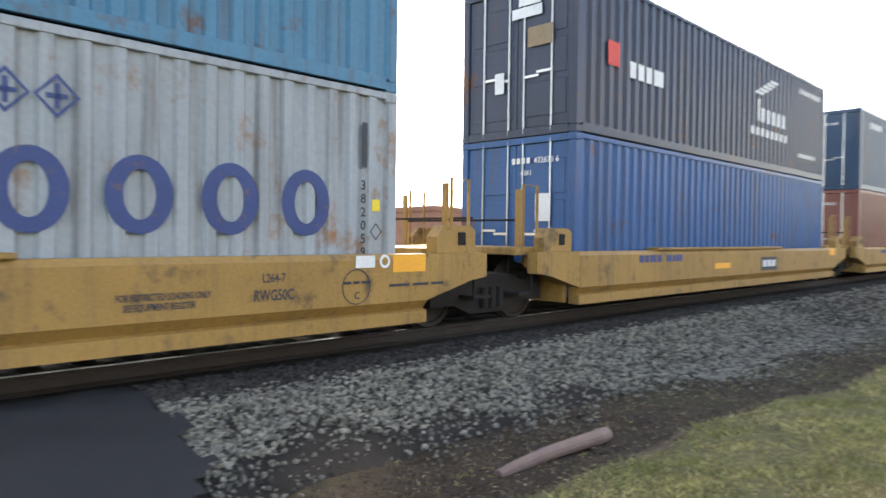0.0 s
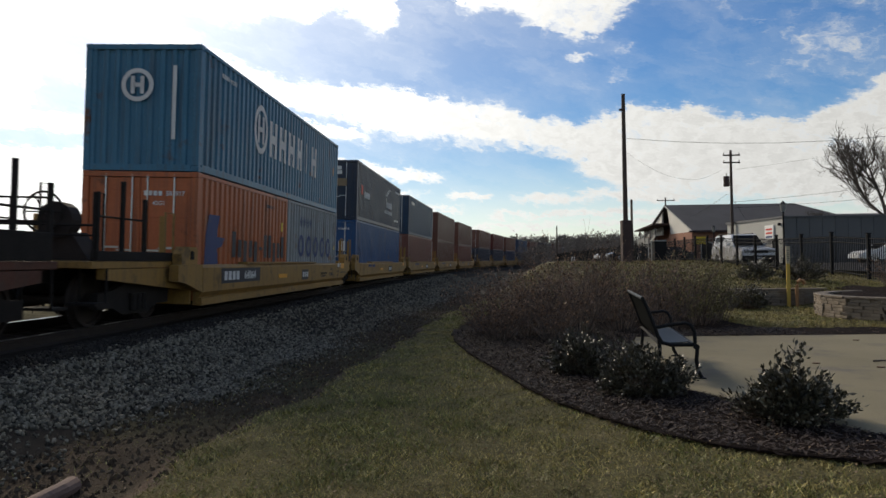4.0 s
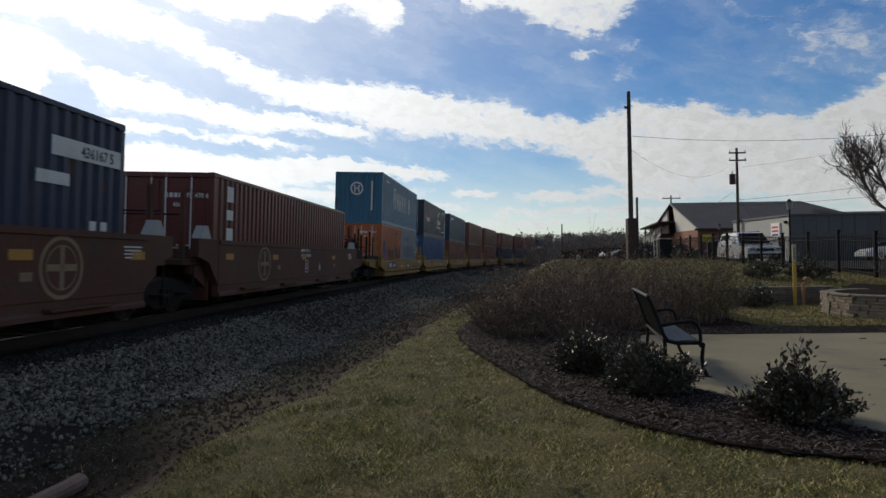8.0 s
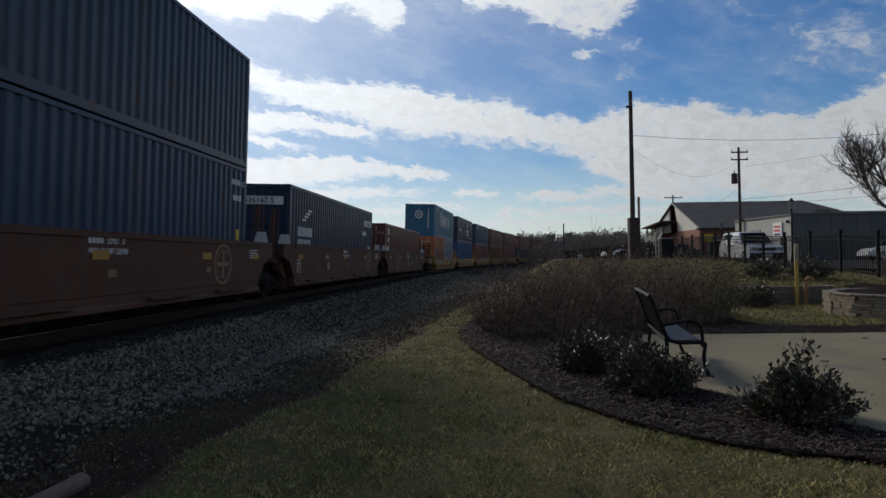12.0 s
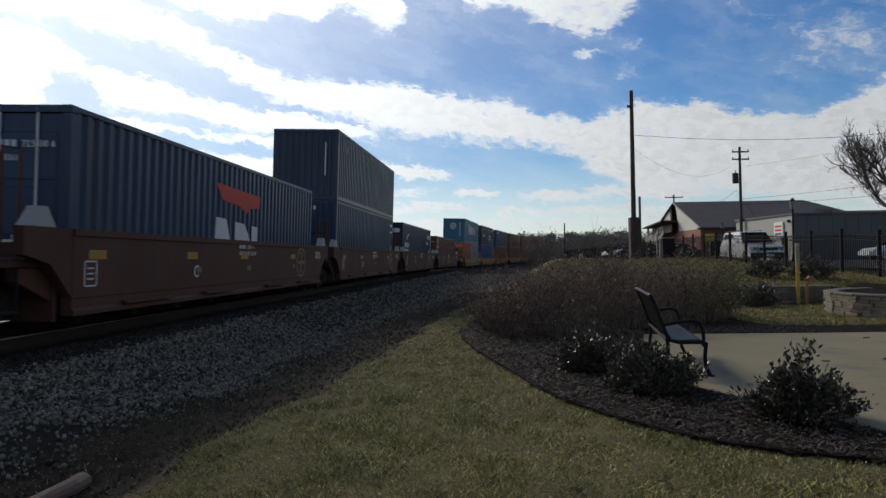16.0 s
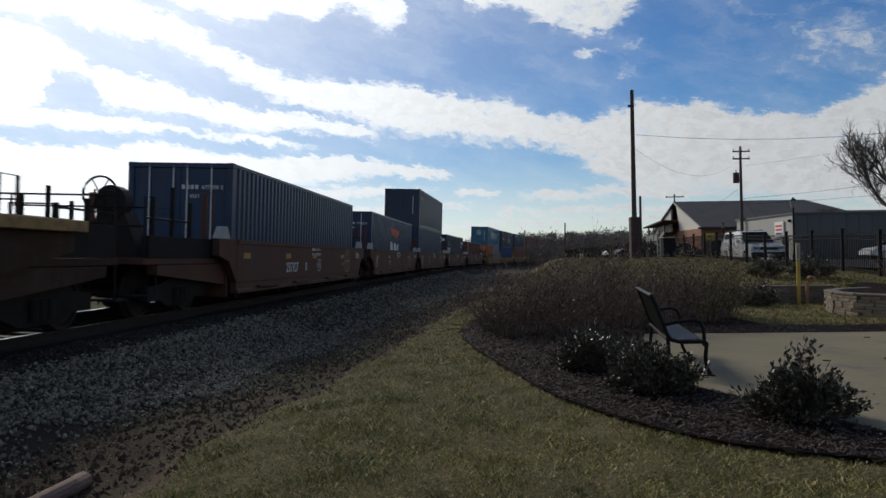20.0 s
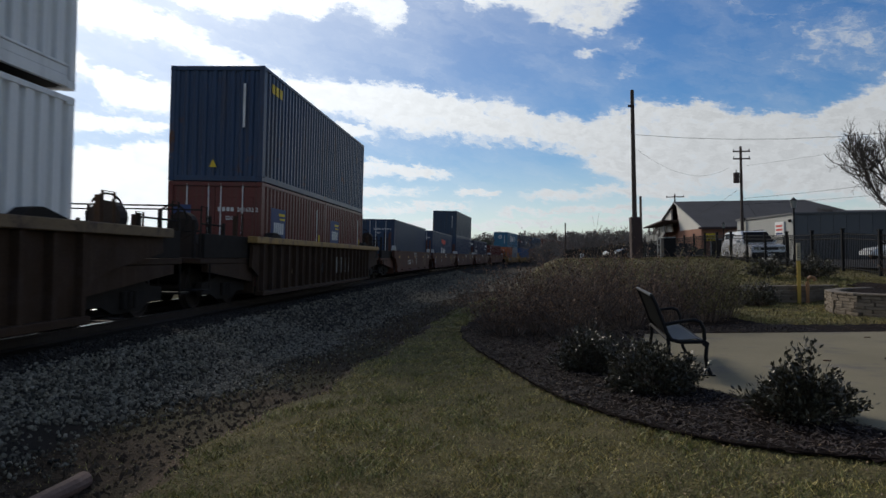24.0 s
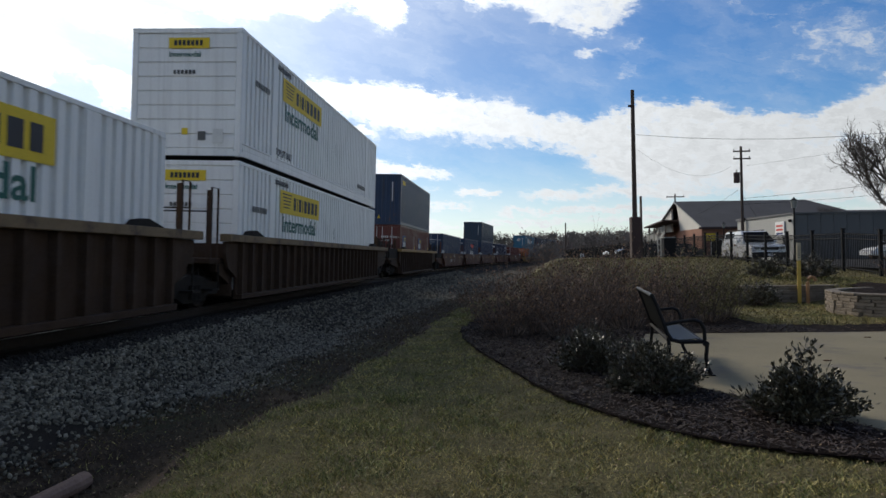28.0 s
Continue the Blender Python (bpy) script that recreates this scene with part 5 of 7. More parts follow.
    mark("warning_triangle", prism([(-0.1, 0), (0.1, 0), (0.0, 0.2)], "z", 0, 0.004), M["mark_yellow"], c, on_rear(c, -0.05, 0.35, L40))

    def domestic_box(sf, z, sign=True):
        b = place(container(L53, HC, "white", "white domestic container with a yellow sign and green lettering", door_rear=False, width=2.591, plain_end=True), sf, L53, z)
        y0 = -3.3 if sign else 3.2
        mark("brand_sign", plate(0, 0, 3.8, 0.62), M["mark_yellow"], b, on_side(b, y0, 2.22, 2.6))
        m2 = on_side(b, y0, 2.22, 2.6) @ Matrix.Translation((0, 0, 0.006))
        mark("brand_blocks", bars([0.2, 0.05, 0.22, 0.05, 0.26, 0.26, 0.28, 0.24], 0.36, 0.12), M["mark_dark"], b, m2 @ Matrix.Translation((-0.75, -0.18, 0)))
        for k in range(5):
            mark("scroll_line", plate(-1.35, 0.22 - k * 0.09, 0.75 - 0.06 * k, 0.03), M["mark_dark"], b, m2)
        text_mesh("Intermodal", 0.62, M["mark_green"], b, on_side(b, y0 - 1.72, 1.42, 2.6), stretch=1.2)
        mark("diamond_label", ring(0, 0, 0.16, 0.26, 0.03, 0.04, 4), M["cladding"], b, on_side(b, 0.6, 1.5, 2.6))
        for y in (-3.9 - 1.95, 3.95 + 1.95):
            part("stack_post", box(1.285, 1.305, y - 0.16, y + 0.16, 0.166, HC - 0.09, 0.006), M["c_white"], b)
        mark("small_blocks", bars([0.12] * 9, 0.16, 0.05), M["cladding"], b, on_side(b, 4.2, 0.55, 2.6))
        if sign:
            text_mesh("TOP LIFT ONLY", 0.26, M["mark_dark"], b, on_side(b, -5.65, 0.40, 2.6), stretch=0.72)
            mark("notice_bars", bars([0.09] * 11, 0.13, 0.03), M["cladding"], b, on_side(b, -5.85, 2.62, 2.6))
        mark("small_blocks", bars([0.12] * 6, 0.14, 0.05), M["cladding"], b, on_side(b, -7.2, 1.8, 2.6))
        mark("brand_sign", plate(0, 0, 0.95, 0.24), M["mark_yellow"], b, on_rear(b, 0.05, 2.55, L53))
        mark("brand_blocks", bars([0.07] * 7, 0.12, 0.03), M["mark_dark"], b, on_rear(b, -0.3, 2.49, L53) @ Matrix.Translation((0, 0, 0.006)))
        text_mesh("Intermodal", 0.17, M["mark_green"], b, on_rear(b, -0.42, 2.24, L53))
        mark("code_bars", bars([0.06] * 6, 0.09, 0.03), M["cladding"], b, on_rear(b, -0.3, 1.85, L53))
        mark("label_plate", plate(0, 0, 0.14, 0.14), M["mark_yellow"], b, on_rear(b, 0.0, 0.55, L53))
        mark("label_plate", plate(0, 0, 0.18, 0.2), M["cladding"], b, on_rear(b, 0.4, 0.45, L53))
        mark("label_plate", plate(0, 0, 0.24, 0.32), M["mark_white"], b, on_rear(b, 0.78, 0.45, L53))
        return b
    for sf, two in ((-40.45, True), (-60.0, False)):
        v = well_car("rib", 11.85 if two else 9.77, 9.77, "rusty brown ribbed well car for long containers", lead_end=two, brake_lead=two, well=8.25, chord=(-9.0, 10.6 if two else 9.2))
        MOVERS.append((v, sf - L53 / 2, 0, 7.0))
        domestic_box(sf, 0.36, two)
        if two:
            domestic_box(sf, 3.35)
    v = well_car("rib", 9.77, 9.77, "rusty brown ribbed well car for long containers", tail_truck=True, well=8.25, chord=(-9.0, 9.2))
    MOVERS.append((v, -60.0 - 19.55 - L53 / 2, 0, 7.0))
    domestic_box(-60.0 - 19.55, 0.36)


build_train()


def motions():
    """The train rolls along the curve; every axle turns with it."""
    times = [i * 0.5 for i in range(57)]
    for e, s, z, half in MOVERS:
        up = pose(0, 0, z)
        walk(e, [(t, on_track(s + travelled(t), half) @ up) for t in times])
    for o, y, r in SPINNERS:
        s0 = next(s for e, s, z, h in MOVERS if e == o.parent)
        if s0 + travelled(28) > 190 and s0 > 150:
            continue
        rows = []
        n = int((travelled(28) - travelled(0)) / r / 1.25) + 1
        for i in range(n + 1):
            t = 28.0 * i / n
            rows.append((t, pose(0, y, r) @ pose(0, 0, 0, -math.degrees((travelled(t) - travelled(0)) / r), 0, 0)))
        walk(o, rows)

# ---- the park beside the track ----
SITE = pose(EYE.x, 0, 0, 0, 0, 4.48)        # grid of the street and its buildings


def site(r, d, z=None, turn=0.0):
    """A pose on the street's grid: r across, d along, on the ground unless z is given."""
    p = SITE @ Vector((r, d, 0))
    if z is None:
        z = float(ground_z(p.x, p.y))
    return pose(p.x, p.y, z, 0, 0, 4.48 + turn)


def inside(poly, x, y):
    x, y = np.asarray(x), np.asarray(y)
    r = np.zeros(x.shape, bool)
    n = len(poly)
    for i in range(n):
        (x0, y0), (x1, y1) = poly[i], poly[(i + 1) % n]
        c = ((y0 > y) != (y1 > y)) & (x < (x1 - x0) * (y - y0) / (y1 - y0 + 1e-12) + x0)
        r ^= c
    return r


BED = [(6.4, 14.0), (6.51, 12.4), (6.85, 10.6), (7.27, 8.96), (7.55, 7.8), (7.85, 6.89), (8.22, 6.18), (8.57, 5.67), (8.91, 5.34), (9.3, 5.12), (9.8, 4.93), (11, 4.6), (14, 4.2),
       (14, 5.0), (10.3, 5.55), (9.27, 7.62), (9.25, 10.5), (9.8, 12.75), (17, 12.95), (17, 14.2), (12.6, 14.2), (12.4, 15.2), (12.4, 20), (7.6, 20), (6.7, 17)]
PAD = [(10.32, 5.55), (9.29, 7.62), (9.27, 10.5), (9.82, 12.72), (20, 12.95), (20, 4.0), (14, 4.0), (14, 5.0)]


def draped(name, poly, step, lift, material, rough=0.0, seed=1):
    """A sheet over the ground inside an outline."""
    xs = np.arange(min(p[0] for p in poly), max(p[0] for p in poly) + step, step)
    ys = np.arange(min(p[1] for p in poly), max(p[1] for p in poly) + step, step)
    X, Y = np.meshgrid(xs, ys)
    rng = np.random.default_rng(seed)
    Z = ground_z(X, Y) + lift + (rng.random(X.shape) - 0.5) * rough
    cx, cy = (X[:-1, :-1] + step / 2), (Y[:-1, :-1] + step / 2)
    keep = inside(poly, cx, cy)
    idx = np.arange(X.size).reshape(X.shape)
    F = np.stack([idx[:-1, :-1], idx[:-1, 1:], idx[1:, 1:], idx[1:, :-1]], -1)[keep]
    used = np.unique(F)
    remap = np.zeros(X.size, int)
    remap[used] = np.arange(len(used))
    V = np.stack([X.ravel(), Y.ravel(), Z.ravel()], 1)[used]
    return raw(name, V.tolist(), remap[F].tolist(), material, smooth=True)


def build_bed():
    b = draped("planting_bed", BED, 0.1, 0.03, M["mulch"], 0.03)
    tagged(b, "dark shredded bark mulch of the planting bed", "mulch", kind="structure")
    rng = np.random.default_rng(5)
    n = 21000
    x, y = rng.uniform(6.4, 13, n * 3), rng.uniform(4.3, 14.2, n * 3)
    k = inside(BED, x, y)
    x, y = x[k][:n], y[k][:n]
    n = len(x)
    a = rng.uniform(0, 6.28, n)
    ln, wd = rng.uniform(0.010, 0.034, n), rng.uniform(0.003, 0.008, n)
    d = np.stack([np.cos(a), np.sin(a), rng.uniform(-0.3, 0.6, n)], -1)
    s = np.stack([-np.sin(a), np.cos(a), rng.uniform(-0.4, 0.4, n)], -1)
    c = np.stack([x, y, ground_z(x, y) + 0.05], -1)
    V = np.stack([c - d * ln[:, None] - s * wd[:, None], c + d * ln[:, None] - s * wd[:, None], c + d * ln[:, None] + s * wd[:, None], c - d * ln[:, None] + s * wd[:, None]], 1)
    F = np.arange(n * 4).reshape(n, 4)
    tagged(raw("bark_chips", V.reshape(-1, 3).tolist(), F.tolist(), M["chip"]), "loose bark chips lying on the planting bed", "bark chips", kind="stuff")
    edge = BED[:13]
    pts = []
    for p, q in zip(edge, edge[1:]):
        for i in range(4):
            u = i / 4
            pts.append((p[0] + (q[0] - p[0]) * u, p[1] + (q[1] - p[1]) * u))
    e = mesh_ob("bed_edging", tube([(px, py, float(ground_z(px, py)) + 0.03) for px, py in pts], 0.010, 6), M["mulch"])
    tagged(e, "dark edging strip along the planting bed", "edging", kind="structure")
    pad = mesh_ob("patio_slab", prism(PAD, "z", -0.12, 0.035), M["conc"])
    tagged(pad, "pale concrete patio slab beside the planting bed", "patio", kind="structure")
    # fallen sticks and leaves on the slab
    for i in range(7):
        a, px, py = random.uniform(0, 3), random.uniform(10.5, 13.5), random.uniform(7, 12)
        tagged(mesh_ob("fallen_leaf", prism([(px, py), (px + 0.05, py + 0.03), (px + 0.11, py + 0.01), (px + 0.06, py - 0.03)], "z", 0.037, 0.05), M["dryleaf"]), "small dry brown leaf lying on the concrete slab", "leaf", "leaves on the slab")
    tagged(mesh_ob("stick", tube([(12.25, 9.5, 0.05), (12.45, 9.48, 0.06), (12.62, 9.42, 0.05)], 0.012, 5), M["bark"]), "short dry stick lying on the concrete slab", "stick")
    asp = draped("crossing_road", [(1.15, -9), (1.15, 1.98), (1.7, 2.02), (2.0, 1.8), (2.4, 1.92), (2.7, 1.7), (3.0, 1.76), (3.3, 1.5), (3.6, 1.45), (4.2, 1.3), (5.0, 1.2), (6.5, 0.9), (6.5, -9)], 0.09, 0.05, M["asphalt"])
    for v in asp.data.vertices:
        v.co.z = float(np.interp(v.co.x, (1.2, 2.2, 3.4, 4.5), (RAIL_Z - 0.17, RAIL_Z - 0.24, 0.06, 0.03))) + 0.012 * math.sin(v.co.x * 9) * math.sin(v.co.y * 7)
    tagged(asp, "worn dark asphalt of the level crossing", "road", kind="structure")
    lg = mesh_ob("log", tube([(4.22, 4.62, -0.06), (4.25, 4.45, -0.045), (4.24, 4.2, -0.04), (4.2, 3.8, -0.05), (4.18, 3.5, -0.075), (4.17, 3.3, -0.10)], 0.065, 12, taper=0.045), M["log"])
    tagged(lg, "weathered pinkish log lying in the dirt", "log")


build_bed()


def leaf_cloud(pts, dirs, size, rng, shape=0.45):
    """Folded leaves: two triangles each about a midrib."""
    n = len(pts)
    up = rng.normal(size=(n, 3))
    side = np.cross(dirs, up)
    side /= np.linalg.norm(side, axis=1)[:, None] + 1e-9
    nor = np.cross(side, dirs)
    s = size[:, None]
    base, tip = pts, pts + dirs * s
    mid = pts + dirs * s * 0.5 - nor * s * 0.06
    V = np.stack([base, mid + side * s * shape * 0.5 + nor * s * 0.1, tip, mid - side * s * shape * 0.5 + nor * s * 0.1], 1).reshape(-1, 3)
    i = np.arange(n)[:, None] * 4
    F = np.concatenate([i + np.array([[0, 1, 2]]), i + np.array([[0, 2, 3]])], 0)
    return V, F


def scatter(name, V, material):
    """Loose triangles in one mesh; V has three corners for each."""
    n = len(V)
    me = bpy.data.meshes.new(name)
    me.vertices.add(n * 3)
    me.vertices.foreach_set("co", V.astype(np.float32).ravel())
    me.loops.add(n * 3)
    me.loops.foreach_set("vertex_index", np.arange(n * 3, dtype=np.int32))
    me.polygons.add(n)
    me.polygons.foreach_set("loop_start", np.arange(0, n * 3, 3, dtype=np.int32))
    me.update(calc_edges=True)
    me.materials.append(material)
    return new(name, me)


def build_grass():
    rng = np.random.default_rng(21)
    n = 620000
    d = 3.0 + 22 * rng.random(n) ** 1.25
    az = rng.uniform(-52, 36, n) * math.pi / 180
    x, y = EYE.x + d * np.sin(az), d * np.cos(az)
    u = x - track_x(y)
    off = u - lawn_edge(y)
    dens = 0.05 + 0.95 * smooth(-0.15, 0.35, off)
    k = (~inside(BED, x, y)) & (~inside(PAD, x, y)) & (rng.random(n) < dens) & (off > -1.4)
    tuft = np.sin(x * 3.1 + np.sin(y * 2.3) * 2) * np.sin(y * 2.7 + np.sin(x * 1.9) * 2)
    k &= (0.62 + 0.38 * tuft + rng.random(n) * 0.9) > 0.42
    x, y, d, tuft, off = x[k], y[k], d[k], tuft[k], off[k]
    n = len(x)
    # green patches in the straw, and a greener rim along the beds and the bank
    green = 0.30 + 0.30 * np.sin(x * 1.3 + 1.7 * np.sin(y * 0.9)) * np.sin(y * 1.1 + 1.5 * np.sin(x * 1.4)) + 0.22 * tuft + 0.25 * np.exp(-np.abs(off) / 0.7)
    isgreen = rng.random(n) < green
    h = rng.uniform(0.010, 0.036, n) * (1 + 0.02 * d) * (1 + 0.5 * np.clip(tuft, 0, 1)) * np.where(isgreen, 1.15, 1.0)
    w = rng.uniform(0.0016, 0.0038, n) * (1 + 0.08 * d)
    a = rng.uniform(0, 6.28, n)
    z = ground_z(x, y)
    side = np.stack([np.cos(a), np.sin(a), 0 * a], -1) * w[:, None]
    b = rng.uniform(0, 6.28, n)
    lean = np.stack([np.cos(b), np.sin(b), 0 * b], -1) * (h * rng.uniform(0.3, 1.9, n))[:, None]
    c = np.stack([x, y, z - 0.008], -1)
    V = np.stack([c - side, c + side, c + lean + np.stack([0 * h, 0 * h, h], -1)], 1)
    tagged(scatter("straw_grass", V[~isgreen], M["blade"]), "short dormant straw-coloured blades of the lawn", "grass", kind="stuff")
    tagged(scatter("green_grass", V[isgreen], M["greenblade"]), "short green blades growing in patches of the lawn", "grass", kind="stuff")
    # coarse tufts on the slope behind the bed
    n = 60000
    x, y = rng.uniform(8.5, 21, n), 14 + 36 * rng.random(n) ** 1.3
    k = (~inside(BED, x, y)) & ~((x > 13) & (x < 19.5) & (y < 21.2) & (y > 14.5) & (rng.random(n) < 0.6))
    k &= (x < 18.8) | (y > 23)
    x, y = x[k], y[k]
    n = len(x)
    h, w, a, b = rng.uniform(0.03, 0.10, n), rng.uniform(0.008, 0.02, n), rng.uniform(0, 6.28, n), rng.uniform(0, 6.28, n)
    c = np.stack([x, y, ground_z(x, y) - 0.01], -1)
    side = np.stack([np.cos(a), np.sin(a), 0 * a], -1) * w[:, None]
    V = np.stack([c - side, c + side, c + np.stack([np.cos(b) * h * 0.8, np.sin(b) * h * 0.8, h], -1)], 1)
    tagged(scatter("slope_grass", V, M["slope"]), "coarse dry tufts of grass on the slope", "grass", kind="stuff")
    # clods of earth between ballast and lawn
    n = 9000
    y = 1.5 + 30 * rng.random(n) ** 1.5
    u = lawn_edge(y) - 1.9 * rng.random(n) ** 0.8
    x = track_x(y) + u
    k = (u > 3.3) & ~((x < 6.5) & (y < 2.0))
    x, y = x[k], y[k]
    n = len(x)
    r = rng.uniform(0.008, 0.030, n) * (1 + 0.03 * y)
    T = np.array([(1, 0, -0.3), (-0.5, 0.87, -0.3), (-0.5, -0.87, -0.3), (0, 0, 0.75)])
    V = T[None] * (0.6 + 0.8 * rng.random((n, 4, 3))) * r[:, None, None]
    an = rng.uniform(0, 6.28, n)
    R = np.stack([np.cos(an), -np.sin(an), np.sin(an), np.cos(an)], -1).reshape(n, 2, 2)
    V[:, :, :2] = np.einsum("nij,nkj->nki", R, V[:, :, :2])
    V += np.stack([x, y, ground_z(x, y) + 0.004], -1)[:, None, :]
    tri = np.array([(0, 1, 3), (1, 2, 3), (2, 0, 3)])
    tagged(scatter("earth_clods", V[:, tri].reshape(-1, 3, 3), M["clod"]), "small dark clods of earth and cinder beside the ballast", "earth", kind="stuff")
    # dry leaf scraps over lawn, dirt and mulch
    n = 11000
    d, az = 2.2 + 14 * rng.random(n) ** 1.2, rng.uniform(-50, 36, n) * math.pi / 180
    x, y = EYE.x + d * np.sin(az), d * np.cos(az)
    k = (~inside(PAD, x, y)) & (x - track_x(y) > 3.6)
    x, y = x[k], y[k]
    D = rng.normal(size=(len(x), 3)) * np.array([1, 1, 0.25])
    D /= np.linalg.norm(D, axis=1)[:, None]
    V, F = leaf_cloud(np.stack([x, y, ground_z(x, y) + np.where(inside(BED, x, y), 0.055, 0.022)], -1), D, rng.uniform(0.010, 0.030, len(x)), rng, 0.5)
    tagged(raw("leaf_litter", V.tolist(), F.tolist(), M["litter"]), "scattered scraps of dry pale leaves on lawn and mulch", "leaves", kind="stuff")


build_grass()


def evergreen(name, x, y, rx, ry, h, leaves, seed, label, mt="leaf", size=0.06, peak=0.0):
    rng = np.random.default_rng(seed)
    z0 = float(ground_z(x, y)) + 0.02
    e = tagged(empty(name, pose(x, y, z0)), label, "bush")
    # sprigs from a few stems, leaves round their outer ends
    bm = bmesh.new()
    count = 150
    a, el = rng.uniform(0, 2 * np.pi, count), np.arcsin(rng.uniform(-0.05, 1, count))
    r = rng.uniform(0.62, 1.0, count) * (1 + 0.10 * np.sin(a * 3 + seed) + 0.10 * np.sin(a * 5 + el * 6 + seed)) + 0.18 * (rng.random(count) < 0.10)
    T = np.stack([np.cos(a) * np.cos(el) * rx * r, np.sin(a) * np.cos(el) * ry * r, np.clip(h * (0.16 + 0.84 * np.sin(el)) * r, 0.06, None)], -1)
    T[:, 2] *= 1 + peak * np.exp(-((T[:, 0] / rx) ** 2 + (T[:, 1] / ry) ** 2) * 6)
    B = T * np.array([0.35, 0.35, 0.30]) + rng.normal(size=(count, 3)) * 0.02
    for k in range(0, count, 2):
        tube([(0, 0, 0), B[k], (B[k] + T[k]) / 2 + np.array([0, 0, -0.02]), T[k]], 0.009, 4, bm, taper=0.003)
    part("branchwork", bm, M["twig"], e)
    n = leaves
    pick = rng.integers(0, count, n)
    f = 0.30 + 0.72 * rng.random(n) ** 0.7
    P = B[pick] + (T[pick] - B[pick]) * f[:, None] + rng.normal(size=(n, 3)) * 0.030 * np.array([1, 1, 0.8])
    P[:, 2] = np.clip(P[:, 2], 0.03, None)
    D = (T - B)[pick] / np.linalg.norm((T - B)[pick], axis=1)[:, None] + np.array([0, 0, 0.35]) + rng.normal(size=(n, 3)) * 0.75
    D /= np.linalg.norm(D, axis=1)[:, None]
    V, F = leaf_cloud(P, D, size * rng.uniform(0.6, 1.25, n), rng)
    o = raw("foliage", V.tolist(), F.tolist(), M[mt], e)
    return e


evergreen("evergreen_bush", 8.32, 8.80, 0.50, 0.46, 0.56, 5200, 1, "low rounded evergreen bush with glossy dark leaves", size=0.052)
evergreen("evergreen_bush", 8.80, 7.48, 0.53, 0.48, 0.55, 6200, 2, "spreading evergreen bush with glossy dark leaves", size=0.052)
evergreen("evergreen_bush", 9.79, 6.22, 0.49, 0.47, 0.43, 6200, 3, "open evergreen bush with a taller peak in dark leaf", size=0.056, peak=0.42)
evergreen("evergreen_bush", 15.75, 22.6, 0.62, 0.6, 0.62, 2600, 4, "dark clipped evergreen bush above the retaining wall", size=0.08)
evergreen("evergreen_bush", 17.0, 22.3, 0.68, 0.65, 0.78, 2600, 5, "dark evergreen bush by the yellow post", size=0.08)
evergreen("evergreen_bush", 14.35, 19.6, 0.62, 0.55, 0.68, 2600, 6, "dark reddish evergreen bush on the slope", size=0.08)


def brown_shrub(x, y, w, h, seed, mt="dryleaf", leaves=900, label="bare-twigged shrub with sparse russet winter leaves"):
    rng = np.random.default_rng(seed)
    e = tagged(empty("deciduous_shrub", pose(x, y, float(ground_z(x, y)) + 0.02)), label, "shrub", "winter shrubs in the planting bed")
    V, F, tips, dirs = [], [], [], []

    def stick(a, b, r0, r1):
        d = (b - a).normalized()
        u = d.cross(Vector((0.3, 0.5, 0.8))).normalized()
        v = d.cross(u)
        k = len(V)
        for c, r in ((a, r0), (b, r1)):
            for t in range(3):
                V.append(tuple(c + (u * math.cos(2.094 * t) + v * math.sin(2.094 * t)) * r))
        for t in range(3):
            F.append((k + t, k + (t + 1) % 3, k + 3 + (t + 1) % 3, k + 3 + t))

    for i in range(52):
        a = rng.uniform(0, 6.28)
        sp = rng.uniform(0.1, 1.0) ** 0.7
        p = Vector((math.cos(a) * w * 0.22 * sp, math.sin(a) * w * 0.22 * sp, 0))
        d = Vector((math.cos(a) * sp * w * 0.6, math.sin(a) * sp * w * 0.6, h * rng.uniform(0.7, 1.0))).normalized()
        ln = h * rng.uniform(0.55, 1.12) * (1.22 if rng.random() < 0.12 else 1.0)
        q = p
        r = 0.008
        for s in range(4):
            nq = q + (d + Vector(rng.normal(size=3) * 0.12)) * ln / 4
            stick(q, nq, r, r * 0.75)
            for k in range(3):
                if s or k < 2:
                    td = (d + Vector(rng.normal(size=3) * 0.5)).normalized()
                    tq = nq + td * ln * rng.uniform(0.1, 0.28)
                    stick(nq, tq, r * 0.6, r * 0.4)
                    tips.append((nq, tq))
            q, r = nq, r * 0.75
        tips.append((q - d * 0.2, q))
    raw("branchwork", V, F, M["twig"], e)
    n = leaves
    idx = rng.integers(0, len(tips), n)
    A, B = np.array([t[0][:] for t in tips])[idx], np.array([t[1][:] for t in tips])[idx]
    u = rng.uniform(0.15, 1.05, n)[:, None]
    P = A + (B - A) * u
    D = rng.normal(size=(n, 3)) + np.array([0, 0, 0.3])
    D /= np.linalg.norm(D, axis=1)[:, None]
    VV, FF = leaf_cloud(P, D, rng.uniform(0.028, 0.062, n), rng, 0.55)
    raw("foliage", VV.tolist(), FF.tolist(), M[mt], e)
    return e


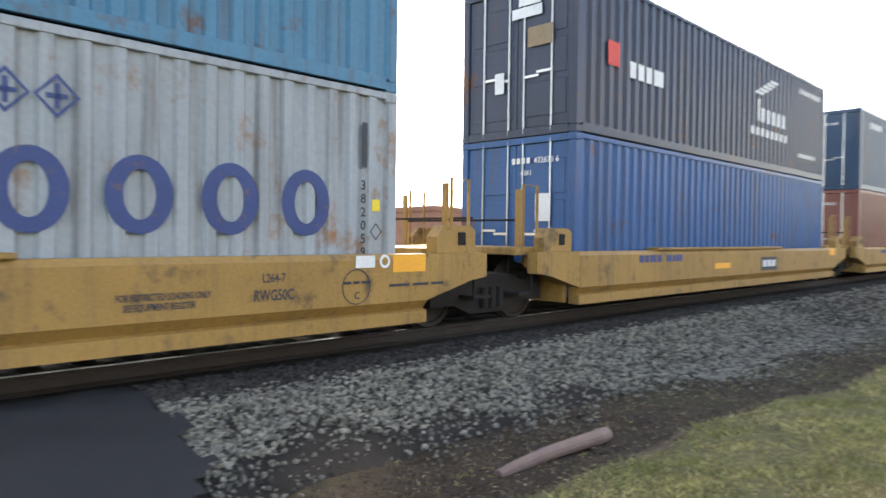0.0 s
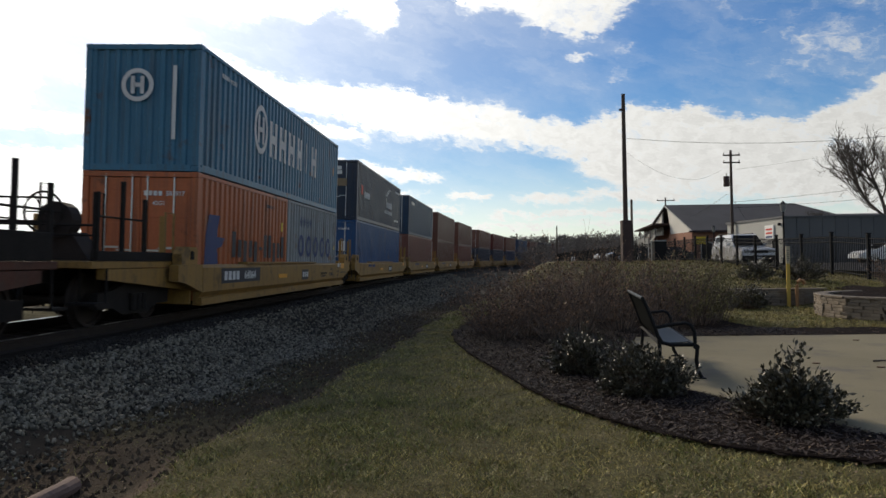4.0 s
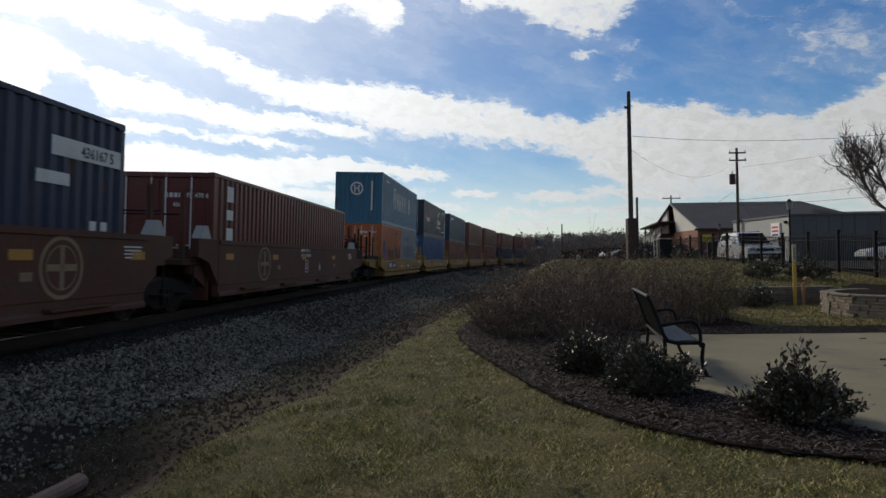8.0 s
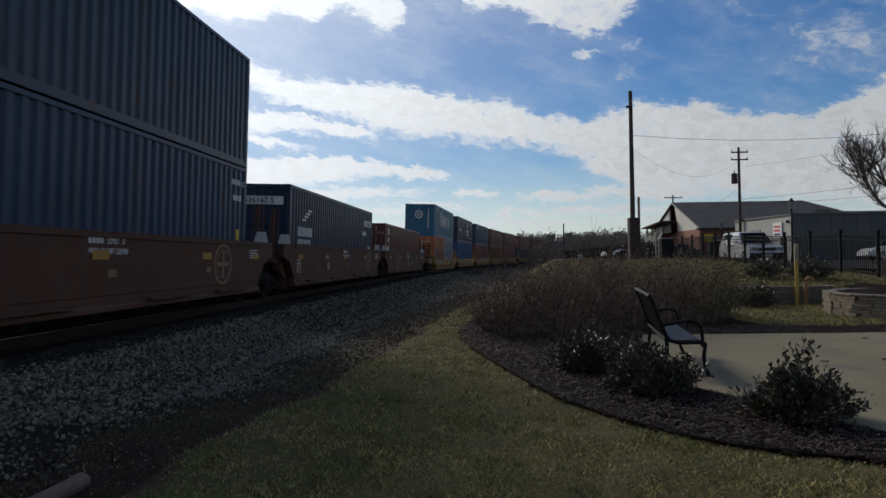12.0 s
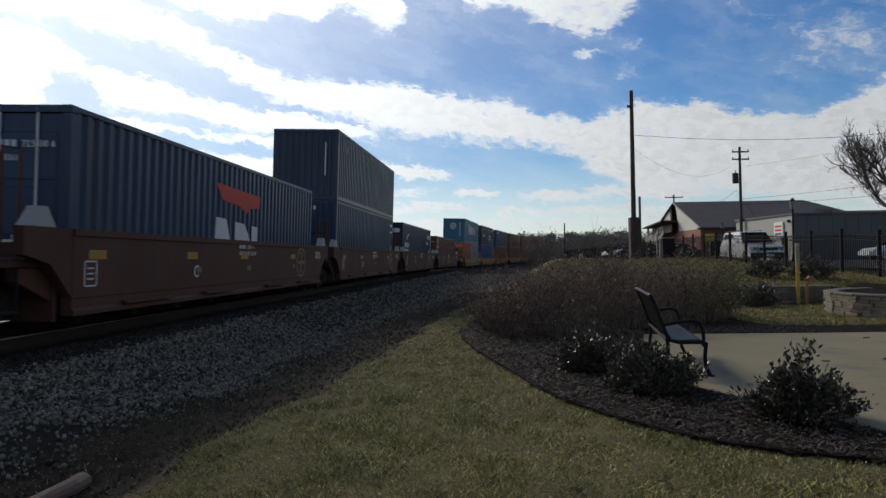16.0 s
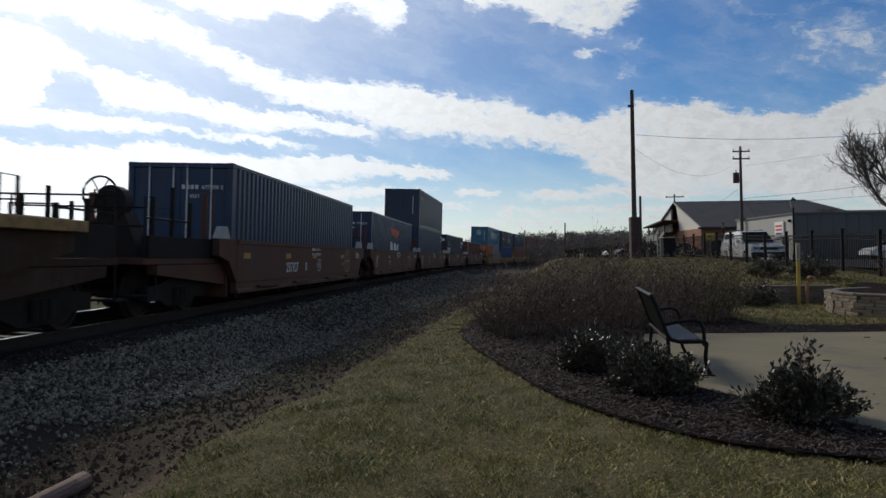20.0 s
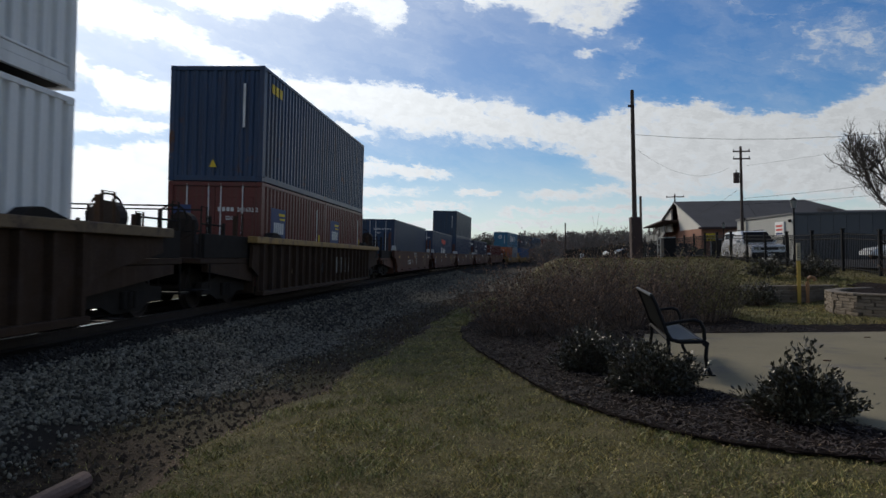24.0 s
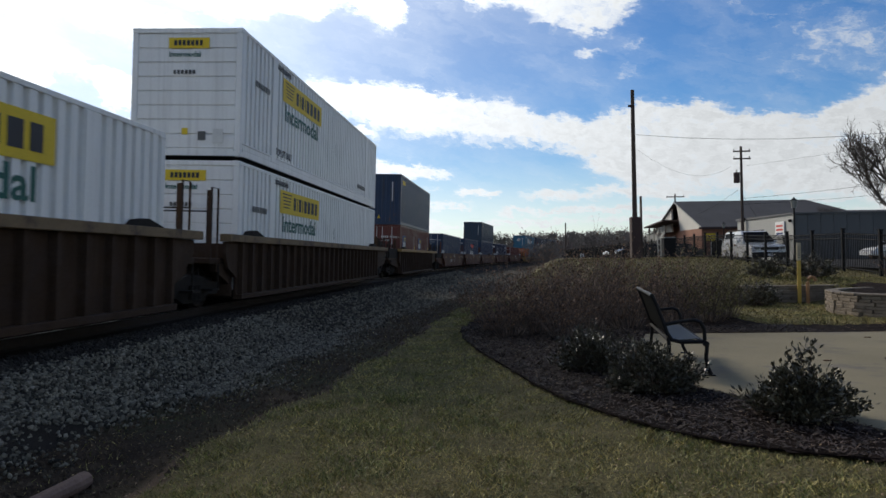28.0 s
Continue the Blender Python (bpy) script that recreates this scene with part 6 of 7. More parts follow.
for i, (x, y, w, h) in enumerate([(7.15, 13.6, 1.25, 1.0), (7.9, 13.2, 1.3, 1.2), (8.9, 13.4, 1.4, 1.25), (9.8, 14.0, 1.4, 1.22), (10.7, 14.4, 1.35, 1.15), (7.7, 15.2, 1.4, 1.2), (8.8, 15.4, 1.5, 1.15),
                                  (7.35, 12.6, 1.1, 0.8), (8.35, 12.35, 1.2, 0.85), (9.9, 15.8, 1.5, 1.1), (11.0, 16.0, 1.4, 1.1), (8.3, 17.4, 1.5, 1.0), (9.6, 17.7, 1.5, 0.95)]):
    brown_shrub(x, y, w, h * (0.96 + 0.32 * ((i * 7) % 5) / 4), 40 + i, leaves=1300)
for i, (x, y, w, h) in enumerate([(11.6, 14.9, 1.3, 1.2), (12.2, 15.6, 1.2, 1.1), (12.1, 16.8, 1.4, 1.05), (11.2, 18.0, 1.5, 0.95)]):
    brown_shrub(x, y, w, h, 60 + i, "olive", 2200, "twiggy shrub with small olive winter leaves")
brown_shrub(18.9, 20.0, 1.6, 1.1, 70, "dryleaf", 900, "bare reddish shrub growing before the fence")
brown_shrub(18.4, 19.0, 1.2, 0.8, 71, "dryleaf", 700, "bare reddish shrub growing before the fence")


def build_bench():
    """Steel bench: two cast end frames with arm rests, a perforated seat-and-back shell."""
    near, far = Vector((9.30, 8.29, 0.035)), Vector((9.53, 10.26, 0.035))
    axis = (far - near)
    ln = axis.length
    ang = math.degrees(math.atan2(-axis.x, axis.y))
    e = tagged(empty("park_bench", pose(near.x, near.y, near.z, 0, 0, ang)), "black steel park bench with curved arms on the slab", "bench")
    # local: y along the bench, +x the way it faces
    prof = [(-0.33, 0.965), (-0.30, 0.93), (-0.24, 0.78), (-0.185, 0.62), (-0.145, 0.50), (-0.10, 0.44), (-0.03, 0.415), (0.08, 0.42), (0.20, 0.43), (0.25, 0.41)]
    for a, b in zip(prof[1:], prof[2:]):
        bm = bmesh.new()
        d = Vector((b[0] - a[0], 0, b[1] - a[1]))
        nn = Vector((-d.z, 0, d.x)).normalized() * 0.004
        p = [Vector((a[0], 0.05, a[1])), Vector((b[0], 0.05, b[1])), Vector((b[0], ln - 0.05, b[1])), Vector((a[0], ln - 0.05, a[1]))]
        lo = [bm.verts.new(v - nn) for v in p]
        hi = [bm.verts.new(v + nn) for v in p]
        bm.faces.new(lo[::-1])
        bm.faces.new(hi)
        for i in range(4):
            bm.faces.new((lo[i], lo[(i + 1) % 4], hi[(i + 1) % 4], hi[i]))
        part("seat_panel" if a[1] < 0.46 else "back_panel", bm, M["sheet"] if a[1] < 0.46 else M["shaded_backsheet"], e)
    part("top_bar", tube([(-0.32, 0.0, 0.95), (-0.32, ln, 0.95)], 0.022, 8), M["sheet"], e)
    part("front_bar", tube([(0.25, 0.02, 0.405), (0.25, ln - 0.02, 0.405)], 0.02, 8), M["black"], e)
    part("rear_bar", tube([(-0.14, 0.02, 0.42), (-0.14, ln - 0.02, 0.42)], 0.02, 8), M["black"], e)
    for y in (0.03, ln - 0.03):
        fr = part("end_frame", tube([(-0.32, y, 0.955), (-0.275, y, 0.86), (-0.21, y, 0.68), (-0.15, y, 0.50), (-0.10, y, 0.42), (0.0, y, 0.395), (0.26, y, 0.40)], 0.024, 8), M["black"], e)
        part("arm_rest", tube([(-0.185, y, 0.60), (-0.12, y, 0.61), (0.0, y, 0.635), (0.16, y, 0.655), (0.23, y, 0.63), (0.27, y, 0.55), (0.275, y, 0.42)], 0.022, 8), M["black"], e)
        part("front_leg", tube([(0.26, y, 0.42), (0.30, y, 0.36), (0.285, y, 0.22), (0.30, y, 0.10), (0.34, y, 0.015)], 0.023, 8), M["black"], e)
        part("rear_leg", tube([(-0.135, y, 0.46), (-0.13, y, 0.3), (-0.15, y, 0.14), (-0.20, y, 0.015)], 0.023, 8), M["black"], e)
        part("foot", box(0.26, 0.39, y - 0.03, y + 0.03, 0.0, 0.014, 0.004), M["black"], e)
        part("foot", box(-0.26, -0.15, y - 0.03, y + 0.03, 0.0, 0.014, 0.004), M["black"], e)
        part("knuckle", tube([(0.285, y - 0.035, 0.375), (0.285, y + 0.035, 0.375)], 0.036, 10), M["black"], e)


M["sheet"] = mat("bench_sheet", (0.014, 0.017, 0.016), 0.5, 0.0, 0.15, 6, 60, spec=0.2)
# darker, duller copy of the seat sheet: the back's shade put into its colour
M["shaded_backsheet"] = mat("bench_back_sheet_shaded", (0.007, 0.008, 0.008), 0.9, 0, 0.15, 6, 60, spec=0.02)
build_bench()


def build_walls():
    """Two dry-laid block walls holding the upper bed."""
    def wall(name, pts, courses, label, z0=-0.05):
        w = tagged(empty(name), label, "wall", kind="structure")
        path = [Vector((*p, 0)) for p in pts]
        lens = [0]
        for a, b in zip(path, path[1:]):
            lens.append(lens[-1] + (b - a).length)

        def at(s):
            for i in range(len(path) - 1):
                if s <= lens[i + 1] or i == len(path) - 2:
                    u = (s - lens[i]) / (lens[i + 1] - lens[i])
                    return path[i].lerp(path[i + 1], u), (path[i + 1] - path[i]).normalized()
        meshes = []
        for bl in (0.25, 0.20):
            bm = box(-bl / 2 - 0.004, bl / 2 + 0.004, -0.12, 0.12, 0, 0.072, 0.010)
            me = bpy.data.meshes.new("block")
            bm.to_mesh(me)
            bm.free()
            me.materials.append(M["block"])
            meshes.append((bl, me))
        for c in range(courses):
            s = 0.12 * (c % 2) + 0.15
            while s < lens[-1]:
                bl, me = meshes[random.random() < 0.4]
                p, d = at(s)
                o = new("block", me)
                o.parent = w
                o.matrix_basis = pose(p.x + random.uniform(-.008, .008), p.y + random.uniform(-.008, .008), z0 + c * 0.075, 0, 0, math.degrees(math.atan2(d.y, d.x)) + random.uniform(-1.5, 1.5))
                s += bl
        cap = bmesh.new()
        s = 0.1
        while s < lens[-1]:
            p, d = at(s)
            o_ = box(-0.12, 0.12, -0.14, 0.14, 0, 0.055, 0.012)
            o_.transform(pose(p.x, p.y, z0 + courses * 0.075 + 0.002, 0, 0, math.degrees(math.atan2(d.y, d.x))))
            me = bpy.data.meshes.new("tmp")
            o_.to_mesh(me)
            o_.free()
            cap.from_mesh(me)
            s += 0.243
        part("cap_course", cap, M["block"], w, "pale flat cap stones")
        w.children[-1]["kind"] = "stuff"
        return w
    wall("retaining_wall_near", [(17.0, 19.0), (16.1, 18.6), (15.5, 17.9), (15.25, 17.0), (15.35, 16.2), (15.8, 15.5), (16.6, 15.1), (17.6, 14.95), (19.2, 14.9)], 7, "curved dry-laid wall of tan stone blocks")
    wall("retaining_wall_far", [(13.3, 20.75), (17.0, 20.6)], 7, "low dry-laid wall of tan blocks in shade")
    soil = draped("upper_bed_soil", [(15.45, 17.0), (15.7, 17.8), (16.3, 18.4), (17.1, 18.9), (17.1, 20.7), (19.3, 21.5), (19.3, 15.1), (16.7, 15.3), (15.9, 15.8)], 0.15, 0.0, M["mulch"], 0.04)
    for v in soil.data.vertices:
        v.co.z = 0.46 + 0.02 * math.sin(v.co.x * 5) + 0.10 * max(0, (v.co.y - 17) / 4)
    tagged(soil, "dark mulch of the raised bed behind the wall", "mulch", kind="structure")
    yp = tagged(empty("marker_post", pose(15.8, 20.4, 0)), "yellow utility marker post with a pale upper panel", "marker post")
    part("post", prism([(-0.05, -0.03), (0.05, -0.03), (0.05, 0.0), (0.0, 0.025), (-0.05, 0.0)], "z", -0.05, 1.25), M["ypost"], yp)
    part("warning_panel", prism([(-0.055, -0.034), (0.055, -0.034), (0.055, 0.0), (0.0, 0.03), (-0.055, 0.0)], "z", 1.254, 1.76), M["panel"], yp, "pale panel with small dark lines")
    for i in range(6):
        part("text_line", box(-0.035, 0.035, -0.04, -0.036, 1.33 + i * 0.06, 1.35 + i * 0.06), M["mark_dark"], yp)
    vp = tagged(empty("vent_pipe", pose(16.0, 20.3, -0.1)), "ochre gooseneck vent pipe standing in the grass", "vent pipe")
    part("riser", tube([(0, 0, -0.05), (0, 0, 0.72)], 0.048, 10), M["pipe"], vp)
    part("gooseneck", tube([(0, 0, 0.725), (0.02, 0, 0.82), (0.09, 0, 0.88), (0.17, 0, 0.86), (0.22, 0, 0.77)], 0.048, 10), M["pipe"], vp)


M["panel"] = mat("panel_beige", (0.42, 0.36, 0.24), 0.7, 0, 0.2, 3, 30)
build_walls()


def build_fence():
    """Black steel picket fence along the street."""
    f = tagged(empty("picket_fence"), "black steel picket fence along the street", "fence")
    x0, x1, y0, y1 = 19.15, 19.72, 15.2, 168.0
    bay = 2.44

    def at(y):
        x = x0 + (x1 - x0) * min(1, (y - 20) / 27) if y > 20 else x0 + (y - 20) * 0.03
        return x, float(ground_z(x, y)) if y > 25 else float(np.interp(y, (14, 20, 22.5, 25), (0.5, 0.58, 0.66, float(ground_z(x, 25)))))
    pm = box(-0.05, 0.05, -0.05, 0.05, -0.15, 1.46, 0.006)
    prism([(-0.062, -0.062), (0.062, -0.062), (0.062, 0.062), (-0.062, 0.062)], "z", 1.463, 1.51, pm)
    me_post = bpy.data.meshes.new("post")
    pm.to_mesh(me_post)
    pm.free()
    me_post.materials.append(M["fence"])
    k = box(-0.0095, 0.0095, -0.0095, 0.0095, 0.06, 1.36)
    me_pick = bpy.data.meshes.new("picket")
    k.to_mesh(me_pick)
    k.free()
    me_pick.materials.append(M["fence"])
    count = 0
    farV, farF = [], []
    y = y0
    while y < y1:
        xa, za = at(y)
        xb, zb = at(y + bay)
        o = new("post", me_post)
        o.parent = f
        o.matrix_basis = pose(xa, y, za)
        for h in (0.14, 1.16, 1.32):
            part("rail", tube([(xa, y + 0.045, za + h), (xb, y + bay - 0.045, zb + h)], 0.018, 4), M["fence"], f)
        for i in range(1, 20):
            u = i / 20
            px, py, pz = xa + (xb - xa) * u, y + bay * u, za + (zb - za) * u
            if count < 230 and y < 27:
                o = new("picket", me_pick)
                o.parent = f
                o.matrix_basis = pose(px, py, pz)
                count += 1
            else:
                b = len(farV)
                pr = 0.008 if y < 58 else 0.012
                for dz in (0.06, 1.36):
                    for dx, dy in ((-1, -1), (1, -1), (1, 1), (-1, 1)):
                        farV.append((px + dx * pr, py + dy * pr, pz + dz))
                farF += [(b + a_, b + (a_ + 1) % 4, b + 4 + (a_ + 1) % 4, b + 4 + a_) for a_ in range(4)]
        y += bay
    o = raw("distant_picket", farV, farF, M["fence"], f)
    o["kind"] = "stuff"


build_fence()


# ---- street, poles, vehicles, buildings ----
def build_street():
    lot = draped("street_asphalt", [(21.6, 12), (21.6, 118), (75, 118), (75, 12)], 1.5, 0.03, M["asphalt"])
    tagged(lot, "grey asphalt of the street and parking lot", "road", kind="structure")
    wk = draped("sidewalk", [(20.3, 12), (20.3, 118), (21.5, 118), (21.5, 12)], 0.6, 0.14, M["conc"])
    tagged(wk, "concrete sidewalk between fence and street", "sidewalk", kind="structure")
    kb = bmesh.new()
    for y in range(12, 117, 3):
        z0 = float(ground_z(21.55, y + 1.5))
        box(21.46, 21.62, y, y + 2.98, z0 - 0.15, z0 + 0.15, bm=kb)
    tagged(mesh_ob("kerb", kb, M["conc"]), "concrete kerb along the street", "kerb", kind="structure")


build_street()


def wire(a, b, sag, rad, parent, n=14):
    pts = []
    for i in range(n + 1):
        u = i / n
        p = Vector(a).lerp(Vector(b), u)
        p.z -= sag * 4 * u * (1 - u)
        pts.append(p)
    o = part("wire", tube(pts, rad, 4), M["black"], parent)
    return o


def utility_pole(r, d, h, label, rad=0.14, arms=(), box_at=None, lean=0.0, trans=None):
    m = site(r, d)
    e = tagged(empty("utility_pole", m), label, "pole")
    part("pole", tube([(0, 0, -0.3), (lean * 0.5, 0, h * 0.5), (lean, 0, h)], rad, 10, taper=rad * 0.68), M["wood"], e)
    for z, w in arms:
        a = part("crossarm", box(-w / 2, w / 2, -0.05 - rad, 0.05 - rad, z - 0.06, z + 0.06, 0.01), M["wood"], e)
        for k in (-0.45, 0.45):
            part("insulator", tube([(w * k, -rad, z + 0.064), (w * k, -rad, z + 0.22)], 0.045, 6), M["cladlight"], a)
    if box_at:
        z0, z1, w = box_at
        part("pole_guard", box(-w / 2, w / 2, -w / 2, w / 2, z0, z1, 0.03), M["guard"], e, "dark weathered boxed guard round the foot")
    if trans:
        t = part("transformer", tube([(-0.42, 0, trans), (-0.42, 0, trans + 0.9)], 0.26, 14), M["guard"], e, "rust-red cylindrical transformer")
        part("bushing", tube([(-0.42, 0, trans + 0.91), (-0.42, 0, trans + 1.15)], 0.05, 6), M["cladlight"], t)
    return e


M["guard"] = mat("guard_rust", (0.050, 0.028, 0.024), 0.8, 0, 0.3, 3, 30)
p1 = utility_pole(12.0, 42.6, 10.55, "tall dark wooden pole with a boxed foot", 0.165, box_at=(0, 2.6, 0.56), lean=-0.0)
part("bracket", box(-0.32, 0.0, -0.2, -0.12, 9.45, 9.6, 0.02), M["guard"], p1)
part("stub_post", box(0.34, 0.44, -0.1, 0.1, 0.0, 3.9, 0.01), M["wood"], p1)
p2 = utility_pole(26.35, 60.0, 10.0, "utility pole with crossarms and a transformer", 0.15, arms=((9.55, 1.5), (8.9, 1.5)), trans=6.8)
p3 = utility_pole(30.7, 90.0, 8.6, "slim utility pole with one crossarm", 0.13, arms=((8.2, 2.4),))
utility_pole(23.2, 80.0, 7.0, "thin bare pole beside the warehouse", 0.1)
utility_pole(23.4, 130.0, 7.0, "bare pole far along the track", 0.17)
utility_pole(24.0, 150.0, 5.2, "pale signal mast far along the track", 0.2, arms=((4.9, 1.6),))
utility_pole(-26.0, 120.0, 8.5, "bare pole beyond the track", 0.14)
wires = tagged(empty("overhead_wires"), "thin black overhead wires strung between the poles", "wires")
_a = site(12.0, 42.6).translation
_b = site(26.15, 60.0).translation
wire(_a + Vector((0.15, 0, 7.75)), site(52, 34).translation + Vector((0, 0, 13.6)), 2.8, 0.012, wires)
wire(_b + Vector((0.1, 0, 5.4)), site(60, 48).translation + Vector((0, 0, 10.5)), 0.9, 0.012, wires)
wire(_b + Vector((0.1, 0, 4.9)), site(60, 52).translation + Vector((0, 0, 8.5)), 0.8, 0.012, wires)
wire(_b + Vector((-0.6, 0, 8.3)), site(12.0, 42.6).translation + Vector((0, 0, 7.0)), 1.3, 0.007, wires)
wire(_b + Vector((0.7, 0, 8.3)), site(60, 45).translation + Vector((0, 0, 14.5)), 0.9, 0.007, wires)
wire(_b + Vector((0.1, 0, 6.0)), _b + Vector((4.5, 3.0, 0.5)), 0.0, 0.012, wires)
wire(_b + Vector((-0.1, 0, 6.2)), site(30.7, 90.0).translation + Vector((0, 0, 5.0)), 0.5, 0.012, wires)


def street_lamp(r, d, h, label):
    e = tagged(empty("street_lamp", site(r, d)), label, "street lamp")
    part("base", tube([(0, 0, 0), (0, 0, 0.5)], 0.13, 12, taper=0.09), M["black"], e)
    part("pole", tube([(0, 0, 0.5), (0, 0, h - 0.55)], 0.06, 10, taper=0.05), M["black"], e)
    part("globe", tube([(0, 0, h - 0.55), (0, 0, h - 0.3), (0, 0, h - 0.12)], 0.13, 10, taper=0.19), M["lens"], e, "pale lamp glass, unlit")
    part("hood", tube([(0, 0, h - 0.118), (0, 0, h - 0.05), (0, 0, h + 0.08)], 0.24, 12, taper=0.02), M["black"], e)


M["lens"] = mat("lamp_glass", (0.22, 0.22, 0.20), 0.3, 0, 0.1, 3, 30)
street_lamp(20.6, 40.0, 3.75, "black street lamp with a hooded lantern")
street_lamp(28.6, 69.5, 3.75, "black street lamp with a pale lantern")

# small white marker by the track
mk = tagged(empty("marker_sign", site(12.2, 60.0)), "small white marker sign on a short post", "sign")
part("plate", box(-0.15, 0.15, -0.02, 0.0, 0.05, 0.45, 0.005), M["white"], mk)
part("mark_line", box(-0.08, 0.08, -0.028, -0.022, 0.16, 0.34), M["mark_dark"], mk)
part("stake", box(-0.03, 0.03, 0.002, 0.04, -0.1, 0.45), M["grime"], mk)


def vehicle(kind, m, paint, label):
    """A parked road vehicle; local +y is its front."""
    e = tagged(empty("parked_car", m), label, "car", "parked cars")
    if kind == "suv":
        L, Wd, H = 5.1, 1.95, 1.78
        body = [(-2.5, 0.42), (-2.52, 0.95), (-2.45, 1.12), (1.05, 1.14), (1.25, 1.12), (2.35, 1.02), (2.52, 0.92), (2.55, 0.42), (2.0, 0.34), (-2.2, 0.34)]
        cab = [(-2.42, 1.124), (-2.25, 1.82), (-2.1, 1.90), (0.15, 1.90), (0.35, 1.84), (1.12, 1.144)]
        wb = (1.55, -1.5)
        R = 0.37
    else:
        L, Wd, H = 4.6, 1.78, 1.42
        body = [(-2.25, 0.4), (-2.3, 0.72), (-2.2, 0.92), (-1.5, 0.98), (0.9, 0.94), (1.95, 0.82), (2.25, 0.66), (2.3, 0.4), (1.9, 0.26), (-2.0, 0.26)]
        cab = [(-1.75, 0.974), (-1.1, 1.38), (-0.8, 1.42), (0.05, 1.42), (0.25, 1.38), (1.15, 0.934)]
        wb = (1.4, -1.35)
        R = 0.32
    bm = prism(body, "x", -Wd / 2, Wd / 2)
    bmesh.ops.bevel(bm, geom=list(bm.edges), offset=0.05, segments=2, affect="EDGES", clamp_overlap=True)
    part("body", bm, paint, e)
    bm = bmesh.new()
    lo = [bm.verts.new((sx * (Wd / 2 - 0.06 - 0.16 * (z > cab[0][1] + 0.2)), y, z)) for sx in (1,) for y, z in cab]
    hi = [bm.verts.new((-(Wd / 2 - 0.06 - 0.16 * (z > cab[0][1] + 0.2)), y, z)) for y, z in cab]
    n = len(cab)
    bm.faces.new(lo)
    bm.faces.new(hi[::-1])
    for i in range(n):
        bm.faces.new((lo[i], hi[i], hi[(i + 1) % n], lo[(i + 1) % n]))
    bmesh.ops.recalc_face_normals(bm, faces=bm.faces)
    part("cabin", bm, paint, e)
    # glass: wind screen, rear screen, side windows
    def quad(name, pts):
        b2 = bmesh.new()
        b2.faces.new([b2.verts.new(p) for p in pts])
        r = bmesh.ops.extrude_face_region(b2, geom=list(b2.faces))
        part(name, b2, M["glass"], e)
    y1, z1 = cab[-2]
    y0, z0 = cab[-1]
    w0, w1 = Wd / 2 - 0.12, Wd / 2 - 0.28
    quad("windscreen", [(-w0, y0 - 0.02, z0 + 0.06), (w0, y0 - 0.02, z0 + 0.06), (w1, y1 + 0.07, z1 - 0.01), (-w1, y1 + 0.07, z1 - 0.01)])
    for v in e.children[-1].data.vertices:
        v.co += Vector((0, 0.035, 0.02))
    zt = cab[2][1] - 0.1
    zb = cab[0][1] + 0.08
    cuts = ((-2.15, -1.35), (-1.28, -0.35), (-0.28, 0.45)) if kind == "suv" else ((-1.2, -0.45), (-0.38, 0.4))
    for sx in (1, -1):
        for a, b in cuts:
            xt, xb = sx * (Wd / 2 - 0.205), sx * (Wd / 2 - 0.085)
            quad("side_window", [(xb, a, zb), (xb, b + 0.2 * (b > 0), zb), (xt, b - 0.1 * (b > 0), zt), (xt, a + 0.06, zt)])
        part("mirror", box(*sorted((sx * (Wd / 2 - 0.05), sx * (Wd / 2 + 0.17))), 0.62, 0.76, zb, zb + 0.18, 0.03), paint, e)
        part("headlight", box(*sorted((sx * (Wd / 2 - 0.12), sx * (Wd / 2 - 0.42))), body[6][0] - 0.02, body[6][0] + 0.035, body[6][1] - 0.14, body[6][1] + 0.02, 0.02), M["lens"], e)
        part("tail_light", box(*sorted((sx * (Wd / 2 - 0.06), sx * (Wd / 2 - 0.2))), body[1][0] - 0.02, body[1][0] + 0.05, body[1][1] - 0.2, body[1][1] + 0.1, 0.02), M["mark_red"], e)
        for y in wb:
            x = sx * (Wd / 2 - 0.11)
            w = part("wheel", tube([(x - 0.11, y, R), (x + 0.11, y, R)], R, 20), M["tyre"], e)
            part("rim", tube([(x + sx * 0.09, y, R), (x + sx * 0.12, y, R)], R * 0.62, 14), M["steel"], w)
            part("hub", tube([(x + sx * 0.121, y, R), (x + sx * 0.135, y, R)], R * 0.2, 8), M["grime"], w)
    part("front_bumper", box(-Wd / 2 + 0.02, Wd / 2 - 0.02, body[7][0] - 0.1, body[7][0] + 0.06, 0.32, 0.62, 0.03), M["black"] if kind == "suv" else paint, e)
    part("grille", box(-0.5, 0.5, body[6][0] - 0.02, body[6][0] + 0.03, body[6][1] - 0.17, body[6][1] - 0.01, 0.01), M["black"], e)
    part("number_plate", box(-0.16, 0.16, body[7][0] + 0.062, body[7][0] + 0.07, 0.42, 0.54), M["mark_white"], e)
    if kind == "suv":
        for sx in (1, -1):
            part("roof_rail", tube([(sx * 0.68, -2.0, 1.97), (sx * 0.68, 0.0, 1.97)], 0.02, 6), M["black"], e)
            for y in (-1.9, -0.1):
                part("rail_foot", box(sx * 0.68 - 0.03, sx * 0.68 + 0.03, y - 0.05, y + 0.05, 1.895, 1.96), M["black"], e)
    return e


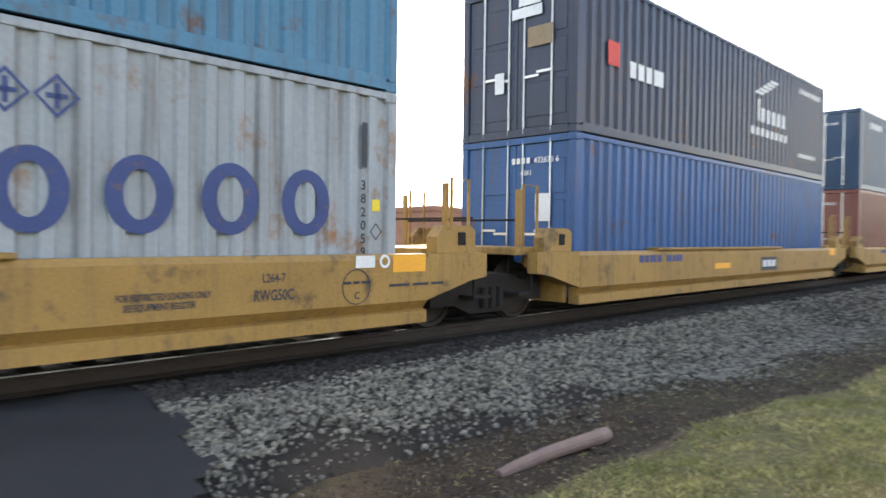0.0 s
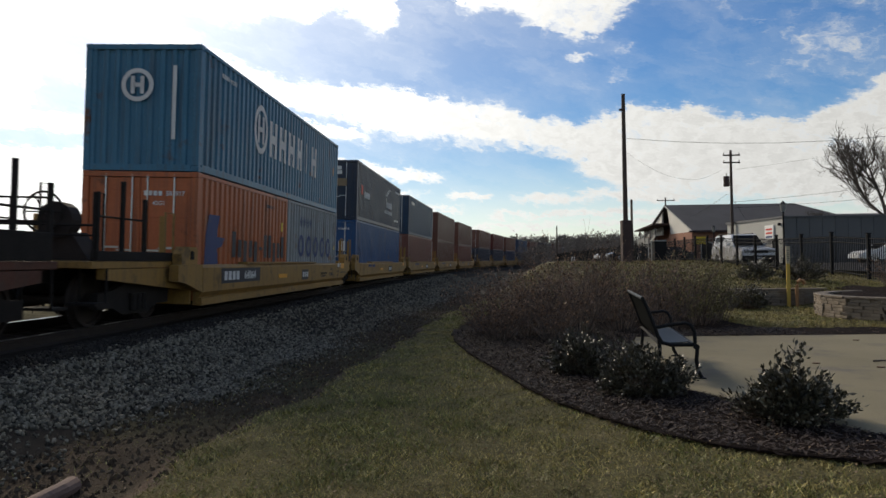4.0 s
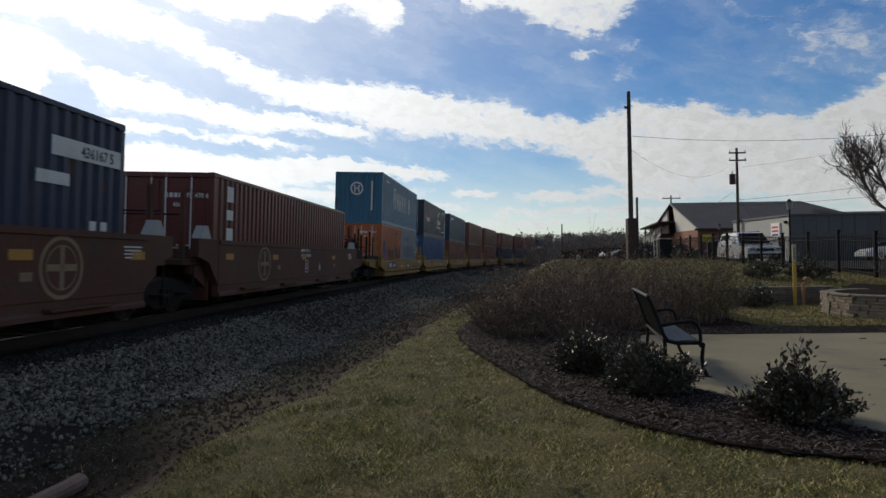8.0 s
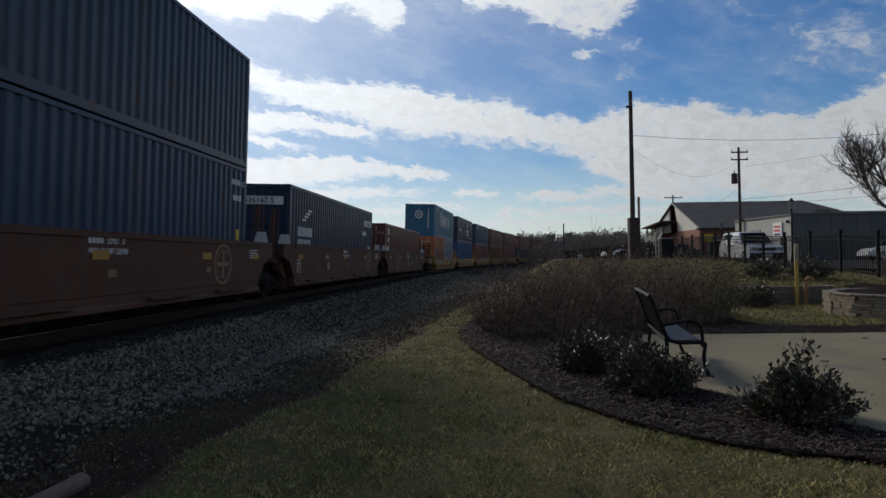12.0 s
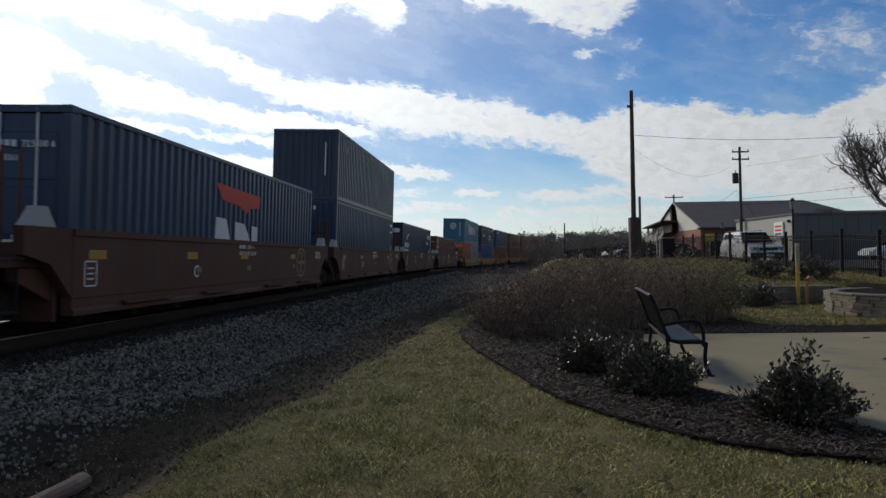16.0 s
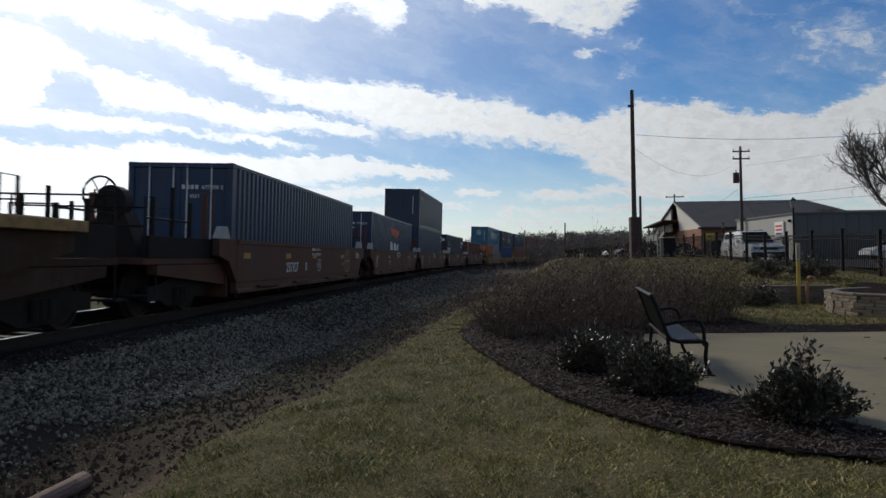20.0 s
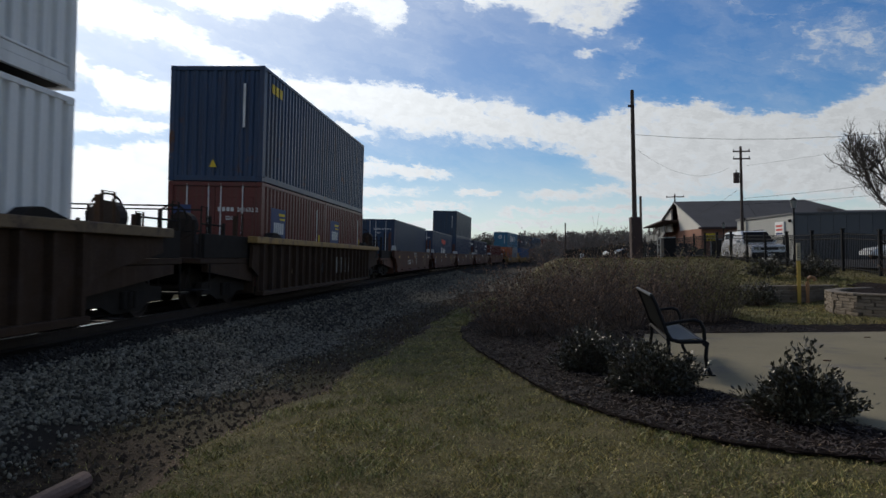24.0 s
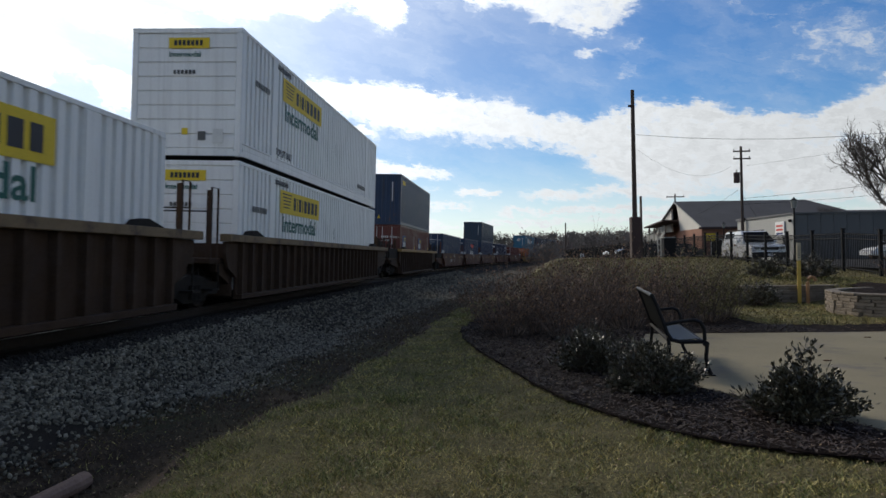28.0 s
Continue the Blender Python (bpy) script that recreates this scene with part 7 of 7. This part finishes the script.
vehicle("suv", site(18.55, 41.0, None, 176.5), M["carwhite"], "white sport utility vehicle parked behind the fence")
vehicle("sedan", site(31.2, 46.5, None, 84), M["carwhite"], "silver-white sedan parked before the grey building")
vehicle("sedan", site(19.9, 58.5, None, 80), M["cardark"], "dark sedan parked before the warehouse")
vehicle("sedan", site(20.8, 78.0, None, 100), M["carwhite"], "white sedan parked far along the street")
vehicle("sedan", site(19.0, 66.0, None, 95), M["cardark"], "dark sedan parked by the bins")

bn = tagged(empty("waste_container", site(14.95, 45.5)), "black steel waste bin with a pale frame", "bin")
part("body", prism([(-0.36, 0.12), (0.36, 0.12), (0.40, 1.32), (-0.40, 1.32)], "y", -0.5, 0.5), M["black"], bn)
part("lid", box(-0.43, 0.43, -0.55, 0.55, 1.325, 1.38, 0.02), M["cladlight"], bn, "pale flat lid")
for sx in (-0.72, -0.52):
    part("ladder_rail", box(sx - 0.025, sx + 0.025, -0.3, -0.25, 0.0, 1.4), M["cladlight"], bn)
for i in range(4):
    part("ladder_rung", box(-0.695, -0.545, -0.29, -0.26, 0.15 + i * 0.36, 0.20 + i * 0.36), M["cladlight"], bn)
for sx in (-0.28, 0.28):
    part("foot", box(sx - 0.06, sx + 0.06, -0.3, 0.3, 0.0, 0.118), M["grime"], bn)


def build_warehouse():
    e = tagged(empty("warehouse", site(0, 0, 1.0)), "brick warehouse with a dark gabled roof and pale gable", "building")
    r0, r1, d0, d1, ez, rz = 27.3, 47.5, 72.0, 88.0, 3.35, 6.72
    dm = 80.0
    wl = part("wall", box(r0, r1, d0, d0 + 0.3, -0.6, ez - 0.1), M["brick"], e, "red-brown brick front wall")
    part("wall", box(r0, r1, d1 - 0.3, d1, -0.6, ez - 0.1), M["brick"], e)
    part("wall", box(r1 - 0.3, r1, d0 + 0.304, d1 - 0.304, -0.6, ez - 0.1), M["brick"], e)
    part("wall", box(r0, r0 + 0.3, d0 + 0.304, 79.0, -0.6, ez - 0.1), M["brick"], e)
    part("gable", prism([(d0 + 0.1, ez - 0.096), (78.6, ez - 0.096), (dm - 0.2, rz - 0.15)], "x", r0 + 0.05, r0 + 0.25), M["cladwhite"], e, "white boarded gable")
    part("gable", prism([(81.6, ez - 0.096), (d1 - 0.3, ez - 0.096), (dm + 0.25, rz - 0.2), (81.6, rz - 0.8)], "x", r0 + 0.05, r0 + 0.25), M["cladwhite"], e, "white boarded gable")
    part("gable_recess", prism([(78.7, -0.6), (d1 - 0.3, -0.6), (d1 - 0.3, ez), (dm - 0.1, rz - 0.2), (78.7, ez - 0.1)], "x", r0 + 1.6, r0 + 1.8), M["brick"], e)
    th = 0.16

    def slab(name, pts):
        bm = bmesh.new()
        a = [bm.verts.new(p) for p in pts]
        b = [bm.verts.new((p[0], p[1], p[2] - th)) for p in pts]
        bm.faces.new(a)
        bm.faces.new(b[::-1])
        n = len(pts)
        for i in range(n):
            bm.faces.new((a[i], b[i], b[(i + 1) % n], a[(i + 1) % n]))
        bmesh.ops.recalc_face_normals(bm, faces=bm.faces)
        return part(name, bm, M["roof"], e)
    # roof in courses
    n = 12
    for i in range(n):
        u0, u1 = i / n, (i + 1) / n
        def pt(u, r):
            return (r, d0 - 0.5 + (dm - d0 + 0.5) * u, ez + (rz - ez) * u + 0.02)
        hip = 5.5
        slab("roof_course", [pt(u0, r0 - 0.15), pt(u0, r1 + 0.5 - hip * u0), pt(u1, r1 + 0.5 - hip * u1), pt(u1, r0 - 0.15)])
    slab("roof_back", [(r0 - 0.15, d1 + 0.5, ez), (r1 + 0.5, d1 + 0.5, ez), (r1 - 5.0, dm + 0.004, rz), (r0 - 0.15, dm + 0.004, rz)])
    slab("roof_hip", [(r1 + 0.5, d0 - 0.5, ez), (r1 + 0.5, d1 + 0.5, ez), (r1 - 5.0, dm, rz)])
    part("verge_board", prism([(d0 - 0.5, ez - 0.12), (d0 - 0.5, ez), (dm, rz), (dm, rz - 0.14)], "x", r0 - 0.21, r0 - 0.154), M["cladlight"], e)
    part("fascia", box(r0 - 0.5, r1, d0 - 0.56, d0 - 0.505, ez - 0.2, ez), M["guard"], e)
    # openings of the front
    for i, r in enumerate((28.3, 30.2, 32.4, 34.4, 37.0, 39.5)):
        w = part("window" if i % 3 else "door", box(r, r + (1.0 if i % 3 else 1.1), d0 - 0.05, d0 - 0.01, 0.7 if i % 3 else -0.4, 2.0, 0.01), M["glass"], e)
        part("frame", box(r - 0.08, r + 1.18, d0 - 0.03, d0 - 0.004, 0.62 if i % 3 else -0.4, 2.1), M["cladwhite"], w)
    part("sign", box(27.7, 28.7, d0 - 0.14, d0 - 0.06, 1.9, 2.7, 0.01), M["mark_yellow"], e, "faded yellow wall sign")
    part("sign", box(33.5, 34.6, d0 - 0.14, d0 - 0.06, 1.4, 2.6, 0.01), M["cladwhite"], e, "white wall sign")
    # covered stair on the gable side
    for d in (79.5, 81.5, 83.5, 85.5):
        part("porch_post", box(r0 - 1.5, r0 - 1.36, d - 0.07, d + 0.07, -0.6, 3.9), M["guard"], e)
    part("porch_roof", prism([(79.0, 4.4), (86.4, 3.9), (86.4, 4.02), (79.0, 4.55)], "x", r0 - 1.9, r0 + 1.4), M["guard"], e)
    part("stair_stringer", prism([(79.2, 3.0), (79.2, 3.3), (86.8, 0.3), (86.8, 0.0)], "x", r0 - 1.6, r0 - 1.5), M["cladlight"], e)
    part("porch_wall", box(r0 - 1.45, r0 - 1.35, 82.2, 86.4, -0.6, 3.0), M["cladlight"], e)
    for k in range(16):
        d = 79.3 + k * 0.46
        part("baluster", box(r0 - 1.58, r0 - 1.53, d - 0.02, d + 0.02, 3.3 - (d - 79.2) * 0.395, 4.0 - (d - 79.2) * 0.35 * 0.3), M["cladlight"], e)


build_warehouse()


def build_grey_building():
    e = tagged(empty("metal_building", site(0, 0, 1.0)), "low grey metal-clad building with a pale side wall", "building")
    z1 = 3.42
    r0, r1, d0, d1 = 26.6, 66.0, 51.6, 61.6
    part("wall", box(r0 + 0.06, r1, d0 + 0.06, d1, -0.6, z1 - 0.05), M["cladding"], e)
    n = 40
    pw = (r1 - r0) / n
    bm = box(0.012, pw - 0.012, 0, 0.05, -0.6, z1, 0.012)
    me = bpy.data.meshes.new("cladding_panel")
    bm.to_mesh(me)
    bm.free()
    me.materials.append(M["cladding"])
    for i in range(n):
        o = new("cladding_panel", me)
        o.parent = e
        o.matrix_basis = pose(r0 + i * pw, d0, 0)
    part("side_wall", box(r0, r0 + 0.055, d0 + 0.06, d1, -0.6, z1, 0.005), M["cladlight"], e, "pale rendered side wall")
    part("roof", prism([(d0 - 0.1, z1 + 0.004), (d1 + 0.1, z1 + 0.004), (d1 + 0.1, z1 + 0.2), (d0 - 0.1, z1 + 0.12)], "x", r0 - 0.1, r1 + 0.1), M["cladding"], e)
    s = part("sign", box(r0 - 0.12, r0 - 0.02, 53.0, 54.4, 1.75, 2.95, 0.01), M["white"], e, "white sign with red lines")
    for i in range(3):
        part("sign_line", box(r0 - 0.135, r0 - 0.124, 53.2, 54.2, 1.95 + i * 0.3, 2.10 + i * 0.3), M["mark_red"] if i else M["mark_blue"], s)
    for d in (52.4, 57.2, 59.4):
        w = part("door" if d < 53 else "window", box(r0 - 0.03, r0 - 0.004, d, d + 1.0, -0.4 if d < 53 else 0.6, 1.75, 0.005), M["glass"], e)
        part("frame", box(r0 - 0.02, r0 - 0.002, d - 0.07, d + 1.07, -0.4 if d < 53 else 0.53, 1.82), M["cladwhite"], w)
    part("wall_lamp", box(r0 - 0.2, r0 - 0.01, 52.0, 52.2, 2.85, 3.05, 0.02), M["grime"], e)
    part("base_strip", box(r0 - 0.3, r1, d0 - 0.7, d0 - 0.1, -0.55, -0.12), M["conc"], e)
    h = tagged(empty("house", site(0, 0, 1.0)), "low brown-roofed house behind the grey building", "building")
    part("wall", box(44, 62, 76, 90, -0.6, 3.4), M["brick"], h)
    bm = bmesh.new()
    base = [bm.verts.new(p) for p in ((43.4, 75.4, 3.404), (62.6, 75.4, 3.404), (62.6, 90.6, 3.404), (43.4, 90.6, 3.404))]
    t = [bm.verts.new(p) for p in ((49, 83, 5.6), (57, 83, 5.6))]
    bm.faces.new(base[::-1])
    bm.faces.new((base[0], base[1], t[1], t[0]))
    bm.faces.new((base[1], base[2], t[1]))
    bm.faces.new((base[2], base[3], t[0], t[1]))
    bm.faces.new((base[3], base[0], t[0]))
    part("roof", bm, M["roof"], h)


build_grey_building()
bk = tagged(empty("brick_building", pose(-34, 36, 0, 0, 0, 15)), "low brick building beyond the track", "building")
part("wall", box(-8, 6, -4, 5, -0.4, 4.6), M["brick"], bk)
part("parapet", box(-8.1, 6.1, -4.1, 5.1, 4.604, 5.0, 0.02), M["brick"], bk)
for i in range(5):
    w = part("window", box(-7 + i * 2.6, -5.6 + i * 2.6, -4.06, -4.004, 1.2, 2.9), M["glass"], bk)
    part("frame", box(-7.1 + i * 2.6, -5.5 + i * 2.6, -4.03, -4.002, 1.1, 3.0), M["cladwhite"], w)


def bare_tree(m, h, spread, seed, label, levels=6):
    rng = np.random.default_rng(seed)
    e = tagged(empty("bare_tree", m), label, "tree")
    V, F = [], []
    TV, TF = [], []

    def seg(a, b, r0, r1, trunk):
        vv, ff = (TV, TF) if trunk else (V, F)
        d = (b - a).normalized()
        u = d.cross(Vector((0.31, 0.52, 0.8))).normalized()
        v = d.cross(u)
        n = 8 if trunk else 4
        k = len(vv)
        for c, r in ((a, r0), (b, r1)):
            for t in range(n):
                an = 2 * math.pi * t / n
                vv.append(tuple(c + (u * math.cos(an) + v * math.sin(an)) * r))
        for t in range(n):
            ff.append((k + t, k + (t + 1) % n, k + n + (t + 1) % n, k + n + t))

    def grow(p, d, ln, r, lv):
        q = p
        steps = 3
        for s in range(steps):
            d = (d + Vector(rng.normal(size=3) * 0.13) + Vector((0, 0, 0.10))).normalized()
            nq = q + d * ln / steps
            seg(q, nq, r * (1 - 0.25 * s / steps), r * (1 - 0.25 * (s + 1) / steps), lv == 0)
            q = nq
            if lv > 0 and lv < levels and s < steps - 1 and rng.random() < 0.7:
                sd = (d + Vector(rng.normal(size=3) * 0.6)).normalized()
                grow(q, sd, ln * 0.6, r * 0.5, lv + 1)
        if lv < levels:
            for k in range(3 if lv < 3 else 2):
                sd = (d + Vector((rng.normal() * spread, rng.normal() * spread, rng.normal() * 0.3 + 0.1))).normalized()
                grow(q, sd, ln * rng.uniform(0.6, 0.82), r * 0.62, lv + 1)
    grow(Vector((0, 0, -0.2)), Vector((0, 0, 1)), h * 0.22, h * 0.014, 0)
    raw("trunk", TV, TF, M["bark"], e)
    raw("crown", V, F, M["bark"], e)
    return e


bare_tree(site(43.9, 66.0), 19.5, 0.46, 4, "leafless spreading tree behind the grey building", 7)
bare_tree(site(42.3, 74.0), 9.0, 0.6, 9, "smaller leafless tree behind the grey building", 6)
bare_tree(site(52.5, 70.0), 14.0, 0.6, 14, "leafless tree behind the grey building", 5)


def build_woods():
    """Far belt of winter trees and pines round the horizon."""
    rng = np.random.default_rng(8)
    VV, FF, VP, FP = [], [], [], []
    spots = []
    for i in range(620):
        az = math.radians(rng.uniform(-75, 62))
        d = rng.uniform(230, 420)
        spots.append((EYE.x + d * math.sin(az), d * math.cos(az), rng.uniform(5, 10.5) * d / 300))
    for i in range(60):
        y = rng.uniform(104, 150)
        spots.append((float(track_x(y)) + rng.uniform(6.1, 10), y, rng.uniform(2.2, 4.2)))
    for i in range(90):
        y = rng.uniform(150, 215)
        spots.append((float(track_x(y)) + rng.uniform(6.5, 24), y, rng.uniform(5.0, 8.0)))
    for i in range(170):
        az, d = math.radians(rng.uniform(-2, 13)), rng.uniform(200, 300)
        spots.append((EYE.x + d * math.sin(az), d * math.cos(az), rng.uniform(7.0, 10.6) * d / 250))
    for x, y, h in spots:
        if abs(x - float(track_x(min(y, 500)))) < 6:
            continue
        pine = rng.random() < 0.4 and y > 190
        n = 260
        r = h * (0.26 if pine else 0.38)
        a, u = rng.uniform(0, 6.28, n), rng.random(n)
        zz = h * (0.35 + 0.65 * u) if pine else h * (0.25 + 0.75 * u)
        rr = r * np.sqrt(np.clip(1 - ((u - 0.4) / 0.65) ** 2, 0.05, 1)) * np.sqrt(rng.random(n)) * (1 + 0.4 * np.sin(a * 3 + x))
        P = np.stack([x + np.cos(a) * rr, y + np.sin(a) * rr, zz], -1)
        D = rng.normal(size=(n, 3))
        D /= np.linalg.norm(D, axis=1)[:, None]
        V, F = leaf_cloud(P, D, h * (0.10 if pine else 0.11) * rng.uniform(0.5, 1.2, n), rng, 0.5 if pine else 0.22)
        (VP if pine else VV).append(V)
        (FP if pine else FF).append(F)
        tv = np.array([(x - h * .012, y, 0), (x + h * .012, y, 0), (x + h * .006, y, h * 0.8), (x - h * .006, y, h * 0.8)])
        (VV).append(tv)
        (FF).append(np.array([[0, 1, 2], [0, 2, 3]]))
    for name, vs, fs, mt, lab in (("far_winter_woods", VV, FF, "fartwig", "belt of leafless trees along the horizon"), ("far_pines", VP, FP, "farleaf", "dark pines standing among the far trees")):
        off, F2 = 0, []
        for v, f in zip(vs, fs):
            F2.append(f + off)
            off += len(v)
        o = raw(name, np.concatenate(vs).tolist(), np.concatenate(F2).tolist(), M[mt])
        tagged(o, lab, "trees", kind="stuff")


build_woods()


def build_scrub():
    """Rank dark scrub, added on the far side of the track to hide the sunlit ground."""
    rng = np.random.default_rng(31)
    n = 26000
    y = rng.uniform(-6, 150, n)
    u = -rng.uniform(6.5, 10.5, n)
    hh = 1.25 + 0.35 * np.sin(y * 0.9) + 0.3 * np.sin(y * 2.7 + 1)
    z = hh * rng.random(n) ** 0.7
    P = np.stack([track_x(y) + u, y, z], -1)
    D = rng.normal(size=(n, 3)) + np.array([0, 0, 0.5])
    D /= np.linalg.norm(D, axis=1)[:, None]
    V, F = leaf_cloud(P, D, rng.uniform(0.18, 0.42, n), rng, 0.4)
    tagged(raw("trackside_scrub", V.tolist(), F.tolist(), M["scrub"]), "rank brown and dark green scrub added beyond the track to hide the sunlit ground", "scrub", kind="stuff")


# dark tone keeps the view under the cars dark
M["scrub"] = mat("scrub", (0.045, 0.04, 0.025), 0.9, 0, 0.3, 0.5, 6, island=0.5, spec=0.1)
build_scrub()

motions()
